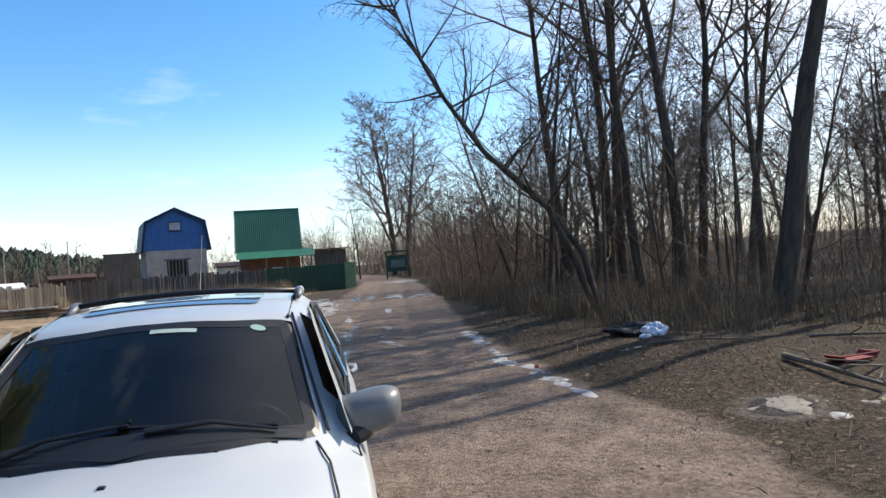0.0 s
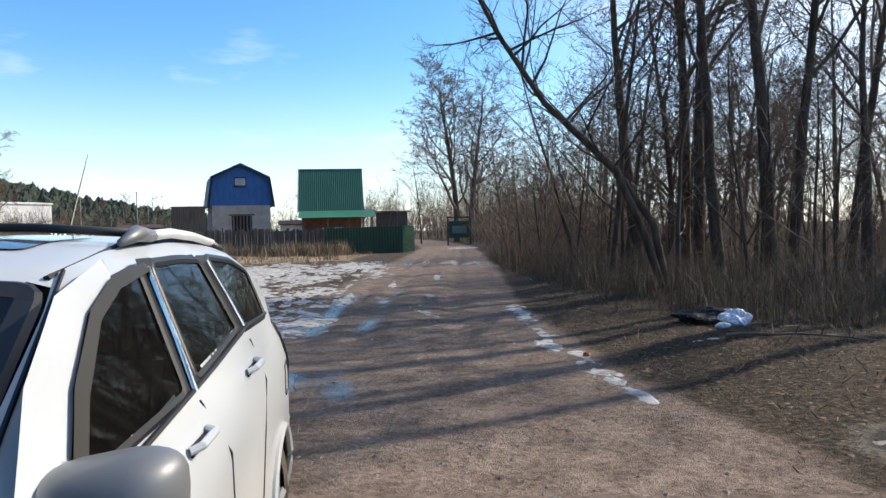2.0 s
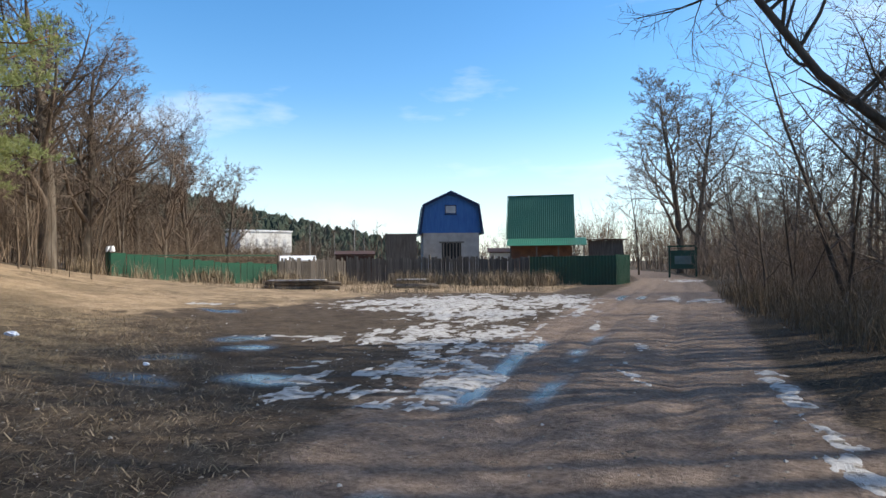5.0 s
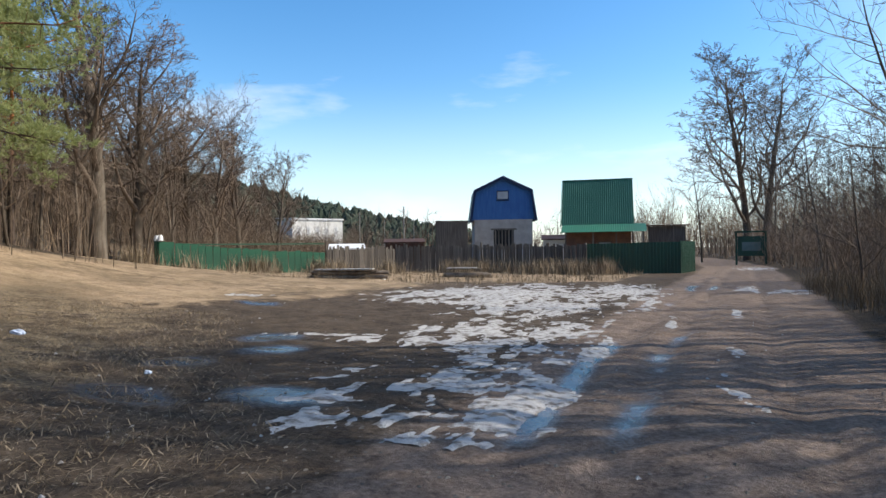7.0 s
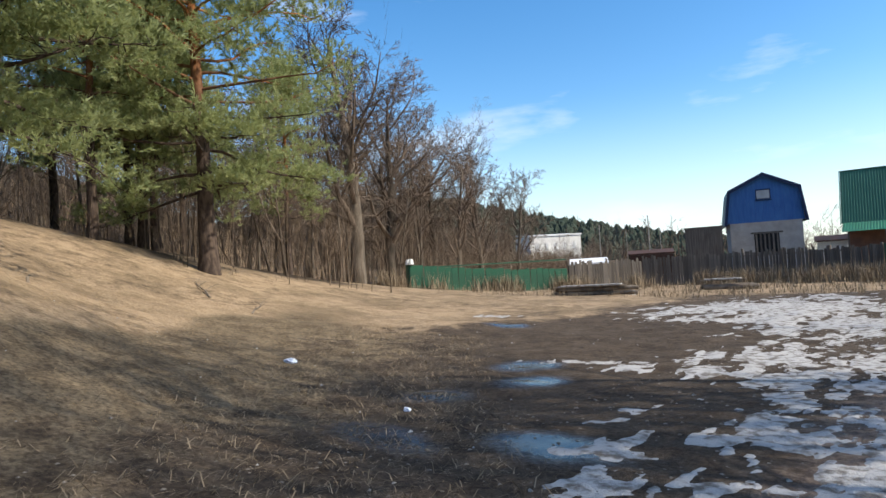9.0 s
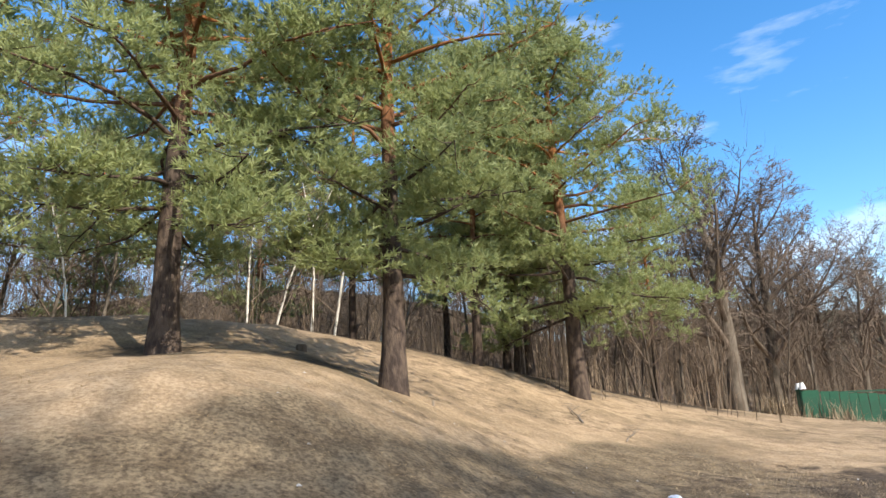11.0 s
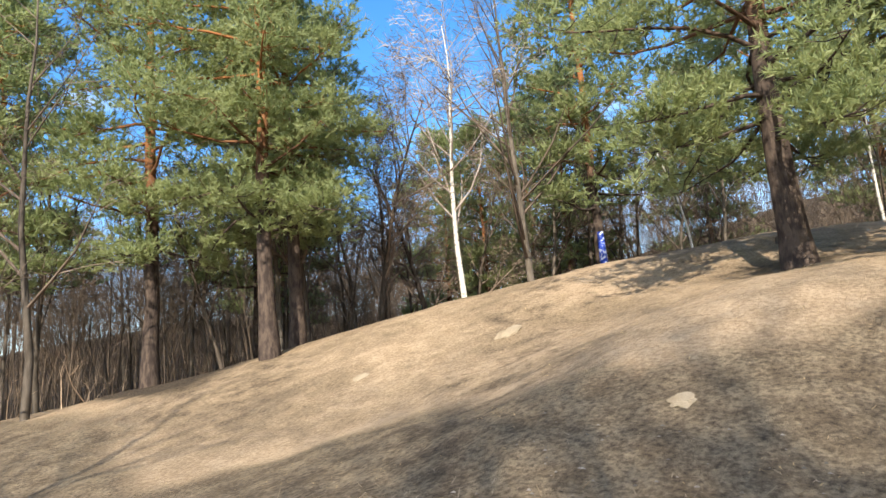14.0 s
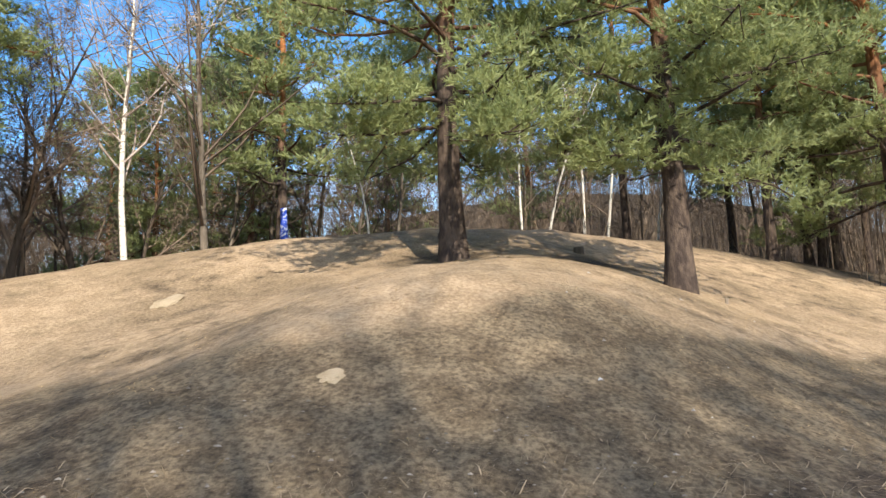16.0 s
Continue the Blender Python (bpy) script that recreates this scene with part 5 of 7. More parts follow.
scatter_trees("young_tree", "thin young tree at the forest's edge", shrub_kinds, 26, 33, -46, -4, -26, 26, lambda x, y: on_hillside(x, y) and not on_hillside(x * 0.72, y * 0.72), (0.7, 1.2), "young trees at the forest's edge", 1.0, 5)


# ---------------------------------------------------------------- far woods
def far_woods():
    """Dark conifers along the crest of the far hill, as many small ragged crowns."""
    rng = np.random.RandomState(9)

    def crowns(name, label, mat, n, pick, tall, wide, rings):
        V, F = [], []
        k = 0
        while k < n:
            x, y = pick()
            z = land1(x, y)
            h, w = tall * rng.uniform(0.6, 1.3), wide * rng.uniform(0.6, 1.3)
            base = len(V)
            for fz, fr in rings:
                for j in range(6):
                    a = j * 1.047 + rng.uniform(-0.3, 0.3)
                    rr = w * fr * rng.uniform(0.6, 1.25)
                    V.append((x + rr * math.cos(a), y + rr * math.sin(a), z + h * (fz + rng.uniform(-0.05, 0.05))))
            V.append((x + rng.normal(0, 0.2) * w, y, z + h))
            for q in range(len(rings) - 1):
                for j in range(6):
                    F.append((base + q * 6 + j, base + q * 6 + (j + 1) % 6, base + (q + 1) * 6 + (j + 1) % 6, base + (q + 1) * 6 + j))
            for j in range(6):
                F.append((base + 18 + j, base + 18 + (j + 1) % 6, base + 24))
            k += 1
        tagged(new(name, mesh_from(name, V, F, mat)), label, "woods", kind="stuff")

    def hilltop():
        a = radians(rng.uniform(24, 58))
        d = rng.uniform(250, 460)
        return -math.sin(a) * d, math.cos(a) * d

    crowns("far_conifers", "dark conifer forest on the far hill", M_FARNEEDLE, 2000, hilltop, 6.5, 3.4, ((0.0, 0.5), (0.25, 1.0), (0.55, 0.7), (0.8, 0.35)))


far_woods()


# ---------------------------------------------------------------- undergrowth
def stalks(name, label, category, mat, spots, rng, length, width, spread, blades, droop=0.3):
    """Many thin flat stalks that bend over, as one mesh."""
    n = len(spots)
    P = np.repeat(np.array(spots), blades, 0)
    m = len(P)
    P = P + np.concatenate([rng.normal(0, spread, (m, 2)), np.zeros((m, 1))], 1)
    P[:, 2] = land(P[:, 0], P[:, 1]) - 0.02
    a = rng.uniform(0, 6.283, m)
    L = length * rng.uniform(0.45, 1.3, m)
    tilt = np.minimum(np.abs(rng.normal(0.0, droop, m)) + (0.65 if droop > 1.5 else 0.0), 1.4)
    out = np.stack([np.cos(a), np.sin(a)], -1)
    h1, h2 = L * 0.55, L * np.cos(np.minimum(tilt * 1.6, 1.45))
    p1 = P + np.concatenate([out * (L * 0.5 * np.sin(tilt))[:, None], (h1 * np.cos(tilt))[:, None]], 1)
    p2 = P + np.concatenate([out * (L * np.sin(np.minimum(tilt * 1.6, 1.45)))[:, None], h2[:, None]], 1)
    b = rng.uniform(0, 6.283, m)
    side = np.stack([np.cos(b), np.sin(b), np.zeros(m)], -1) * (width * rng.uniform(0.6, 1.4, m))[:, None]
    v = np.stack([P - side, P + side, p1 + side * 0.7, p1 - side * 0.7, p2], 1).reshape(-1, 3)
    k = np.arange(m) * 5
    f4 = np.stack([k, k + 1, k + 2, k + 3], -1)
    f3 = np.stack([k + 3, k + 2, k + 4], -1)
    me = bpy.data.meshes.new(name)
    me.from_pydata(v.tolist(), [], f4.tolist() + f3.tolist())
    me.materials.append(mat)
    return tagged(new(name, me), label, category, kind="stuff")


def thicket(name, label, mat, spots, rng, height, stems, twigs, width, spread, lift=0.15):
    """Branched bare bushes and saplings, as one mesh: crooked stems, twigs and twiglets."""
    def unit(v):
        return v / np.linalg.norm(v, axis=1, keepdims=True)

    def across(d, w):
        return unit(np.cross(d, rng.normal(0, 1, d.shape))) * w

    P = np.repeat(np.array(spots), stems, 0)
    m = len(P)
    P[:, :2] += rng.normal(0, 0.16 * height ** 0.5, (m, 2))
    P[:, 2] = land(P[:, 0], P[:, 1]) - 0.05
    a, tilt = rng.uniform(0, 6.283, m), np.abs(rng.normal(0, spread, m))
    d0 = np.stack([np.sin(tilt) * np.cos(a), np.sin(tilt) * np.sin(a), np.cos(tilt)], -1)
    L = (height * np.repeat(rng.uniform(0.65, 1.25, len(spots)), stems) * rng.uniform(0.5, 1.15, m))[:, None]
    d1 = unit(d0 + rng.normal(0, 0.2, (m, 3)) + np.array([0, 0, lift * 0.5]))
    d2 = unit(d1 + rng.normal(0, 0.25, (m, 3)) + np.array([0, 0, lift]))
    q = [P, P + d0 * L * 0.4, P + d0 * L * 0.4 + d1 * L * 0.35, P + d0 * L * 0.4 + d1 * L * 0.35 + d2 * L * 0.3]
    s_ = across(d0, width * rng.uniform(0.7, 1.5, (m, 1)))
    verts = [np.stack([q[0] - s_, q[0] + s_, q[1] - s_ * 0.8, q[1] + s_ * 0.8, q[2] - s_ * 0.5, q[2] + s_ * 0.5, q[3]], 1).reshape(-1, 3)]
    k = np.arange(m) * 7
    quads = [np.stack([k, k + 1, k + 3, k + 2], -1), np.stack([k + 2, k + 3, k + 5, k + 4], -1)]
    tris = [np.stack([k + 4, k + 5, k + 6], -1)]
    count = m * 7
    # twigs along the stems, then twiglets along the twigs
    t = rng.uniform(0.3, 1.0, (m, twigs, 1))
    start = np.where(t < 0.65, q[1][:, None] + (q[2] - q[1])[:, None] * (t - 0.3) / 0.35, q[2][:, None] + (q[3] - q[2])[:, None] * (t - 0.65) / 0.35).reshape(-1, 3)
    way = unit((d1[:, None] * 0.8 + rng.normal(0, 0.55, (m, twigs, 3)) + np.array([0, 0, lift])).reshape(-1, 3))
    length = (L[:, None] * 0.42 * (1.25 - t * 0.8) * rng.uniform(0.5, 1.2, t.shape)).reshape(-1, 1)
    wide = width * 0.5
    for kids, shrink in ((4, 0.5), (0, 0)):
        n = len(start)
        bend = start + way * length * 0.55 + rng.normal(0, 0.05, (n, 3)) * length
        tip = start + unit(way + np.array([0, 0, lift])) * length
        s_ = across(way, wide)
        if kids:
            verts.append(np.stack([start - s_, start + s_, bend - s_ * 0.7, bend + s_ * 0.7, tip], 1).reshape(-1, 3))
            k = np.arange(n) * 5 + count
            quads.append(np.stack([k, k + 1, k + 3, k + 2], -1))
            tris.append(np.stack([k + 2, k + 3, k + 4], -1))
            count += n * 5
            t = rng.uniform(0.15, 1.0, (n, kids, 1))
            new_way = unit((way[:, None] * 0.9 + rng.normal(0, 0.5, (n, kids, 3)) + np.array([0, 0, lift])).reshape(-1, 3))
            start = (start[:, None] + (tip - start)[:, None] * t).reshape(-1, 3)
            length = (length[:, None] * shrink * rng.uniform(0.5, 1.2, t.shape)).reshape(-1, 1)
            way, wide = new_way, wide * 0.75
        else:
            verts.append(np.stack([start - s_, start + s_, tip], 1).reshape(-1, 3))
            k = np.arange(n) * 3 + count
            tris.append(np.stack([k, k + 1, k + 2], -1))
    v, f4, f3 = np.concatenate(verts), np.concatenate(quads), np.concatenate(tris)
    me = bpy.data.meshes.new(name)
    me.vertices.add(len(v))
    me.vertices.foreach_set("co", v.ravel())
    me.loops.add(f4.size + f3.size)
    me.loops.foreach_set("vertex_index", np.concatenate([f4.ravel(), f3.ravel()]))
    me.polygons.add(len(f4) + len(f3))
    me.polygons.foreach_set("loop_start", np.concatenate([np.arange(len(f4)) * 4, f4.size + np.arange(len(f3)) * 3]))
    me.update(calc_edges=True)
    me.materials.append(mat)
    return tagged(new(name, me), label, "brushwood", kind="stuff")


def spots_in(rng, n, x0, x1, y0, y1, keep):
    out = []
    while len(out) < n:
        x, y = rng.uniform(x0, x1, 4000), rng.uniform(y0, y1, 4000)
        ok = keep(x, y) > rng.rand(4000)
        out += [(a, c, 0.0) for a, c in zip(x[ok], y[ok])]
    return out[:n]


def off_line(x, y):
    """The open ground before the long white building."""
    return (np.abs((x + 1) * 76 + (y - 6) * 64) / 99.4 > 5.5) * 1.0


def undergrowth():
    rng = np.random.RandomState(21)
    # brown brush at the wood's edge
    u = lambda x, y: x - road_right(y)
    thicket("brushwood", "tangled brown brush at the wood's edge", M_BRUSH, spots_in(rng, 1000, -6, 22, 12, 60, lambda x, y: smooth01(u(x, y), np.interp(y, [12, 18, 30], [2.9, 1.6, 0.7]), np.interp(y, [12, 18, 30], [4.2, 2.8, 1.8])) * smooth01(-y, -60, -20)), rng, 1.45, 5, 5, 0.0058, 0.62, 0.05)
    thicket("tall_brush", "thin bare saplings and bushes in the wood", M_BRUSH, spots_in(rng, 300, 0, 40, 11, 60, lambda x, y: (u(x, y) > 4.0) * 1.0), rng, 3.0, 4, 7, 0.01, 0.3, 0.15)
    stalks("wood_floor_grass", "flattened dead grass at the wood's edge", "grass", M_LEAF, spots_in(rng, 4200, 0.3, 14, 2, 20, lambda x, y: smooth01(u(x, y), 0.2, 1.0)), rng, 0.15, 0.006, 0.08, 7, 1.7)
    stalks("edge_straw", "dry brown grass standing along the wood's edge", "grass", M_EDGESTRAW, spots_in(rng, 2300, -4, 14, 11, 36, lambda x, y: smooth01(u(x, y), np.interp(y, [11, 18, 30], [2.4, 1.2, 0.4]), np.interp(y, [11, 18, 30], [3.6, 2.2, 1.2])) * smooth01(-u(x, y), -9, -4)), rng, 0.75, 0.006, 0.16, 9, 0.45)
    stalks("twig_litter", "dry stalks and twigs lying at the wood's edge", "litter", M_EDGESTRAW, spots_in(rng, 2600, 0.6, 14, 2.5, 16, lambda x, y: smooth01(u(x, y), 0.5, 1.4)), rng, 0.30, 0.0045, 0.18, 5, 2.4)
    # straw by the fences
    stalks("fence_straw", "tall dry straw growing along the fence", "grass", M_REED, spots_in(rng, 700, -34, -11, 29, 47.5, lambda x, y: np.exp(-((y - np.interp(x, [-33, -29, -26, -21, -13], [29.6, 38.6, 43.3, 46.4, 45.9])) / 0.9) ** 2) * smooth01(value_noise(x * 0.45, y * 0.45), 0.4, 0.7)), rng, 1.0, 0.016, 0.22, 9, 0.28)
    stalks("pale_straw", "pale dry grass before the fence", "grass", M_REED, spots_in(rng, 700, -34, -9, 24, 47, lambda x, y: smooth01(y - (30 + 0.3 * (x + 20)), 0, 4)), rng, 0.4, 0.012, 0.2, 8, 0.6)
    # short turf on the bank
    edge = lambda y: np.interp(y, [-20, 2, 5, 8, 10.5, 13, 18, 24], [-0.5, -1.0, -1.9, -3.6, -6.2, -9.5, -14.5, -14.0])
    stalks("bank_turf", "short dead turf on the bank", "grass", M_STRAW, spots_in(rng, 4500, -18, 0, -3, 17, lambda x, y: smooth01(edge(y) - x, -1.5, 1.0) * smooth01(fractal(x * 0.7, y * 0.7, 3), 0.3, 0.6)), rng, 0.075, 0.005, 0.07, 7, 1.6)
    stalks("bank_tufts", "uncut tufts of dead grass at the foot of the bank", "grass", M_REED, spots_in(rng, 4200, -16, -1.5, 1, 17, lambda x, y: smooth01(edge(y) - x, -2.0, -0.5) * smooth01(x - edge(y) + 5, 0, 3)), rng, 0.20, 0.0045, 0.12, 9, 2.0)
    thicket("hillside_scrub", "low brown scrub under the forest trees", M_BRUSH, spots_in(rng, 650, -60, 0, -70, 26, lambda x, y: np.array([float(on_hillside(a, c)) for a, c in zip(x, y)])), rng, 1.5, 4, 5, 0.01, 0.45, 0.15)
    thicket("forest_stems", "thin grey saplings of the young forest", M_STEM, spots_in(rng, 760, -60, 0, -42, 26, lambda x, y: np.array([float(on_hillside(a, c)) for a, c in zip(x, y)])), rng, 8.0, 2, 12, 0.013, 0.14, 0.15)
    thicket("forest_twigs", "fine-twigged bare bushes of the young forest", M_THICKET, spots_in(rng, 850, -60, 0, -50, 26, lambda x, y: np.array([float(on_hillside(a, c)) for a, c in zip(x, y)])), rng, 5.6, 3, 10, 0.0105, 0.28, 0.15)
    thicket("slope_stems", "thin saplings on the far slope", M_THICKET, spots_in(rng, 420, -80, -35, 23, 72, lambda x, y: (x < -35.5 - np.maximum(0, y - 34) * 0.55) * (y < 8 - x) * off_line(x, y)), rng, 7.0, 2, 13, 0.014, 0.16, 0.15)
    thicket("wood_stems", "thin saplings of the wood beside the track", M_BRUSH, spots_in(rng, 300, 0, 45, 8, 80, lambda x, y: smooth01(u(x, y), 4, 6) * (x + y > 26)), rng, 5.5, 2, 9, 0.013, 0.14, 0.15)
    thicket("track_brush", "dense brown brush along the far track", M_BRUSH, spots_in(rng, 420, -8, 14, 32, 90, lambda x, y: smooth01(u(x, y), 0.8, 1.8) * (u(x, y) < 9)), rng, 3.0, 4, 7, 0.013, 0.35, 0.15)
    thicket("slope_scrub", "brown bushes on the far slope", M_THICKET, spots_in(rng, 850, -95, -33, 24, 95, lambda x, y: (x < -33 - np.maximum(0, y - 40) * 0.5) * off_line(x, y)), rng, 4.6, 4, 9, 0.014, 0.34, 0.15)

    def far_foot(x, y):
        return ((np.hypot(x, y) > 120) & (np.arctan2(-x, y) > -0.4) & (np.arctan2(-x, y) < 0.9)) * 1.0

    thicket("far_bare_woods", "brown bare woods in the distance", M_FARWOOD, spots_in(rng, 1300, -260, 120, 90, 330, far_foot), rng, 7.0, 2, 6, 0.09, 0.35)
    thicket("garden_brush", "low bare bushes before the white building", M_THICKET, spots_in(rng, 420, -70, -34, 44, 84, lambda x, y: (1 - off_line(x, y)) * (x < -33 - np.maximum(0, y - 40) * 0.5)), rng, 2.9, 4, 7, 0.016, 0.4)
    thicket("track_end_woods", "bare woods closing the far end of the track", M_BRUSH, spots_in(rng, 330, -26, 16, 90, 130, lambda x, y: (np.abs(x - road_right(y) + 2) > 2.5) * 1.0), rng, 8.0, 3, 8, 0.034, 0.25)
    thicket("south_woods", "dense bare bushes behind the end of the bank", M_THICKET, spots_in(rng, 420, -42, 6, -50, -17, lambda x, y: (y < -15 + 0.25 * (x + 10)) * 1.0), rng, 5.5, 3, 9, 0.014, 0.3)
    thicket("high_woods", "bare woods high on the slope behind the bank", M_THICKET, spots_in(rng, 650, -95, 0, -70, 24, lambda x, y: (np.hypot(x + 1.6, y - 6.7) > 38) * 1.0), rng, 9.0, 3, 9, 0.034, 0.25)


undergrowth()


def scatter_bits(name, label, category, mat, n, seed, x0, x1, y0, y1, keep, size, flat=0.5):
    """Small ragged lumps lying on the ground, as one mesh."""
    rng = np.random.RandomState(seed)
    V, F = [], []
    for x, y, _ in spots_in(rng, n, x0, x1, y0, y1, keep):
        s = size * rng.uniform(0.4, 1.6)
        z = land1(x, y)
        base = len(V)
        for dx, dy, dz in ((1, 0, 0.1), (0.2, 0.9, 0.0), (-0.9, 0.2, 0.1), (-0.1, -0.9, 0.0)):
            V.append((x + s * dx * rng.uniform(0.6, 1.2), y + s * dy * rng.uniform(0.6, 1.2), z + s * dz))
        V.append((x, y, z + s * flat * 1.6))
        for j in range(4):
            F.append((base + j, base + (j + 1) % 4, base + 4))
    return tagged(new(name, mesh_from(name, V, F, mat)), label, category, kind="stuff")


scatter_bits("gravel", "loose stones trodden into the track", "gravel", M_STONE, 2600, 4, -7, 2.2, 3, 22, lambda x, y: smooth01(-(x - road_right(y)), -0.4, 0.3), 0.020, 0.3)
scatter_bits("leaf_litter", "dead leaves and twigs at the wood's edge", "leaves", M_LEAF, 7500, 5, 0.4, 13, 2.5, 18, lambda x, y: smooth01(x - road_right(y), 0.1, 1.0), 0.024, 0.16)
scatter_bits("ice_crumbs", "crumbs of ice and pale stones on the mud", "ice", M_SNOW, 160, 6, -14, 1, 6, 22, lambda x, y: np.ones_like(x), 0.022, 0.5)


# ---------------------------------------------------------------- litter and small things
def crumpled(name, label, category, mat, x, y, sx, sy, sz, seed):
    bm = bmesh.new()
    bmesh.ops.create_icosphere(bm, subdivisions=4, radius=1.0)
    off = Vector((seed * 3.1, seed, 0))
    for v in bm.verts:
        k = 1 + 0.38 * (noise.noise(v.co * 1.6 + off)) + 0.16 * noise.noise(v.co * 4.5 + off)
        v.co = Vector((v.co.x * sx * k, v.co.y * sy * k, max(v.co.z, -0.55) * sz * k))
    z0 = land1(x, y)
    for v in bm.verts:
        v.co.z += land1(x + v.co.x, y + v.co.y) - z0
    ob = part(name, bm, mat, m=pose(x, y, z0 + sz * 0.3))
    return tagged(ob, label, category)


crumpled("rubbish_sack", "black rubbish sack lying in the leaves", "bag", M_BLACKBAG, 3.30, 11.55, 0.50, 0.34, 0.16, 1)
crumpled("white_bag", "crumpled white and blue plastic bag on a black sack", "bag", M_PLASTIC, 3.50, 11.22, 0.21, 0.16, 0.17, 2)
crumpled("white_scrap", "small scrap of white plastic", "litter", M_PLASTIC, 3.25, 10.9, 0.09, 0.07, 0.05, 3)
crumpled("orange_scrap", "torn orange plastic scrap at the track's edge", "litter", M_ORANGE, 1.25, 9.6, 0.04, 0.035, 0.04, 4)
crumpled("white_scrap", "white scrap of rubbish on the turf", "litter", M_PLASTIC, -11.6, 12.0, 0.13, 0.09, 0.05, 5)
crumpled("white_scrap", "white scrap of rubbish on the turf", "litter", M_PLASTIC, -7.6, 11.4, 0.05, 0.04, 0.03, 6)
crumpled("pale_stone", "pale weathered stone in the turf", "stone", M_CONCRETE, -7.14, 4.29, 0.13, 0.11, 0.02, 7)
crumpled("pale_stone", "pale bare lump of earth on the bank", "stone", M_CONCRETE, -12.3, -1.34, 0.32, 0.2, 0.03, 8)
crumpled("pale_stone", "pale bare lump of earth on the bank", "stone", M_CONCRETE, -10.1, -3.4, 0.16, 0.13, 0.02, 9)


def red_sledge():
    z = land1(4.77, 7.8)
    s = thing("red_tub", "broken red plastic tub half buried in leaves", "tub", pose(4.77, 7.8, z + 0.02, 0, 0, 20) @ Matrix.Diagonal((0.75, 0.75, 0.75, 1)))
    bm = prism([(-0.34, 0.0), (0.34, 0.0), (0.42, 0.10), (0.36, 0.10), (0.30, 0.03), (-0.30, 0.03), (-0.36, 0.10), (-0.42, 0.10)], -0.16, 0.16)
    part("body", bm, M_RED, s)
    part("rim", rod([(-0.40, -0.17, 0.10), (0.40, -0.17, 0.10)], 0.014), M_RED, s)


red_sledge()


def fallen_branch(x0, y0, x1, y1, r, seed):
    rng = random.Random(seed)
    z = land1(x0, y0)
    b = thing("fallen_branch", "dead branch lying in the leaf litter", "branch", pose(x0, y0, z))
    pts = []
    for i in range(7):
        t = i / 6
        x, y = (x1 - x0) * t, (y1 - y0) * t
        pts.append((x + rng.gauss(0, 0.03), y + rng.gauss(0, 0.03), land1(x0 + x, y0 + y) - z + r + 0.03 * math.sin(3.1 * t)))
    part("stem", rod(pts, [r * (1 - 0.7 * i / 6) for i in range(7)], 7), M_LOG, b)
    for i in (2, 3, 4, 5):
        p = Vector(pts[i])
        part("twig", rod([p, p + Vector((rng.uniform(-0.2, 0.2), rng.uniform(-0.3, 0.3), 0.12)), p + Vector((rng.uniform(-0.4, 0.4), rng.uniform(-0.5, 0.5), 0.16))], [r * 0.4, r * 0.3, 0.004], 5), M_LOG, b)


fallen_branch(4.1, 8.1, 4.2, 6.0, 0.045, 1)
fallen_branch(3.0, 10.2, 4.6, 9.6, 0.025, 2)
fallen_branch(5.4, 9.8, 6.8, 9.2, 0.03, 3)
fallen_branch(-19.5, 13.6, -21.5, 13.9, 0.03, 4)
fallen_branch(-18.0, 14.2, -19.8, 15.3, 0.025, 5)


def stump(x, y, r, h, label):
    s = thing("stump", label, "stump", pose(x, y, land1(x, y)))
    part("stump_body", cyl((0, 0, -0.1), (0, 0, h), r * 1.15, r, 10), M_BARK, s)
    part("cut_face", cyl((0, 0, h), (0, 0, h + 0.012), r * 0.9, r * 0.9, 10), M_LOG, s)


stump(-18.3, 6.0, 0.13, 0.15, "low dark stump on top of the bank")
stump(-18.0, 2.6, 0.14, 0.14, "low dark stump on top of the bank")
post = tagged(part("marker_post", box(-0.025, 0.025, -0.025, 0.025, -0.1, 0.11, 0.008), M_LOG, m=stand(-14.75, 8.75)), "short grey marker post beside a pine", "post")


def blue_wrap():
    x, y = -22.82, -4.58
    z = 5.0
    bm = bmesh.new()
    bmesh.ops.create_cone(bm, segments=18, radius1=0.15, radius2=0.11, depth=1.3, cap_ends=True, matrix=Matrix.Translation((0, 0, 0.65)))
    bmesh.ops.subdivide_edges(bm, edges=[e for e in bm.edges if abs(e.verts[0].co.z - e.verts[1].co.z) > 1], cuts=10)
    for v in bm.verts:
        k = 1 + 0.12 * noise.noise(v.co * 5)
        v.co.x, v.co.y = v.co.x * k, v.co.y * k
    ob = part("blue_film_wrap", bm, M_BLUECLOTH, m=pose(x + 0.27, y + 0.2, z + 0.02), smooth=True)
    tagged(ob, "blue and white film hanging at a pine trunk", "wrap")


blue_wrap()


# ---------------------------------------------------------------- the parked car
def plain(name, base, rough, metal=0.0, coat=0.0, spec=0.5):
    m = bpy.data.materials.new(name)
    m.use_nodes = True
    b = m.node_tree.nodes["Principled BSDF"]
    b.inputs["Base Color"].default_value = (*base, 1)
    b.inputs["Roughness"].default_value, b.inputs["Metallic"].default_value = rough, metal
    b.inputs["Coat Weight"].default_value, b.inputs["Coat Roughness"].default_value = coat, 0.05
    b.inputs["Specular IOR Level"].default_value = spec
    return m


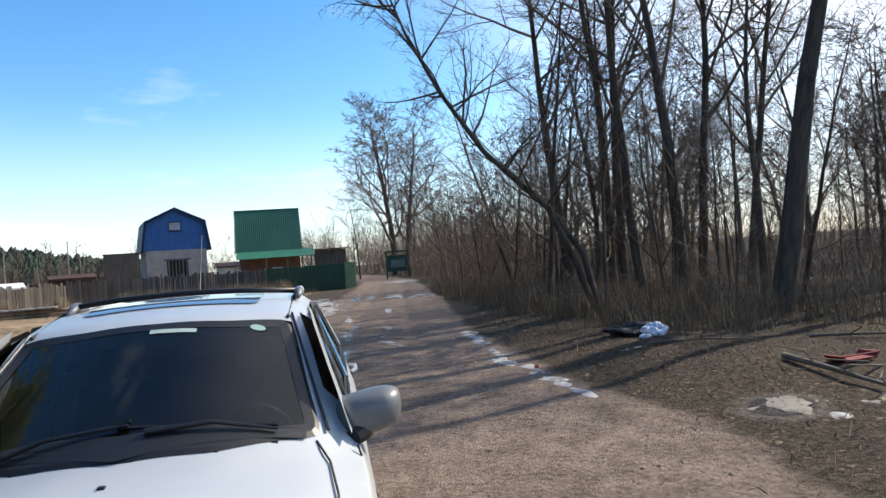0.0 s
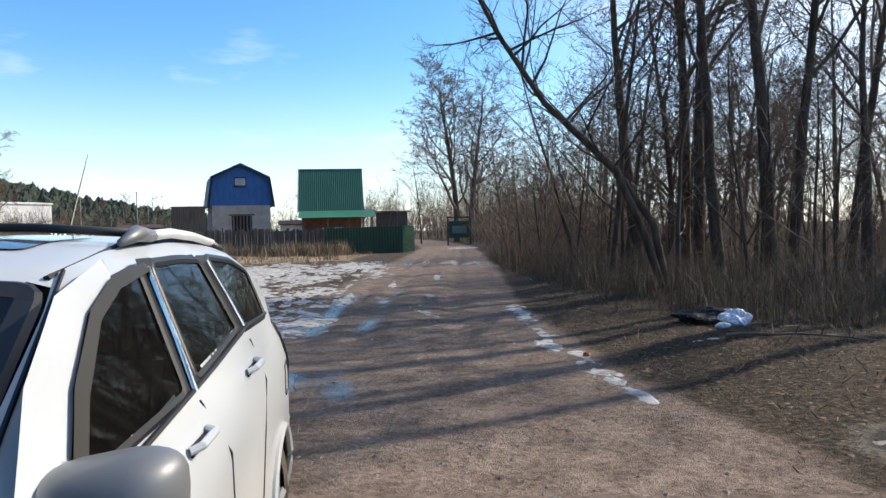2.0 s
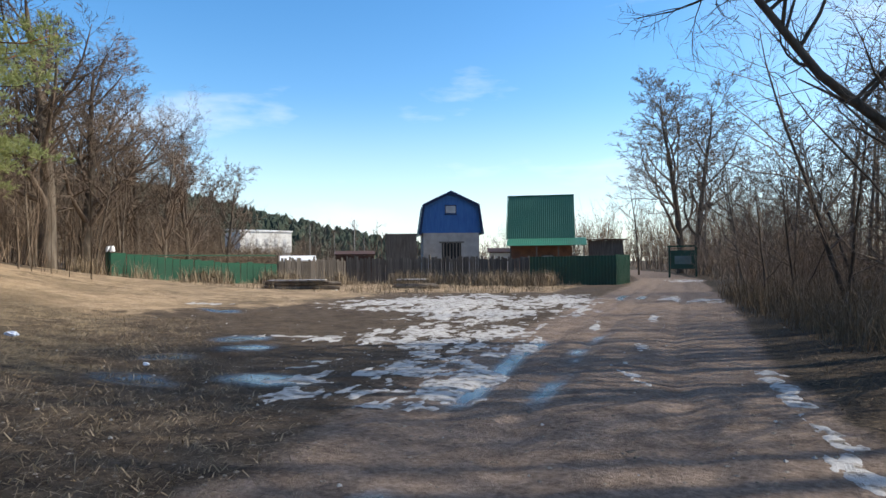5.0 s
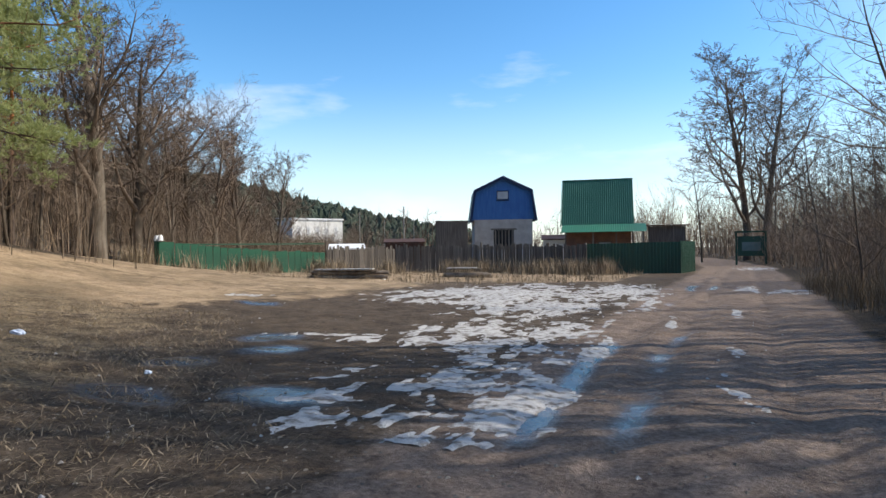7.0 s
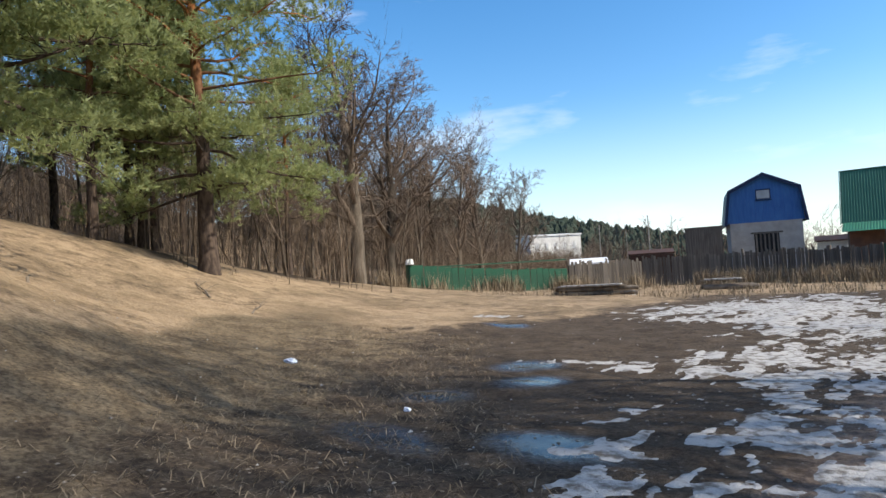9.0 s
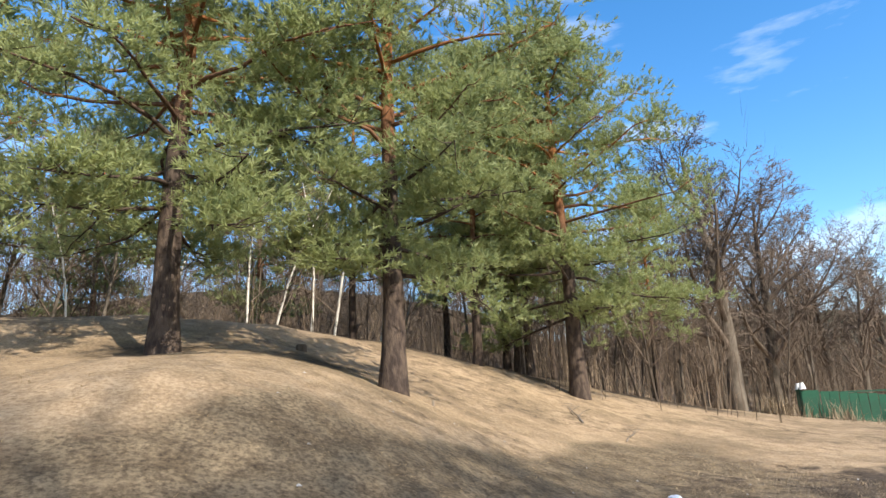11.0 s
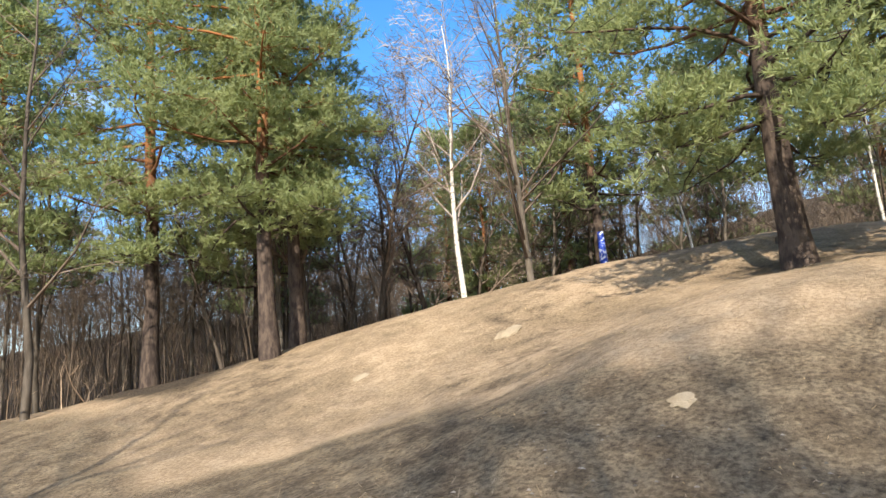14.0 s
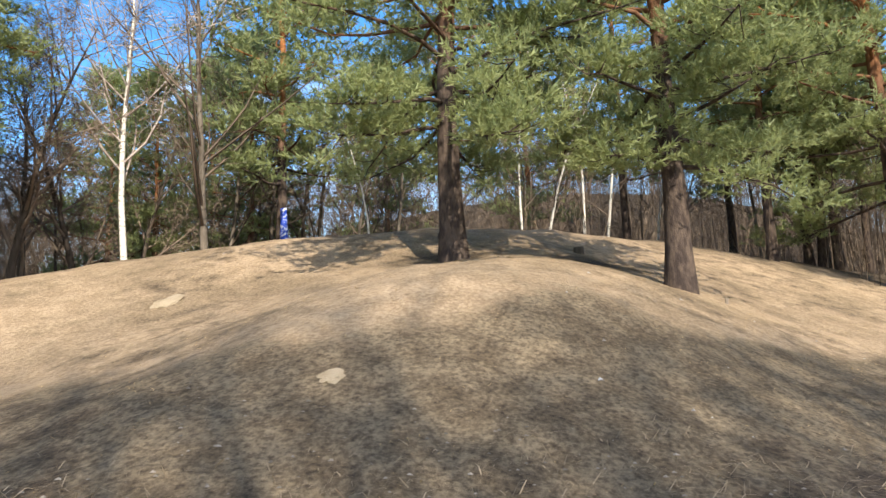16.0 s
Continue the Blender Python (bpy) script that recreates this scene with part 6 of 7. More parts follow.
def paint_material():
    """White car paint with road dust that thickens in streaks on the lower doors."""
    m = plain("white_car_paint", (0.47, 0.49, 0.51), 0.32, 0.0, 0.35)
    n, l = m.node_tree.nodes, m.node_tree.links
    b = n["Principled BSDF"]
    tc, nz, sep, mr, add, mix = n.new("ShaderNodeTexCoord"), n.new("ShaderNodeTexNoise"), n.new("ShaderNodeSeparateXYZ"), n.new("ShaderNodeMapRange"), n.new("ShaderNodeMath"), n.new("ShaderNodeMix")
    nz.inputs["Scale"].default_value, nz.inputs["Detail"].default_value = 7, 8
    mr.inputs["From Min"].default_value, mr.inputs["From Max"].default_value = 1.0, 0.3
    mr.inputs["To Min"].default_value, mr.inputs["To Max"].default_value = 0.0, 1.0
    add.operation = "MULTIPLY"
    mix.data_type = "RGBA"
    mix.inputs["A"].default_value, mix.inputs["B"].default_value = (0.47, 0.49, 0.51, 1), (0.42, 0.36, 0.27, 1)
    l.new(tc.outputs["Object"], nz.inputs["Vector"])
    l.new(tc.outputs["Object"], sep.inputs["Vector"])
    l.new(sep.outputs["Z"], mr.inputs["Value"])
    l.new(mr.outputs["Result"], add.inputs[0])
    l.new(nz.outputs["Fac"], add.inputs[1])
    l.new(add.outputs["Value"], mix.inputs["Factor"])
    l.new(mix.outputs["Result"], b.inputs["Base Color"])
    return m


def glass_material():
    """Lightly tinted, dusty car glass."""
    m = bpy.data.materials.new("car_glass")
    m.use_nodes = True
    n, l = m.node_tree.nodes, m.node_tree.links
    n.remove(n["Principled BSDF"])
    clear, gloss, mix, fr, dust, tc, nz, mr, mix2 = (n.new(k) for k in ("ShaderNodeBsdfTransparent", "ShaderNodeBsdfGlossy", "ShaderNodeMixShader", "ShaderNodeFresnel", "ShaderNodeBsdfDiffuse", "ShaderNodeTexCoord", "ShaderNodeTexNoise", "ShaderNodeMapRange", "ShaderNodeMixShader"))
    clear.inputs["Color"].default_value = (0.28, 0.31, 0.33, 1)
    gloss.inputs["Roughness"].default_value = 0.03
    fr.inputs["IOR"].default_value = 1.5
    dust.inputs["Color"].default_value = (0.40, 0.38, 0.34, 1)
    nz.inputs["Scale"].default_value, nz.inputs["Detail"].default_value = 5, 8
    mr.inputs["To Min"].default_value, mr.inputs["To Max"].default_value = 0.0, 0.022
    l.new(tc.outputs["Object"], nz.inputs["Vector"])
    l.new(nz.outputs["Fac"], mr.inputs["Value"])
    l.new(fr.outputs["Fac"], mix.inputs["Fac"])
    l.new(clear.outputs["BSDF"], mix.inputs[1])
    l.new(gloss.outputs["BSDF"], mix.inputs[2])
    l.new(mr.outputs["Result"], mix2.inputs["Fac"])
    l.new(mix.outputs["Shader"], mix2.inputs[1])
    l.new(dust.outputs["BSDF"], mix2.inputs[2])
    l.new(mix2.outputs["Shader"], n["Material Output"].inputs["Surface"])
    return m


M_PAINT, M_GLASS = paint_material(), glass_material()
M_TRIM = plain("black_trim", (0.012, 0.012, 0.014), 0.45)
M_RUBBER = material("tyre_rubber", (0.02, 0.02, 0.02), 0.9, second=(0.09, 0.075, 0.06), scale=4, bump=0.3)
M_RIM = plain("dusty_alloy", (0.42, 0.41, 0.39), 0.4, 0.7)
M_MIRROR = plain("grey_mirror_shell", (0.15, 0.155, 0.165), 0.45, 0.2, 0.2)
M_LAMP = plain("red_lens", (0.45, 0.015, 0.02), 0.15, 0.0, 0.6)
M_CLEARLAMP = plain("clear_lens", (0.6, 0.62, 0.65), 0.1, 0.2, 0.6)
M_RAIL = plain("silver_rail", (0.72, 0.72, 0.72), 0.3, 0.2)
M_SEAT = material("dark_seat_cloth", (0.022, 0.022, 0.024), 0.95, scale=8, bump=0.2)
M_CHROME = plain("chrome", (0.75, 0.75, 0.75), 0.1, 1.0)
M_STICKER = plain("pale_green_sticker", (0.28, 0.42, 0.36), 0.5)
M_PALE = plain("pale_strip", (0.36, 0.45, 0.42), 0.5)
M_VISOR = plain("smoked_visor", (0.012, 0.011, 0.01), 0.5)
M_SEAM = plain("panel_gap", (0.02, 0.02, 0.022), 0.8)
M_SUNROOF = plain("sunroof_glass", (0.10, 0.13, 0.18), 0.08, 0.0, 0.5)


def smoothed(xs, zs, at):
    return sum(np.interp(np.asarray(at) + d, xs, zs) for d in (-0.06, -0.03, 0, 0.03, 0.06)) / 5


def car_top(y):
    return smoothed([0, 0.05, 0.15, 0.6, 1.10, 1.90, 2.25, 2.8, 3.3, 3.60, 3.82, 3.96, 4.08, 4.2, 4.25], [0.55, 0.70, 0.82, 0.98, 1.09, 1.53, 1.59, 1.605, 1.58, 1.54, 1.455, 1.345, 1.225, 1.05, 0.74], y)


def car_belt_w(y):
    return smoothed([0, 0.12, 0.4, 1.2, 2.5, 3.3, 3.8, 4.1, 4.25], [0.58, 0.72, 0.77, 0.79, 0.80, 0.785, 0.75, 0.68, 0.60], y)


def car_belt_z(y):
    return smoothed([0, 0.3, 1.2, 1.7, 2.2, 2.85, 3.5, 3.95, 4.25], [0.60, 0.82, 1.04, 1.08, 1.13, 1.20, 1.19, 1.08, 0.80], y)


def top_at(x, y):
    s = np.clip((y - 1.9) / 0.6, 0, 1)
    bend = (1 - s) * 0.22 * (x / 0.75) ** 2 - np.clip((y - 2.9) / 0.6, 0, 1) * 0.10 * (x / 0.7) ** 2
    return car_top(y - bend) - 0.045 * (x / 0.7) ** 2


def lean_in(y):
    return (car_belt_w(y) - 0.63) / (1.56 - car_belt_z(y))


def side_at(y, z):
    """Half width of the body at a height."""
    w, b = car_belt_w(y), car_belt_z(y)
    t = np.clip((b - z) / 0.26, 0, 1)
    low = w + 0.075 * (1 - (1 - t) ** 2) - 0.07 * np.clip((0.5 - z) / 0.3, 0, 1) ** 2
    return np.where(z > b, w - (z - b) * lean_in(y), low)


def car_section(y):
    """Half outline from the middle of the top down to the sill."""
    b = float(car_belt_z(y))
    xr = float(car_belt_w(y)) - 0.02
    for _ in range(30):
        z = float(top_at(np.array(xr), np.array(y)))
        want = float(side_at(np.array(y), np.array(max(z, b))))
        xr = 0.5 * xr + 0.5 * min(want, float(car_belt_w(y)) - 0.01)
    zr = float(top_at(np.array(xr), np.array(y)))
    out = []
    for k in range(12):
        x = xr * k / 12
        drop = 0.035 * max(0, (k / 12 - 0.82) / 0.18) ** 2
        out.append((x, float(top_at(np.array(x), np.array(y))) - drop))
    hi = min(max(zr - 0.05, 0.3), zr)
    for k in range(10):
        z = hi + (max(b, 0.45) - hi) * k / 9 if hi > b else hi - 0.004 * k
        x = float(side_at(np.array(y), np.array(z)))
        if k == 0:
            x -= 0.012
        out.append((x, z))
    z_start = out[-1][1]
    for k in range(1, 12):
        z = z_start + (0.2 - z_start) * k / 11
        out.append((float(side_at(np.array(y), np.array(z))), z))
    return out


GLASS_SIDE = {
    "front_window": [(1.56, 1.115), (1.70, 1.28), (1.87, 1.41), (2.04, 1.472), (2.25, 1.50), (2.20, 1.145)],
    "rear_window": [(2.30, 1.16), (2.35, 1.508), (2.62, 1.51), (2.82, 1.50), (2.87, 1.225)],
    "quarter_window": [(2.99, 1.215), (2.93, 1.505), (3.28, 1.475), (3.50, 1.41), (3.52, 1.20)],
}


def inside(poly, y, z):
    hit = False
    for i in range(len(poly)):
        (a, b), (c, d) = poly[i - 1], poly[i]
        if (b > z) != (d > z) and y < (c - a) * (z - b) / (d - b) + a:
            hit = not hit
    return hit


def dense(poly, step=0.04, rounding=0.03):
    """The outline with rounded corners and many points."""
    out = []
    n = len(poly)
    for i in range(n):
        p, q, r = Vector(poly[i - 1]), Vector(poly[i]), Vector(poly[(i + 1) % n])
        a, c = q + (p - q).normalized() * rounding, q + (r - q).normalized() * rounding
        for t in (0, 0.33, 0.67, 1):
            out.append(a * (1 - t) ** 2 + q * 2 * t * (1 - t) + c * t * t)
    full = []
    for i in range(len(out)):
        a, c = out[i], out[(i + 1) % len(out)]
        k = max(1, int((c - a).length / step))
        full += [a.lerp(c, j / k) for j in range(k)]
    return full


def patch(outline, lift, put):
    """A curved sheet that fills an outline, laid on a surface by put(a, b, lift)."""
    bm = bmesh.new()
    vs = [bm.verts.new(put(p.x, p.y, lift)) for p in outline]
    mid = sum((p for p in outline), Vector((0, 0))) / len(outline)
    rings = [vs]
    for f in (0.75, 0.5, 0.25):
        rings.append([bm.verts.new(put(*(mid.lerp(p, f)), lift)) for p in outline])
    core = bm.verts.new(put(mid.x, mid.y, lift))
    n = len(vs)
    for a, c in zip(rings, rings[1:]):
        for i in range(n):
            bm.faces.new((a[i], a[(i + 1) % n], c[(i + 1) % n], c[i]))
    for i in range(n):
        bm.faces.new((rings[-1][i], rings[-1][(i + 1) % n], core))
    bmesh.ops.recalc_face_normals(bm, faces=bm.faces)
    return bm


def ribbon_patch(outline, lift, put):
    """A curved band: the first half of the outline bridged to the second half."""
    bm = bmesh.new()
    n = len(outline)
    half = n // 2
    a = [bm.verts.new(put(p.x, p.y, lift)) for p in outline[:half]]
    c = [bm.verts.new(put(p.x, p.y, lift + 0.004)) for p in reversed(outline[n - half:])]
    for i in range(half - 1):
        bm.faces.new((a[i], a[i + 1], c[i + 1], c[i]))
    return bm


def ring(outline, inner, outer, lift, put):
    bm = bmesh.new()
    mid = sum((p for p in outline), Vector((0, 0))) / len(outline)
    n = len(outline)
    rows = []
    for off, up in ((-inner, lift), (0.0, lift + 0.004), (outer, lift - 0.004)):
        row = []
        for i, p in enumerate(outline):
            t = (outline[(i + 1) % n] - outline[i - 1]).normalized()
            o = Vector((t.y, -t.x))
            if o.dot(p - mid) < 0:
                o = -o
            row.append(bm.verts.new(put(*(p + o * off), up)))
        rows.append(row)
    for a, c in zip(rows, rows[1:]):
        for i in range(n):
            bm.faces.new((a[i], a[(i + 1) % n], c[(i + 1) % n], c[i]))
    bmesh.ops.recalc_face_normals(bm, faces=bm.faces)
    return bm


def on_side(sign):
    return lambda y, z, lift: Vector((sign * (float(side_at(np.array(y), np.array(z))) + lift), y, z))


def on_top(x, y, lift):
    return Vector((x, y, float(top_at(np.array(x), np.array(y))) + lift))


def build_car():
    car = thing("parked_car", "white five-door hatchback parked beside the muddy track, dusty below", "car", pose(-0.908, 1.025, 0.0, 0, 0, 10.8))
    ys = list(np.arange(0.0, 4.2501, 0.035))
    half = [car_section(y) for y in ys]
    m = len(half[0])
    bm = bmesh.new()
    rows = []
    for y, sec in zip(ys, half):
        left = [bm.verts.new((-x, y, z)) for x, z in reversed(sec[1:])]
        right = [bm.verts.new((x, y, z)) for x, z in sec]
        rows.append(left + right)
    wheels = (0.80, 3.36)
    screen = [(-0.66, 1.345), (-0.3, 1.20), (0, 1.165), (0.3, 1.20), (0.66, 1.345), (0.545, 1.95), (0.3, 1.885), (0, 1.865), (-0.3, 1.885), (-0.545, 1.95)]
    back = [(-0.52, 3.60), (0, 3.68), (0.52, 3.60), (0.56, 3.76), (0, 3.88), (-0.56, 3.76)]
    for a, c in zip(rows, rows[1:]):
        for i in range(len(a) - 1):
            p = (a[i].co + a[i + 1].co + c[i].co + c[i + 1].co) / 4
            if any((p.y - w) ** 2 + (p.z - 0.32) ** 2 < 0.365 ** 2 for w in wheels) and p.z < 0.8:
                continue
            if abs(p.x) > 0.45 and any(inside(g, p.y, p.z) for g in GLASS_SIDE.values()) and abs(abs(p.x) - float(side_at(np.array(p.y), np.array(p.z)))) < 0.04:
                continue
            if p.z > 1.08 and abs(p.z - float(top_at(np.array(p.x), np.array(p.y)))) < 0.03 and (inside(screen, p.x, p.y) or inside(back, p.x, p.y)):
                continue
            bm.faces.new((a[i], a[i + 1], c[i + 1], c[i]))
    bm.faces.new(rows[0])
    bm.faces.new(list(reversed(rows[-1])))
    for v in [v for v in bm.verts if not v.link_faces]:
        bm.verts.remove(v)
    bmesh.ops.recalc_face_normals(bm, faces=bm.faces)
    body = part("body", bm, M_PAINT, car, "white dusty paint", smooth=True)
    part("floor_pan", box(-0.74, 0.74, 0.15, 4.1, 0.2, 0.26), M_TRIM, car)
    # glass and its black surrounds
    sd = dense([Vector(p) for p in screen], 0.05, 0.05)
    wind = part("windscreen", patch(sd, 0.004, on_top), M_GLASS, car, "tinted windscreen", smooth=True)
    part("windscreen_trim", ring(sd, 0.04, 0.016, 0.006, on_top), M_TRIM, wind)
    bd = dense([Vector(p) for p in back], 0.05, 0.04)
    hatch = part("hatch_window", patch(bd, 0.004, on_top), M_GLASS, car, smooth=True)
    part("hatch_trim", ring(bd, 0.03, 0.03, 0.008, on_top), M_TRIM, hatch)
    for s in (-1, 1):
        for name, poly in GLASS_SIDE.items():
            od = dense([Vector(p) for p in poly], 0.04, 0.035)
            g = part(name, patch(od, 0.0, on_side(s)), M_GLASS, car, smooth=True)
            part("window_trim", ring(od, 0.014, 0.014, 0.005, on_side(s)), M_TRIM, g)
        # chrome-edged strip at the front door's pillar and black rain visor over the front door
        part("pillar_strip", rod([on_side(s)(2.285, 1.50, 0.016), on_side(s)(2.262, 1.3, 0.016), on_side(s)(2.235, 1.14, 0.014)], 0.008), M_CHROME, car)
        part("pillar_strip", rod([on_side(s)(2.87, 1.49, 0.016), on_side(s)(2.91, 1.35, 0.016), on_side(s)(2.93, 1.23, 0.016)], 0.007), M_CHROME, car)
        vis = dense([Vector(p) for p in ((1.53, 1.11), (1.68, 1.295), (1.86, 1.427), (2.03, 1.489), (2.27, 1.515), (2.27, 1.488), (2.04, 1.458), (1.88, 1.40), (1.71, 1.265), (1.57, 1.10))], 0.05, 0.012)
        for pil in (((2.19, 1.13), (2.25, 1.525), (2.37, 1.525), (2.32, 1.15)), ((2.85, 1.21), (2.80, 1.515), (2.96, 1.51), (3.02, 1.225))):
            part("pillar_cover", patch(dense([Vector(p) for p in pil], 0.05, 0.008), 0.006, on_side(s)), M_TRIM, car)
        skin = dense([Vector(p) for p in ((1.35, 1.075), (1.555, 1.322), (1.77, 1.467), (2.05, 1.532), (2.05, 1.478), (1.865, 1.415), (1.695, 1.285), (1.55, 1.105))], 0.04, 0.002)
        part("pillar_skin", ribbon_patch(skin, 0.002, on_side(s)), M_PAINT, car, smooth=True)
        part("rain_visor", ribbon_patch(vis, 0.02, on_side(s)), M_VISOR, car, "smoked rain visor")
        # belt moulding
        part("belt_moulding", rod([on_side(s)(y, float(car_belt_z(y)) + 0.012 + (0.012 if y > 3 else 0), 0.012) for y in np.linspace(1.42, 3.48, 14)], 0.008), M_TRIM, car)
        # door gaps
        for pts in (((1.36, 1.03), (1.30, 0.85), (1.32, 0.5), (1.42, 0.32)), ((2.26, 1.11), (2.36, 0.92), (2.38, 0.6), (2.34, 0.32)), ((2.98, 1.17), (3.0, 1.0), (2.93, 0.82), (2.84, 0.6), (2.78, 0.34)), ((1.42, 0.32), (2.1, 0.30), (2.78, 0.34))):
            part("door_gap", rod([on_side(s)(y, z, 0.0) for y, z in pts], 0.0045, 5), M_SEAM, car)
        for y, z in ((2.12, 1.03), (2.80, 1.09)):
            h = part("door_handle", rod([on_side(s)(y - 0.07, z, 0.006), on_side(s)(y - 0.05, z + 0.008, 0.035), on_side(s)(y + 0.06, z + 0.014, 0.038), on_side(s)(y + 0.09, z + 0.014, 0.006)], 0.012, 8), M_PAINT, car)
            part("handle_cup", rod([on_side(s)(y - 0.06, z - 0.008, 0.0), on_side(s)(y + 0.07, z - 0.004, 0.0)], 0.014, 6), M_SEAM, h)
        # lamps
        tl = dense([Vector(p) for p in ((3.80, 1.12), (3.96, 1.11), (4.12, 0.92), (4.18, 0.74), (4.03, 0.73), (3.88, 0.92))], 0.03, 0.02)
        lamp = part("tail_lamp", patch(tl, 0.012, on_side(s)), M_LAMP, car, "red tail lamp", smooth=True)
        part("lamp_rim", ring(tl, 0.004, 0.005, 0.011, on_side(s)), M_TRIM, lamp)
        hl = dense([Vector(p) for p in ((0.10, 0.72), (0.38, 0.80), (0.46, 0.76), (0.22, 0.62), (0.10, 0.60))], 0.03, 0.02)
        part("headlamp", patch(hl, 0.01, on_side(s)), M_CLEARLAMP, car, "clear headlamp", smooth=True)
        # wheel arches and wheels
        for w in wheels:
            arc = [(w + 0.372 * math.cos(a), 0.32 + 0.372 * math.sin(a)) for a in np.linspace(-0.25, math.pi + 0.25, 22)]
            part("arch_lip", rod([on_side(s)(y, z, 0.004) for y, z in arc], 0.018, 6), M_PAINT, car)
            part("arch_liner", cyl((s * 0.50, w, 0.32), (s * 0.53, w, 0.32), 0.39, 0.39, 20), M_SEAM, car)
            wheel = part("wheel", cyl((s * 0.66, w, 0.32), (s * 0.80, w, 0.32), 0.21, 0.20, 20), M_RIM, car, "dusty alloy wheel")
            bmw = bmesh.new()
            prof = ((0.64, 0.21), (0.635, 0.28), (0.66, 0.315), (0.72, 0.325), (0.80, 0.315), (0.83, 0.28), (0.825, 0.21))
            grid = [[bmw.verts.new((s * x, w + r * math.cos(a), 0.32 + r * math.sin(a))) for x, r in prof] for a in np.linspace(0, 2 * math.pi, 29)[:-1]]
            for i in range(28):
                for k in range(len(prof) - 1):
                    bmw.faces.new((grid[i][k], grid[i][k + 1], grid[(i + 1) % 28][k + 1], grid[(i + 1) % 28][k]))
            part("tyre", bmw, M_RUBBER, wheel, "muddy black tyre", smooth=True)
            for k in range(5):
                a = k * 1.2566
                part("spoke", rod([(s * 0.815, w, 0.32), (s * 0.81, w + 0.2 * math.cos(a), 0.32 + 0.2 * math.sin(a))], 0.025, 5), M_RIM, wheel)
        # door mirrors
        bmm = bmesh.new()
        bmesh.ops.create_uvsphere(bmm, u_segments=24, v_segments=14, radius=1.0)
        for v in bmm.verts:
            c = v.co
            sq = lambda t: math.copysign(abs(t) ** 0.62, t)
            v.co = Vector((s * 0.865 + sq(c.x) * 0.135, 1.54 + (c.y * 0.11 if c.y < 0 else c.y * 0.03), 1.115 + sq(c.z) * 0.09 * (1 - 0.12 * s * c.x) + s * sq(c.x) * 0.025))
        mir = part("door_mirror", bmm, M_MIRROR, car, "grey mirror shell", smooth=True)
        part("mirror_glass", box(s * 0.865 - 0.11, s * 0.865 + 0.11, 1.571, 1.578, 1.05, 1.18, 0.003), M_CHROME, mir)
        part("mirror_foot", rod([on_side(s)(1.42, 1.04, -0.01), on_side(s)(1.47, 1.05, 0.03), (s * 0.86, 1.53, 1.06)], [0.035, 0.04, 0.04], 8), M_TRIM, mir)
        # roof rails
        near = 1.0 if s > 0 else 0.88
        line = [(0.585, 2.50, 1.588), (0.588, 2.75, 1.598), (0.585, 3.02, 1.584), (0.57, 3.36, 1.553)]
        part("roof_rail", rod([Vector((s * x * near, y, z)) for x, y, z in line], [0.018, 0.018, 0.018, 0.017], 8), M_RAIL, car, "silver roof rail", smooth=True)
        part("rail_foot", rod([Vector((s * 0.57 * near, 3.33, 1.545)), Vector((s * 0.56 * near, 3.47, 1.515)), Vector((s * 0.56 * near, 3.62, 1.455))], [0.022, 0.036, 0.016], 8), M_TRIM, car, smooth=True)
        part("rail_foot", rod([Vector((s * 0.585 * near, 2.32, 1.57)), Vector((s * 0.588 * near, 2.44, 1.598)), Vector((s * 0.587 * near, 2.57, 1.59))], [0.012, 0.027, 0.021], 8), M_MIRROR, car, smooth=True)
        part("roof_channel", rod([on_top(s * x, y, 0.004) for x, y in ((0.545, 1.98), (0.56, 2.4), (0.56, 3.0), (0.54, 3.5))], 0.009, 5), M_SEAM, car)
        # bonnet edge
        part("bonnet_gap", rod([on_top(s * x, y, 0.001) for x, y in ((0.655, 1.31), (0.70, 1.2), (0.72, 1.0), (0.70, 0.6), (0.66, 0.3))], 0.0045, 5), M_SEAM, car)
        part("pillar_seal", rod([on_top(s * x, y, 0.008) for x, y in ((0.70, 1.37), (0.65, 1.6), (0.60, 1.85), (0.565, 2.02))], 0.006, 6), M_TRIM, car)
    part("cowl", patch(dense([Vector(p) for p in ((-0.62, 1.30), (0, 1.15), (0.62, 1.30), (0.62, 1.345), (0, 1.20), (-0.62, 1.345))], 0.05, 0.01), 0.010, on_top), M_TRIM, car)
    part("crossbar", rod([(-0.52, 2.43, 1.60), (-0.3, 2.43, 1.622), (0, 2.43, 1.632), (0.3, 2.43, 1.622), (0.587, 2.43, 1.60)], 0.014, 8), M_TRIM, car, "black roof crossbar", smooth=True)
    part("spoiler", rod([(-0.42, 3.60, 1.535), (-0.3, 3.64, 1.55), (0, 3.66, 1.56), (0.3, 3.64, 1.55), (0.42, 3.60, 1.535)], 0.026, 8), M_TRIM, car, "black roof spoiler", smooth=True)
    part("sunroof", patch(dense([Vector(p) for p in ((-0.40, 2.16), (0.40, 2.16), (0.40, 2.62), (-0.40, 2.62))], 0.06, 0.05), 0.006, on_top), M_SUNROOF, car, "closed glass sunroof", smooth=True)
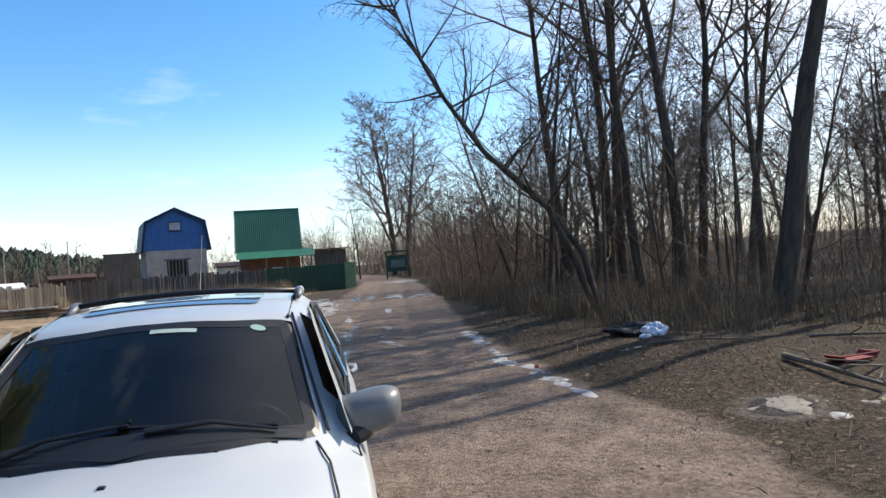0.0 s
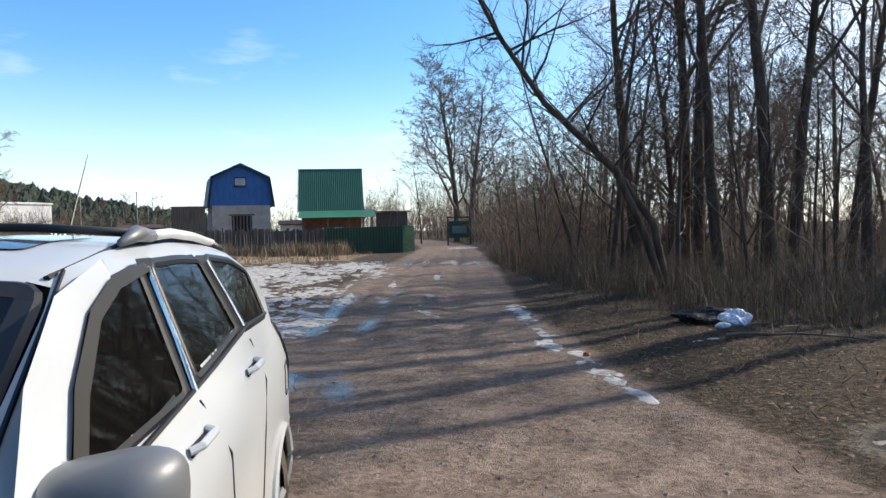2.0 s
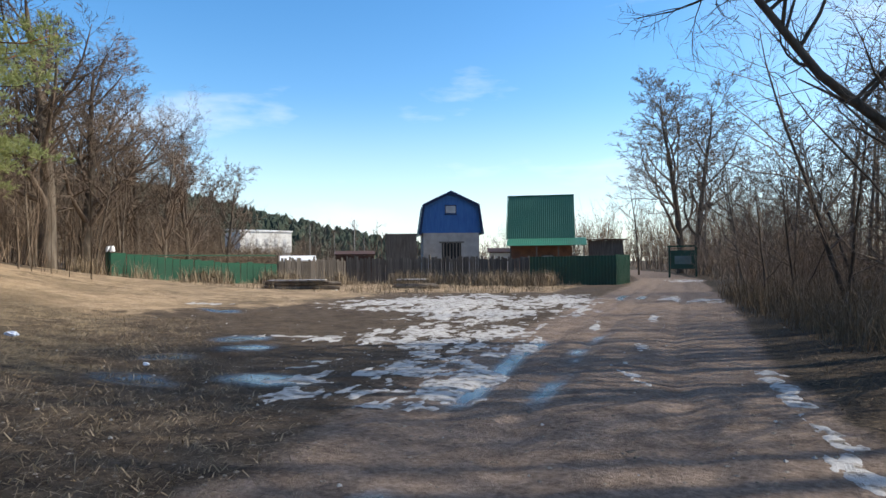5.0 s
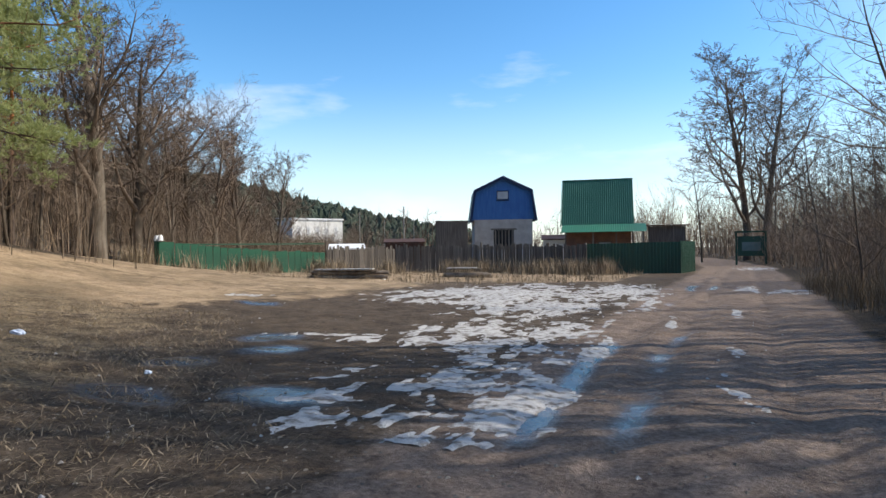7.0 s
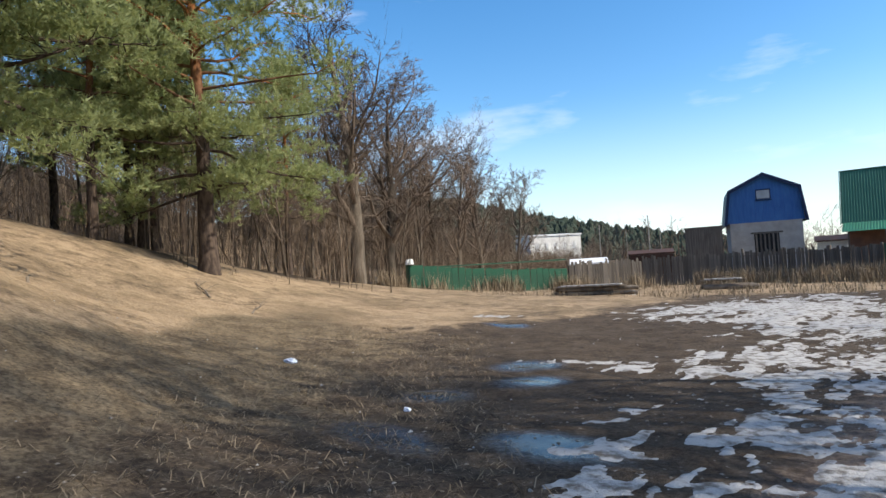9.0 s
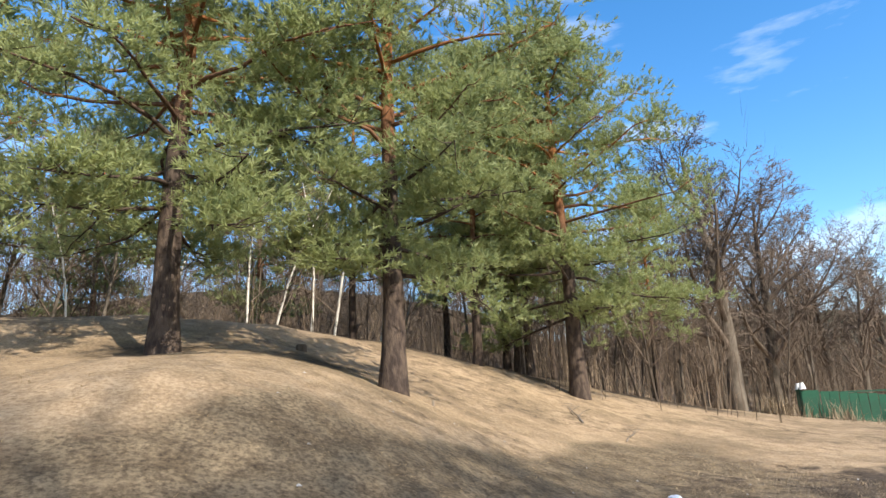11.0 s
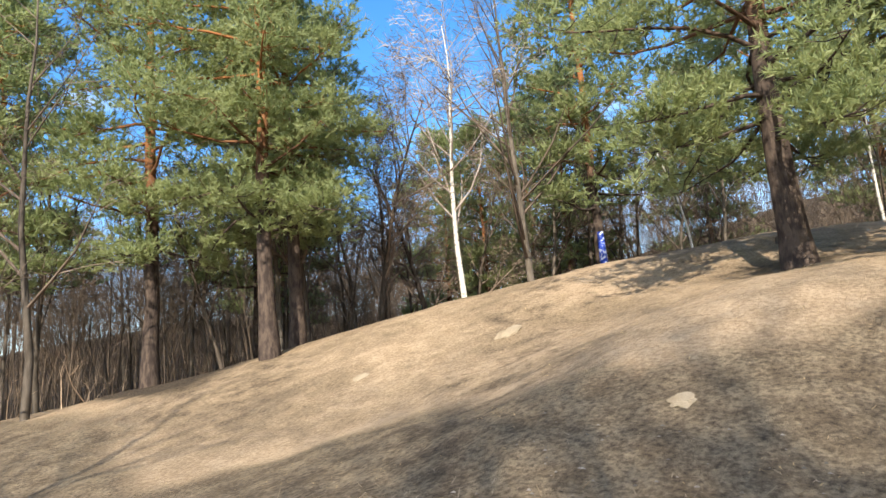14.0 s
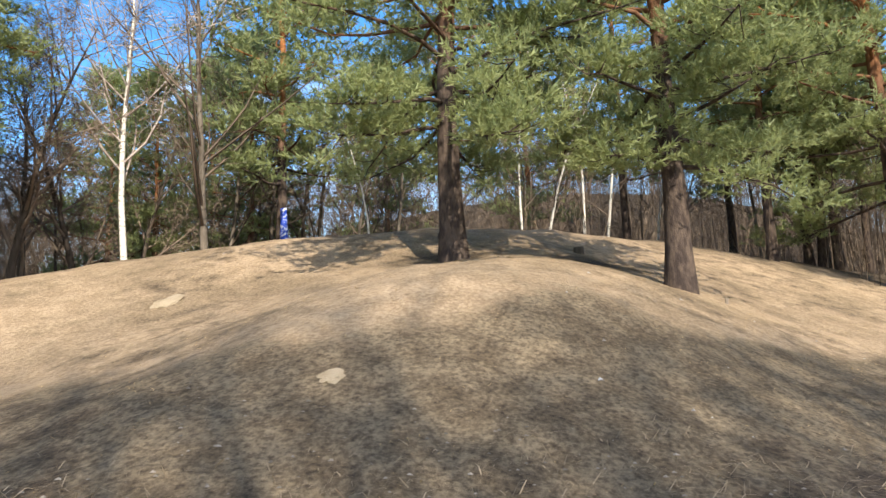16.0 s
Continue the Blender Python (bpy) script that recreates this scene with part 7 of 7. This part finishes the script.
    for x0, x1, y0 in ((0.08, 0.52, 1.23), (-0.50, 0.02, 1.215)):
        w = part("wiper", rod([on_top(x0, y0 + 0.02, 0.022), on_top((x0 + x1) / 2, y0 + 0.05, 0.034), on_top(x1, y0 + 0.07, 0.024)], [0.012, 0.008, 0.006], 6), M_TRIM, car)
        part("wiper_blade", rod([on_top(x0 - 0.1, y0 + 0.06, 0.016), on_top(x1, y0 + 0.10, 0.016)], 0.007, 5), M_TRIM, w)
    part("washer_jet", box(-0.012, 0.012, 1.035, 1.055, 1.065, 1.085, 0.004), M_TRIM, car)
    part("aerial", rod([(-0.1, 3.45, 1.57), (-0.1, 3.7, 2.0)], [0.006, 0.002], 5), M_TRIM, car)
    part("rear_bumper", rod([(-0.70, 4.08, 0.52), (-0.5, 4.24, 0.52), (0, 4.28, 0.52), (0.5, 4.24, 0.52), (0.70, 4.08, 0.52)], 0.11, 10), M_PAINT, car, smooth=True)
    part("front_bumper", rod([(-0.72, 0.14, 0.48), (-0.5, 0.0, 0.48), (0, -0.05, 0.48), (0.5, 0.0, 0.48), (0.72, 0.14, 0.48)], 0.12, 10), M_PAINT, car, smooth=True)
    part("fuel_flap", ring(dense([Vector(p) for p in ((3.60, 0.93), (3.75, 0.94), (3.75, 0.79), (3.60, 0.78))], 0.03, 0.02), 0.003, 0.003, 0.001, on_side(1)), M_SEAM, car)
    # stickers on the windscreen
    on = lambda a, c, l: on_top(a, c, l)
    part("sticker", patch([Vector((0.42 + 0.034 * math.cos(t), 1.865 + 0.02 * math.sin(t))) for t in np.linspace(0, 6.283, 17)[:-1]], 0.009, on), M_STICKER, wind, "pale green oval sticker")
    part("sticker", patch(dense([Vector(p) for p in ((-0.02, 1.80), (0.17, 1.80), (0.17, 1.825), (-0.02, 1.825))], 0.04, 0.004), 0.009, on), M_PALE, wind, "pale strip sticker")
    # cabin
    part("dashboard", prism([(1.18, 0.75), (1.72, 0.72), (1.72, 0.98), (1.5, 1.045), (1.22, 1.03)], -0.68, 0.68), M_SEAT, car, m=Matrix(((0, 1, 0, 0), (1, 0, 0, 0), (0, 0, 1, 0), (0, 0, 0, 1))))
    for x in (-0.35, 0.35):
        seat = part("front_seat", box(x - 0.24, x + 0.24, 1.95, 2.45, 0.42, 0.62, 0.05), M_SEAT, car)
        part("backrest", prism([(2.38, 0.55), (2.52, 0.55), (2.66, 1.16), (2.56, 1.18)], x - 0.23, x + 0.23), M_SEAT, seat, m=Matrix(((0, 1, 0, 0), (1, 0, 0, 0), (0, 0, 1, 0), (0, 0, 0, 1))))
        part("headrest", box(x - 0.13, x + 0.13, 2.58, 2.68, 1.19, 1.36, 0.03), M_SEAT, seat)
    rear = part("rear_seat", box(-0.62, 0.62, 2.85, 3.25, 0.45, 0.66, 0.05), M_SEAT, car)
    part("backrest", prism([(3.18, 0.6), (3.32, 0.6), (3.42, 1.18), (3.32, 1.2)], -0.62, 0.62), M_SEAT, rear, m=Matrix(((0, 1, 0, 0), (1, 0, 0, 0), (0, 0, 1, 0), (0, 0, 0, 1))))
    wheel_pts = [(0.35 + 0.19 * math.cos(a), 1.86 - 0.09 * math.sin(a), 0.98 + 0.165 * math.sin(a)) for a in np.linspace(0, 2 * math.pi, 25)]
    st = part("steering_wheel", rod(wheel_pts, 0.016, 7), M_TRIM, car)
    part("hub", rod([(0.17, 1.86, 0.98), (0.35, 1.84, 0.97), (0.53, 1.86, 0.98)], [0.015, 0.05, 0.015], 7), M_TRIM, st)
    part("headliner", patch(dense([Vector(p) for p in ((-0.5, 1.98), (0.5, 1.98), (0.5, 3.55), (-0.5, 3.55))], 0.1, 0.05), -0.03, on_top), M_SEAT, car)
    mirror = part("rear_view_mirror", box(-0.11, 0.11, 1.83, 1.86, 1.36, 1.42, 0.01), M_TRIM, car)
    return car


build_car()
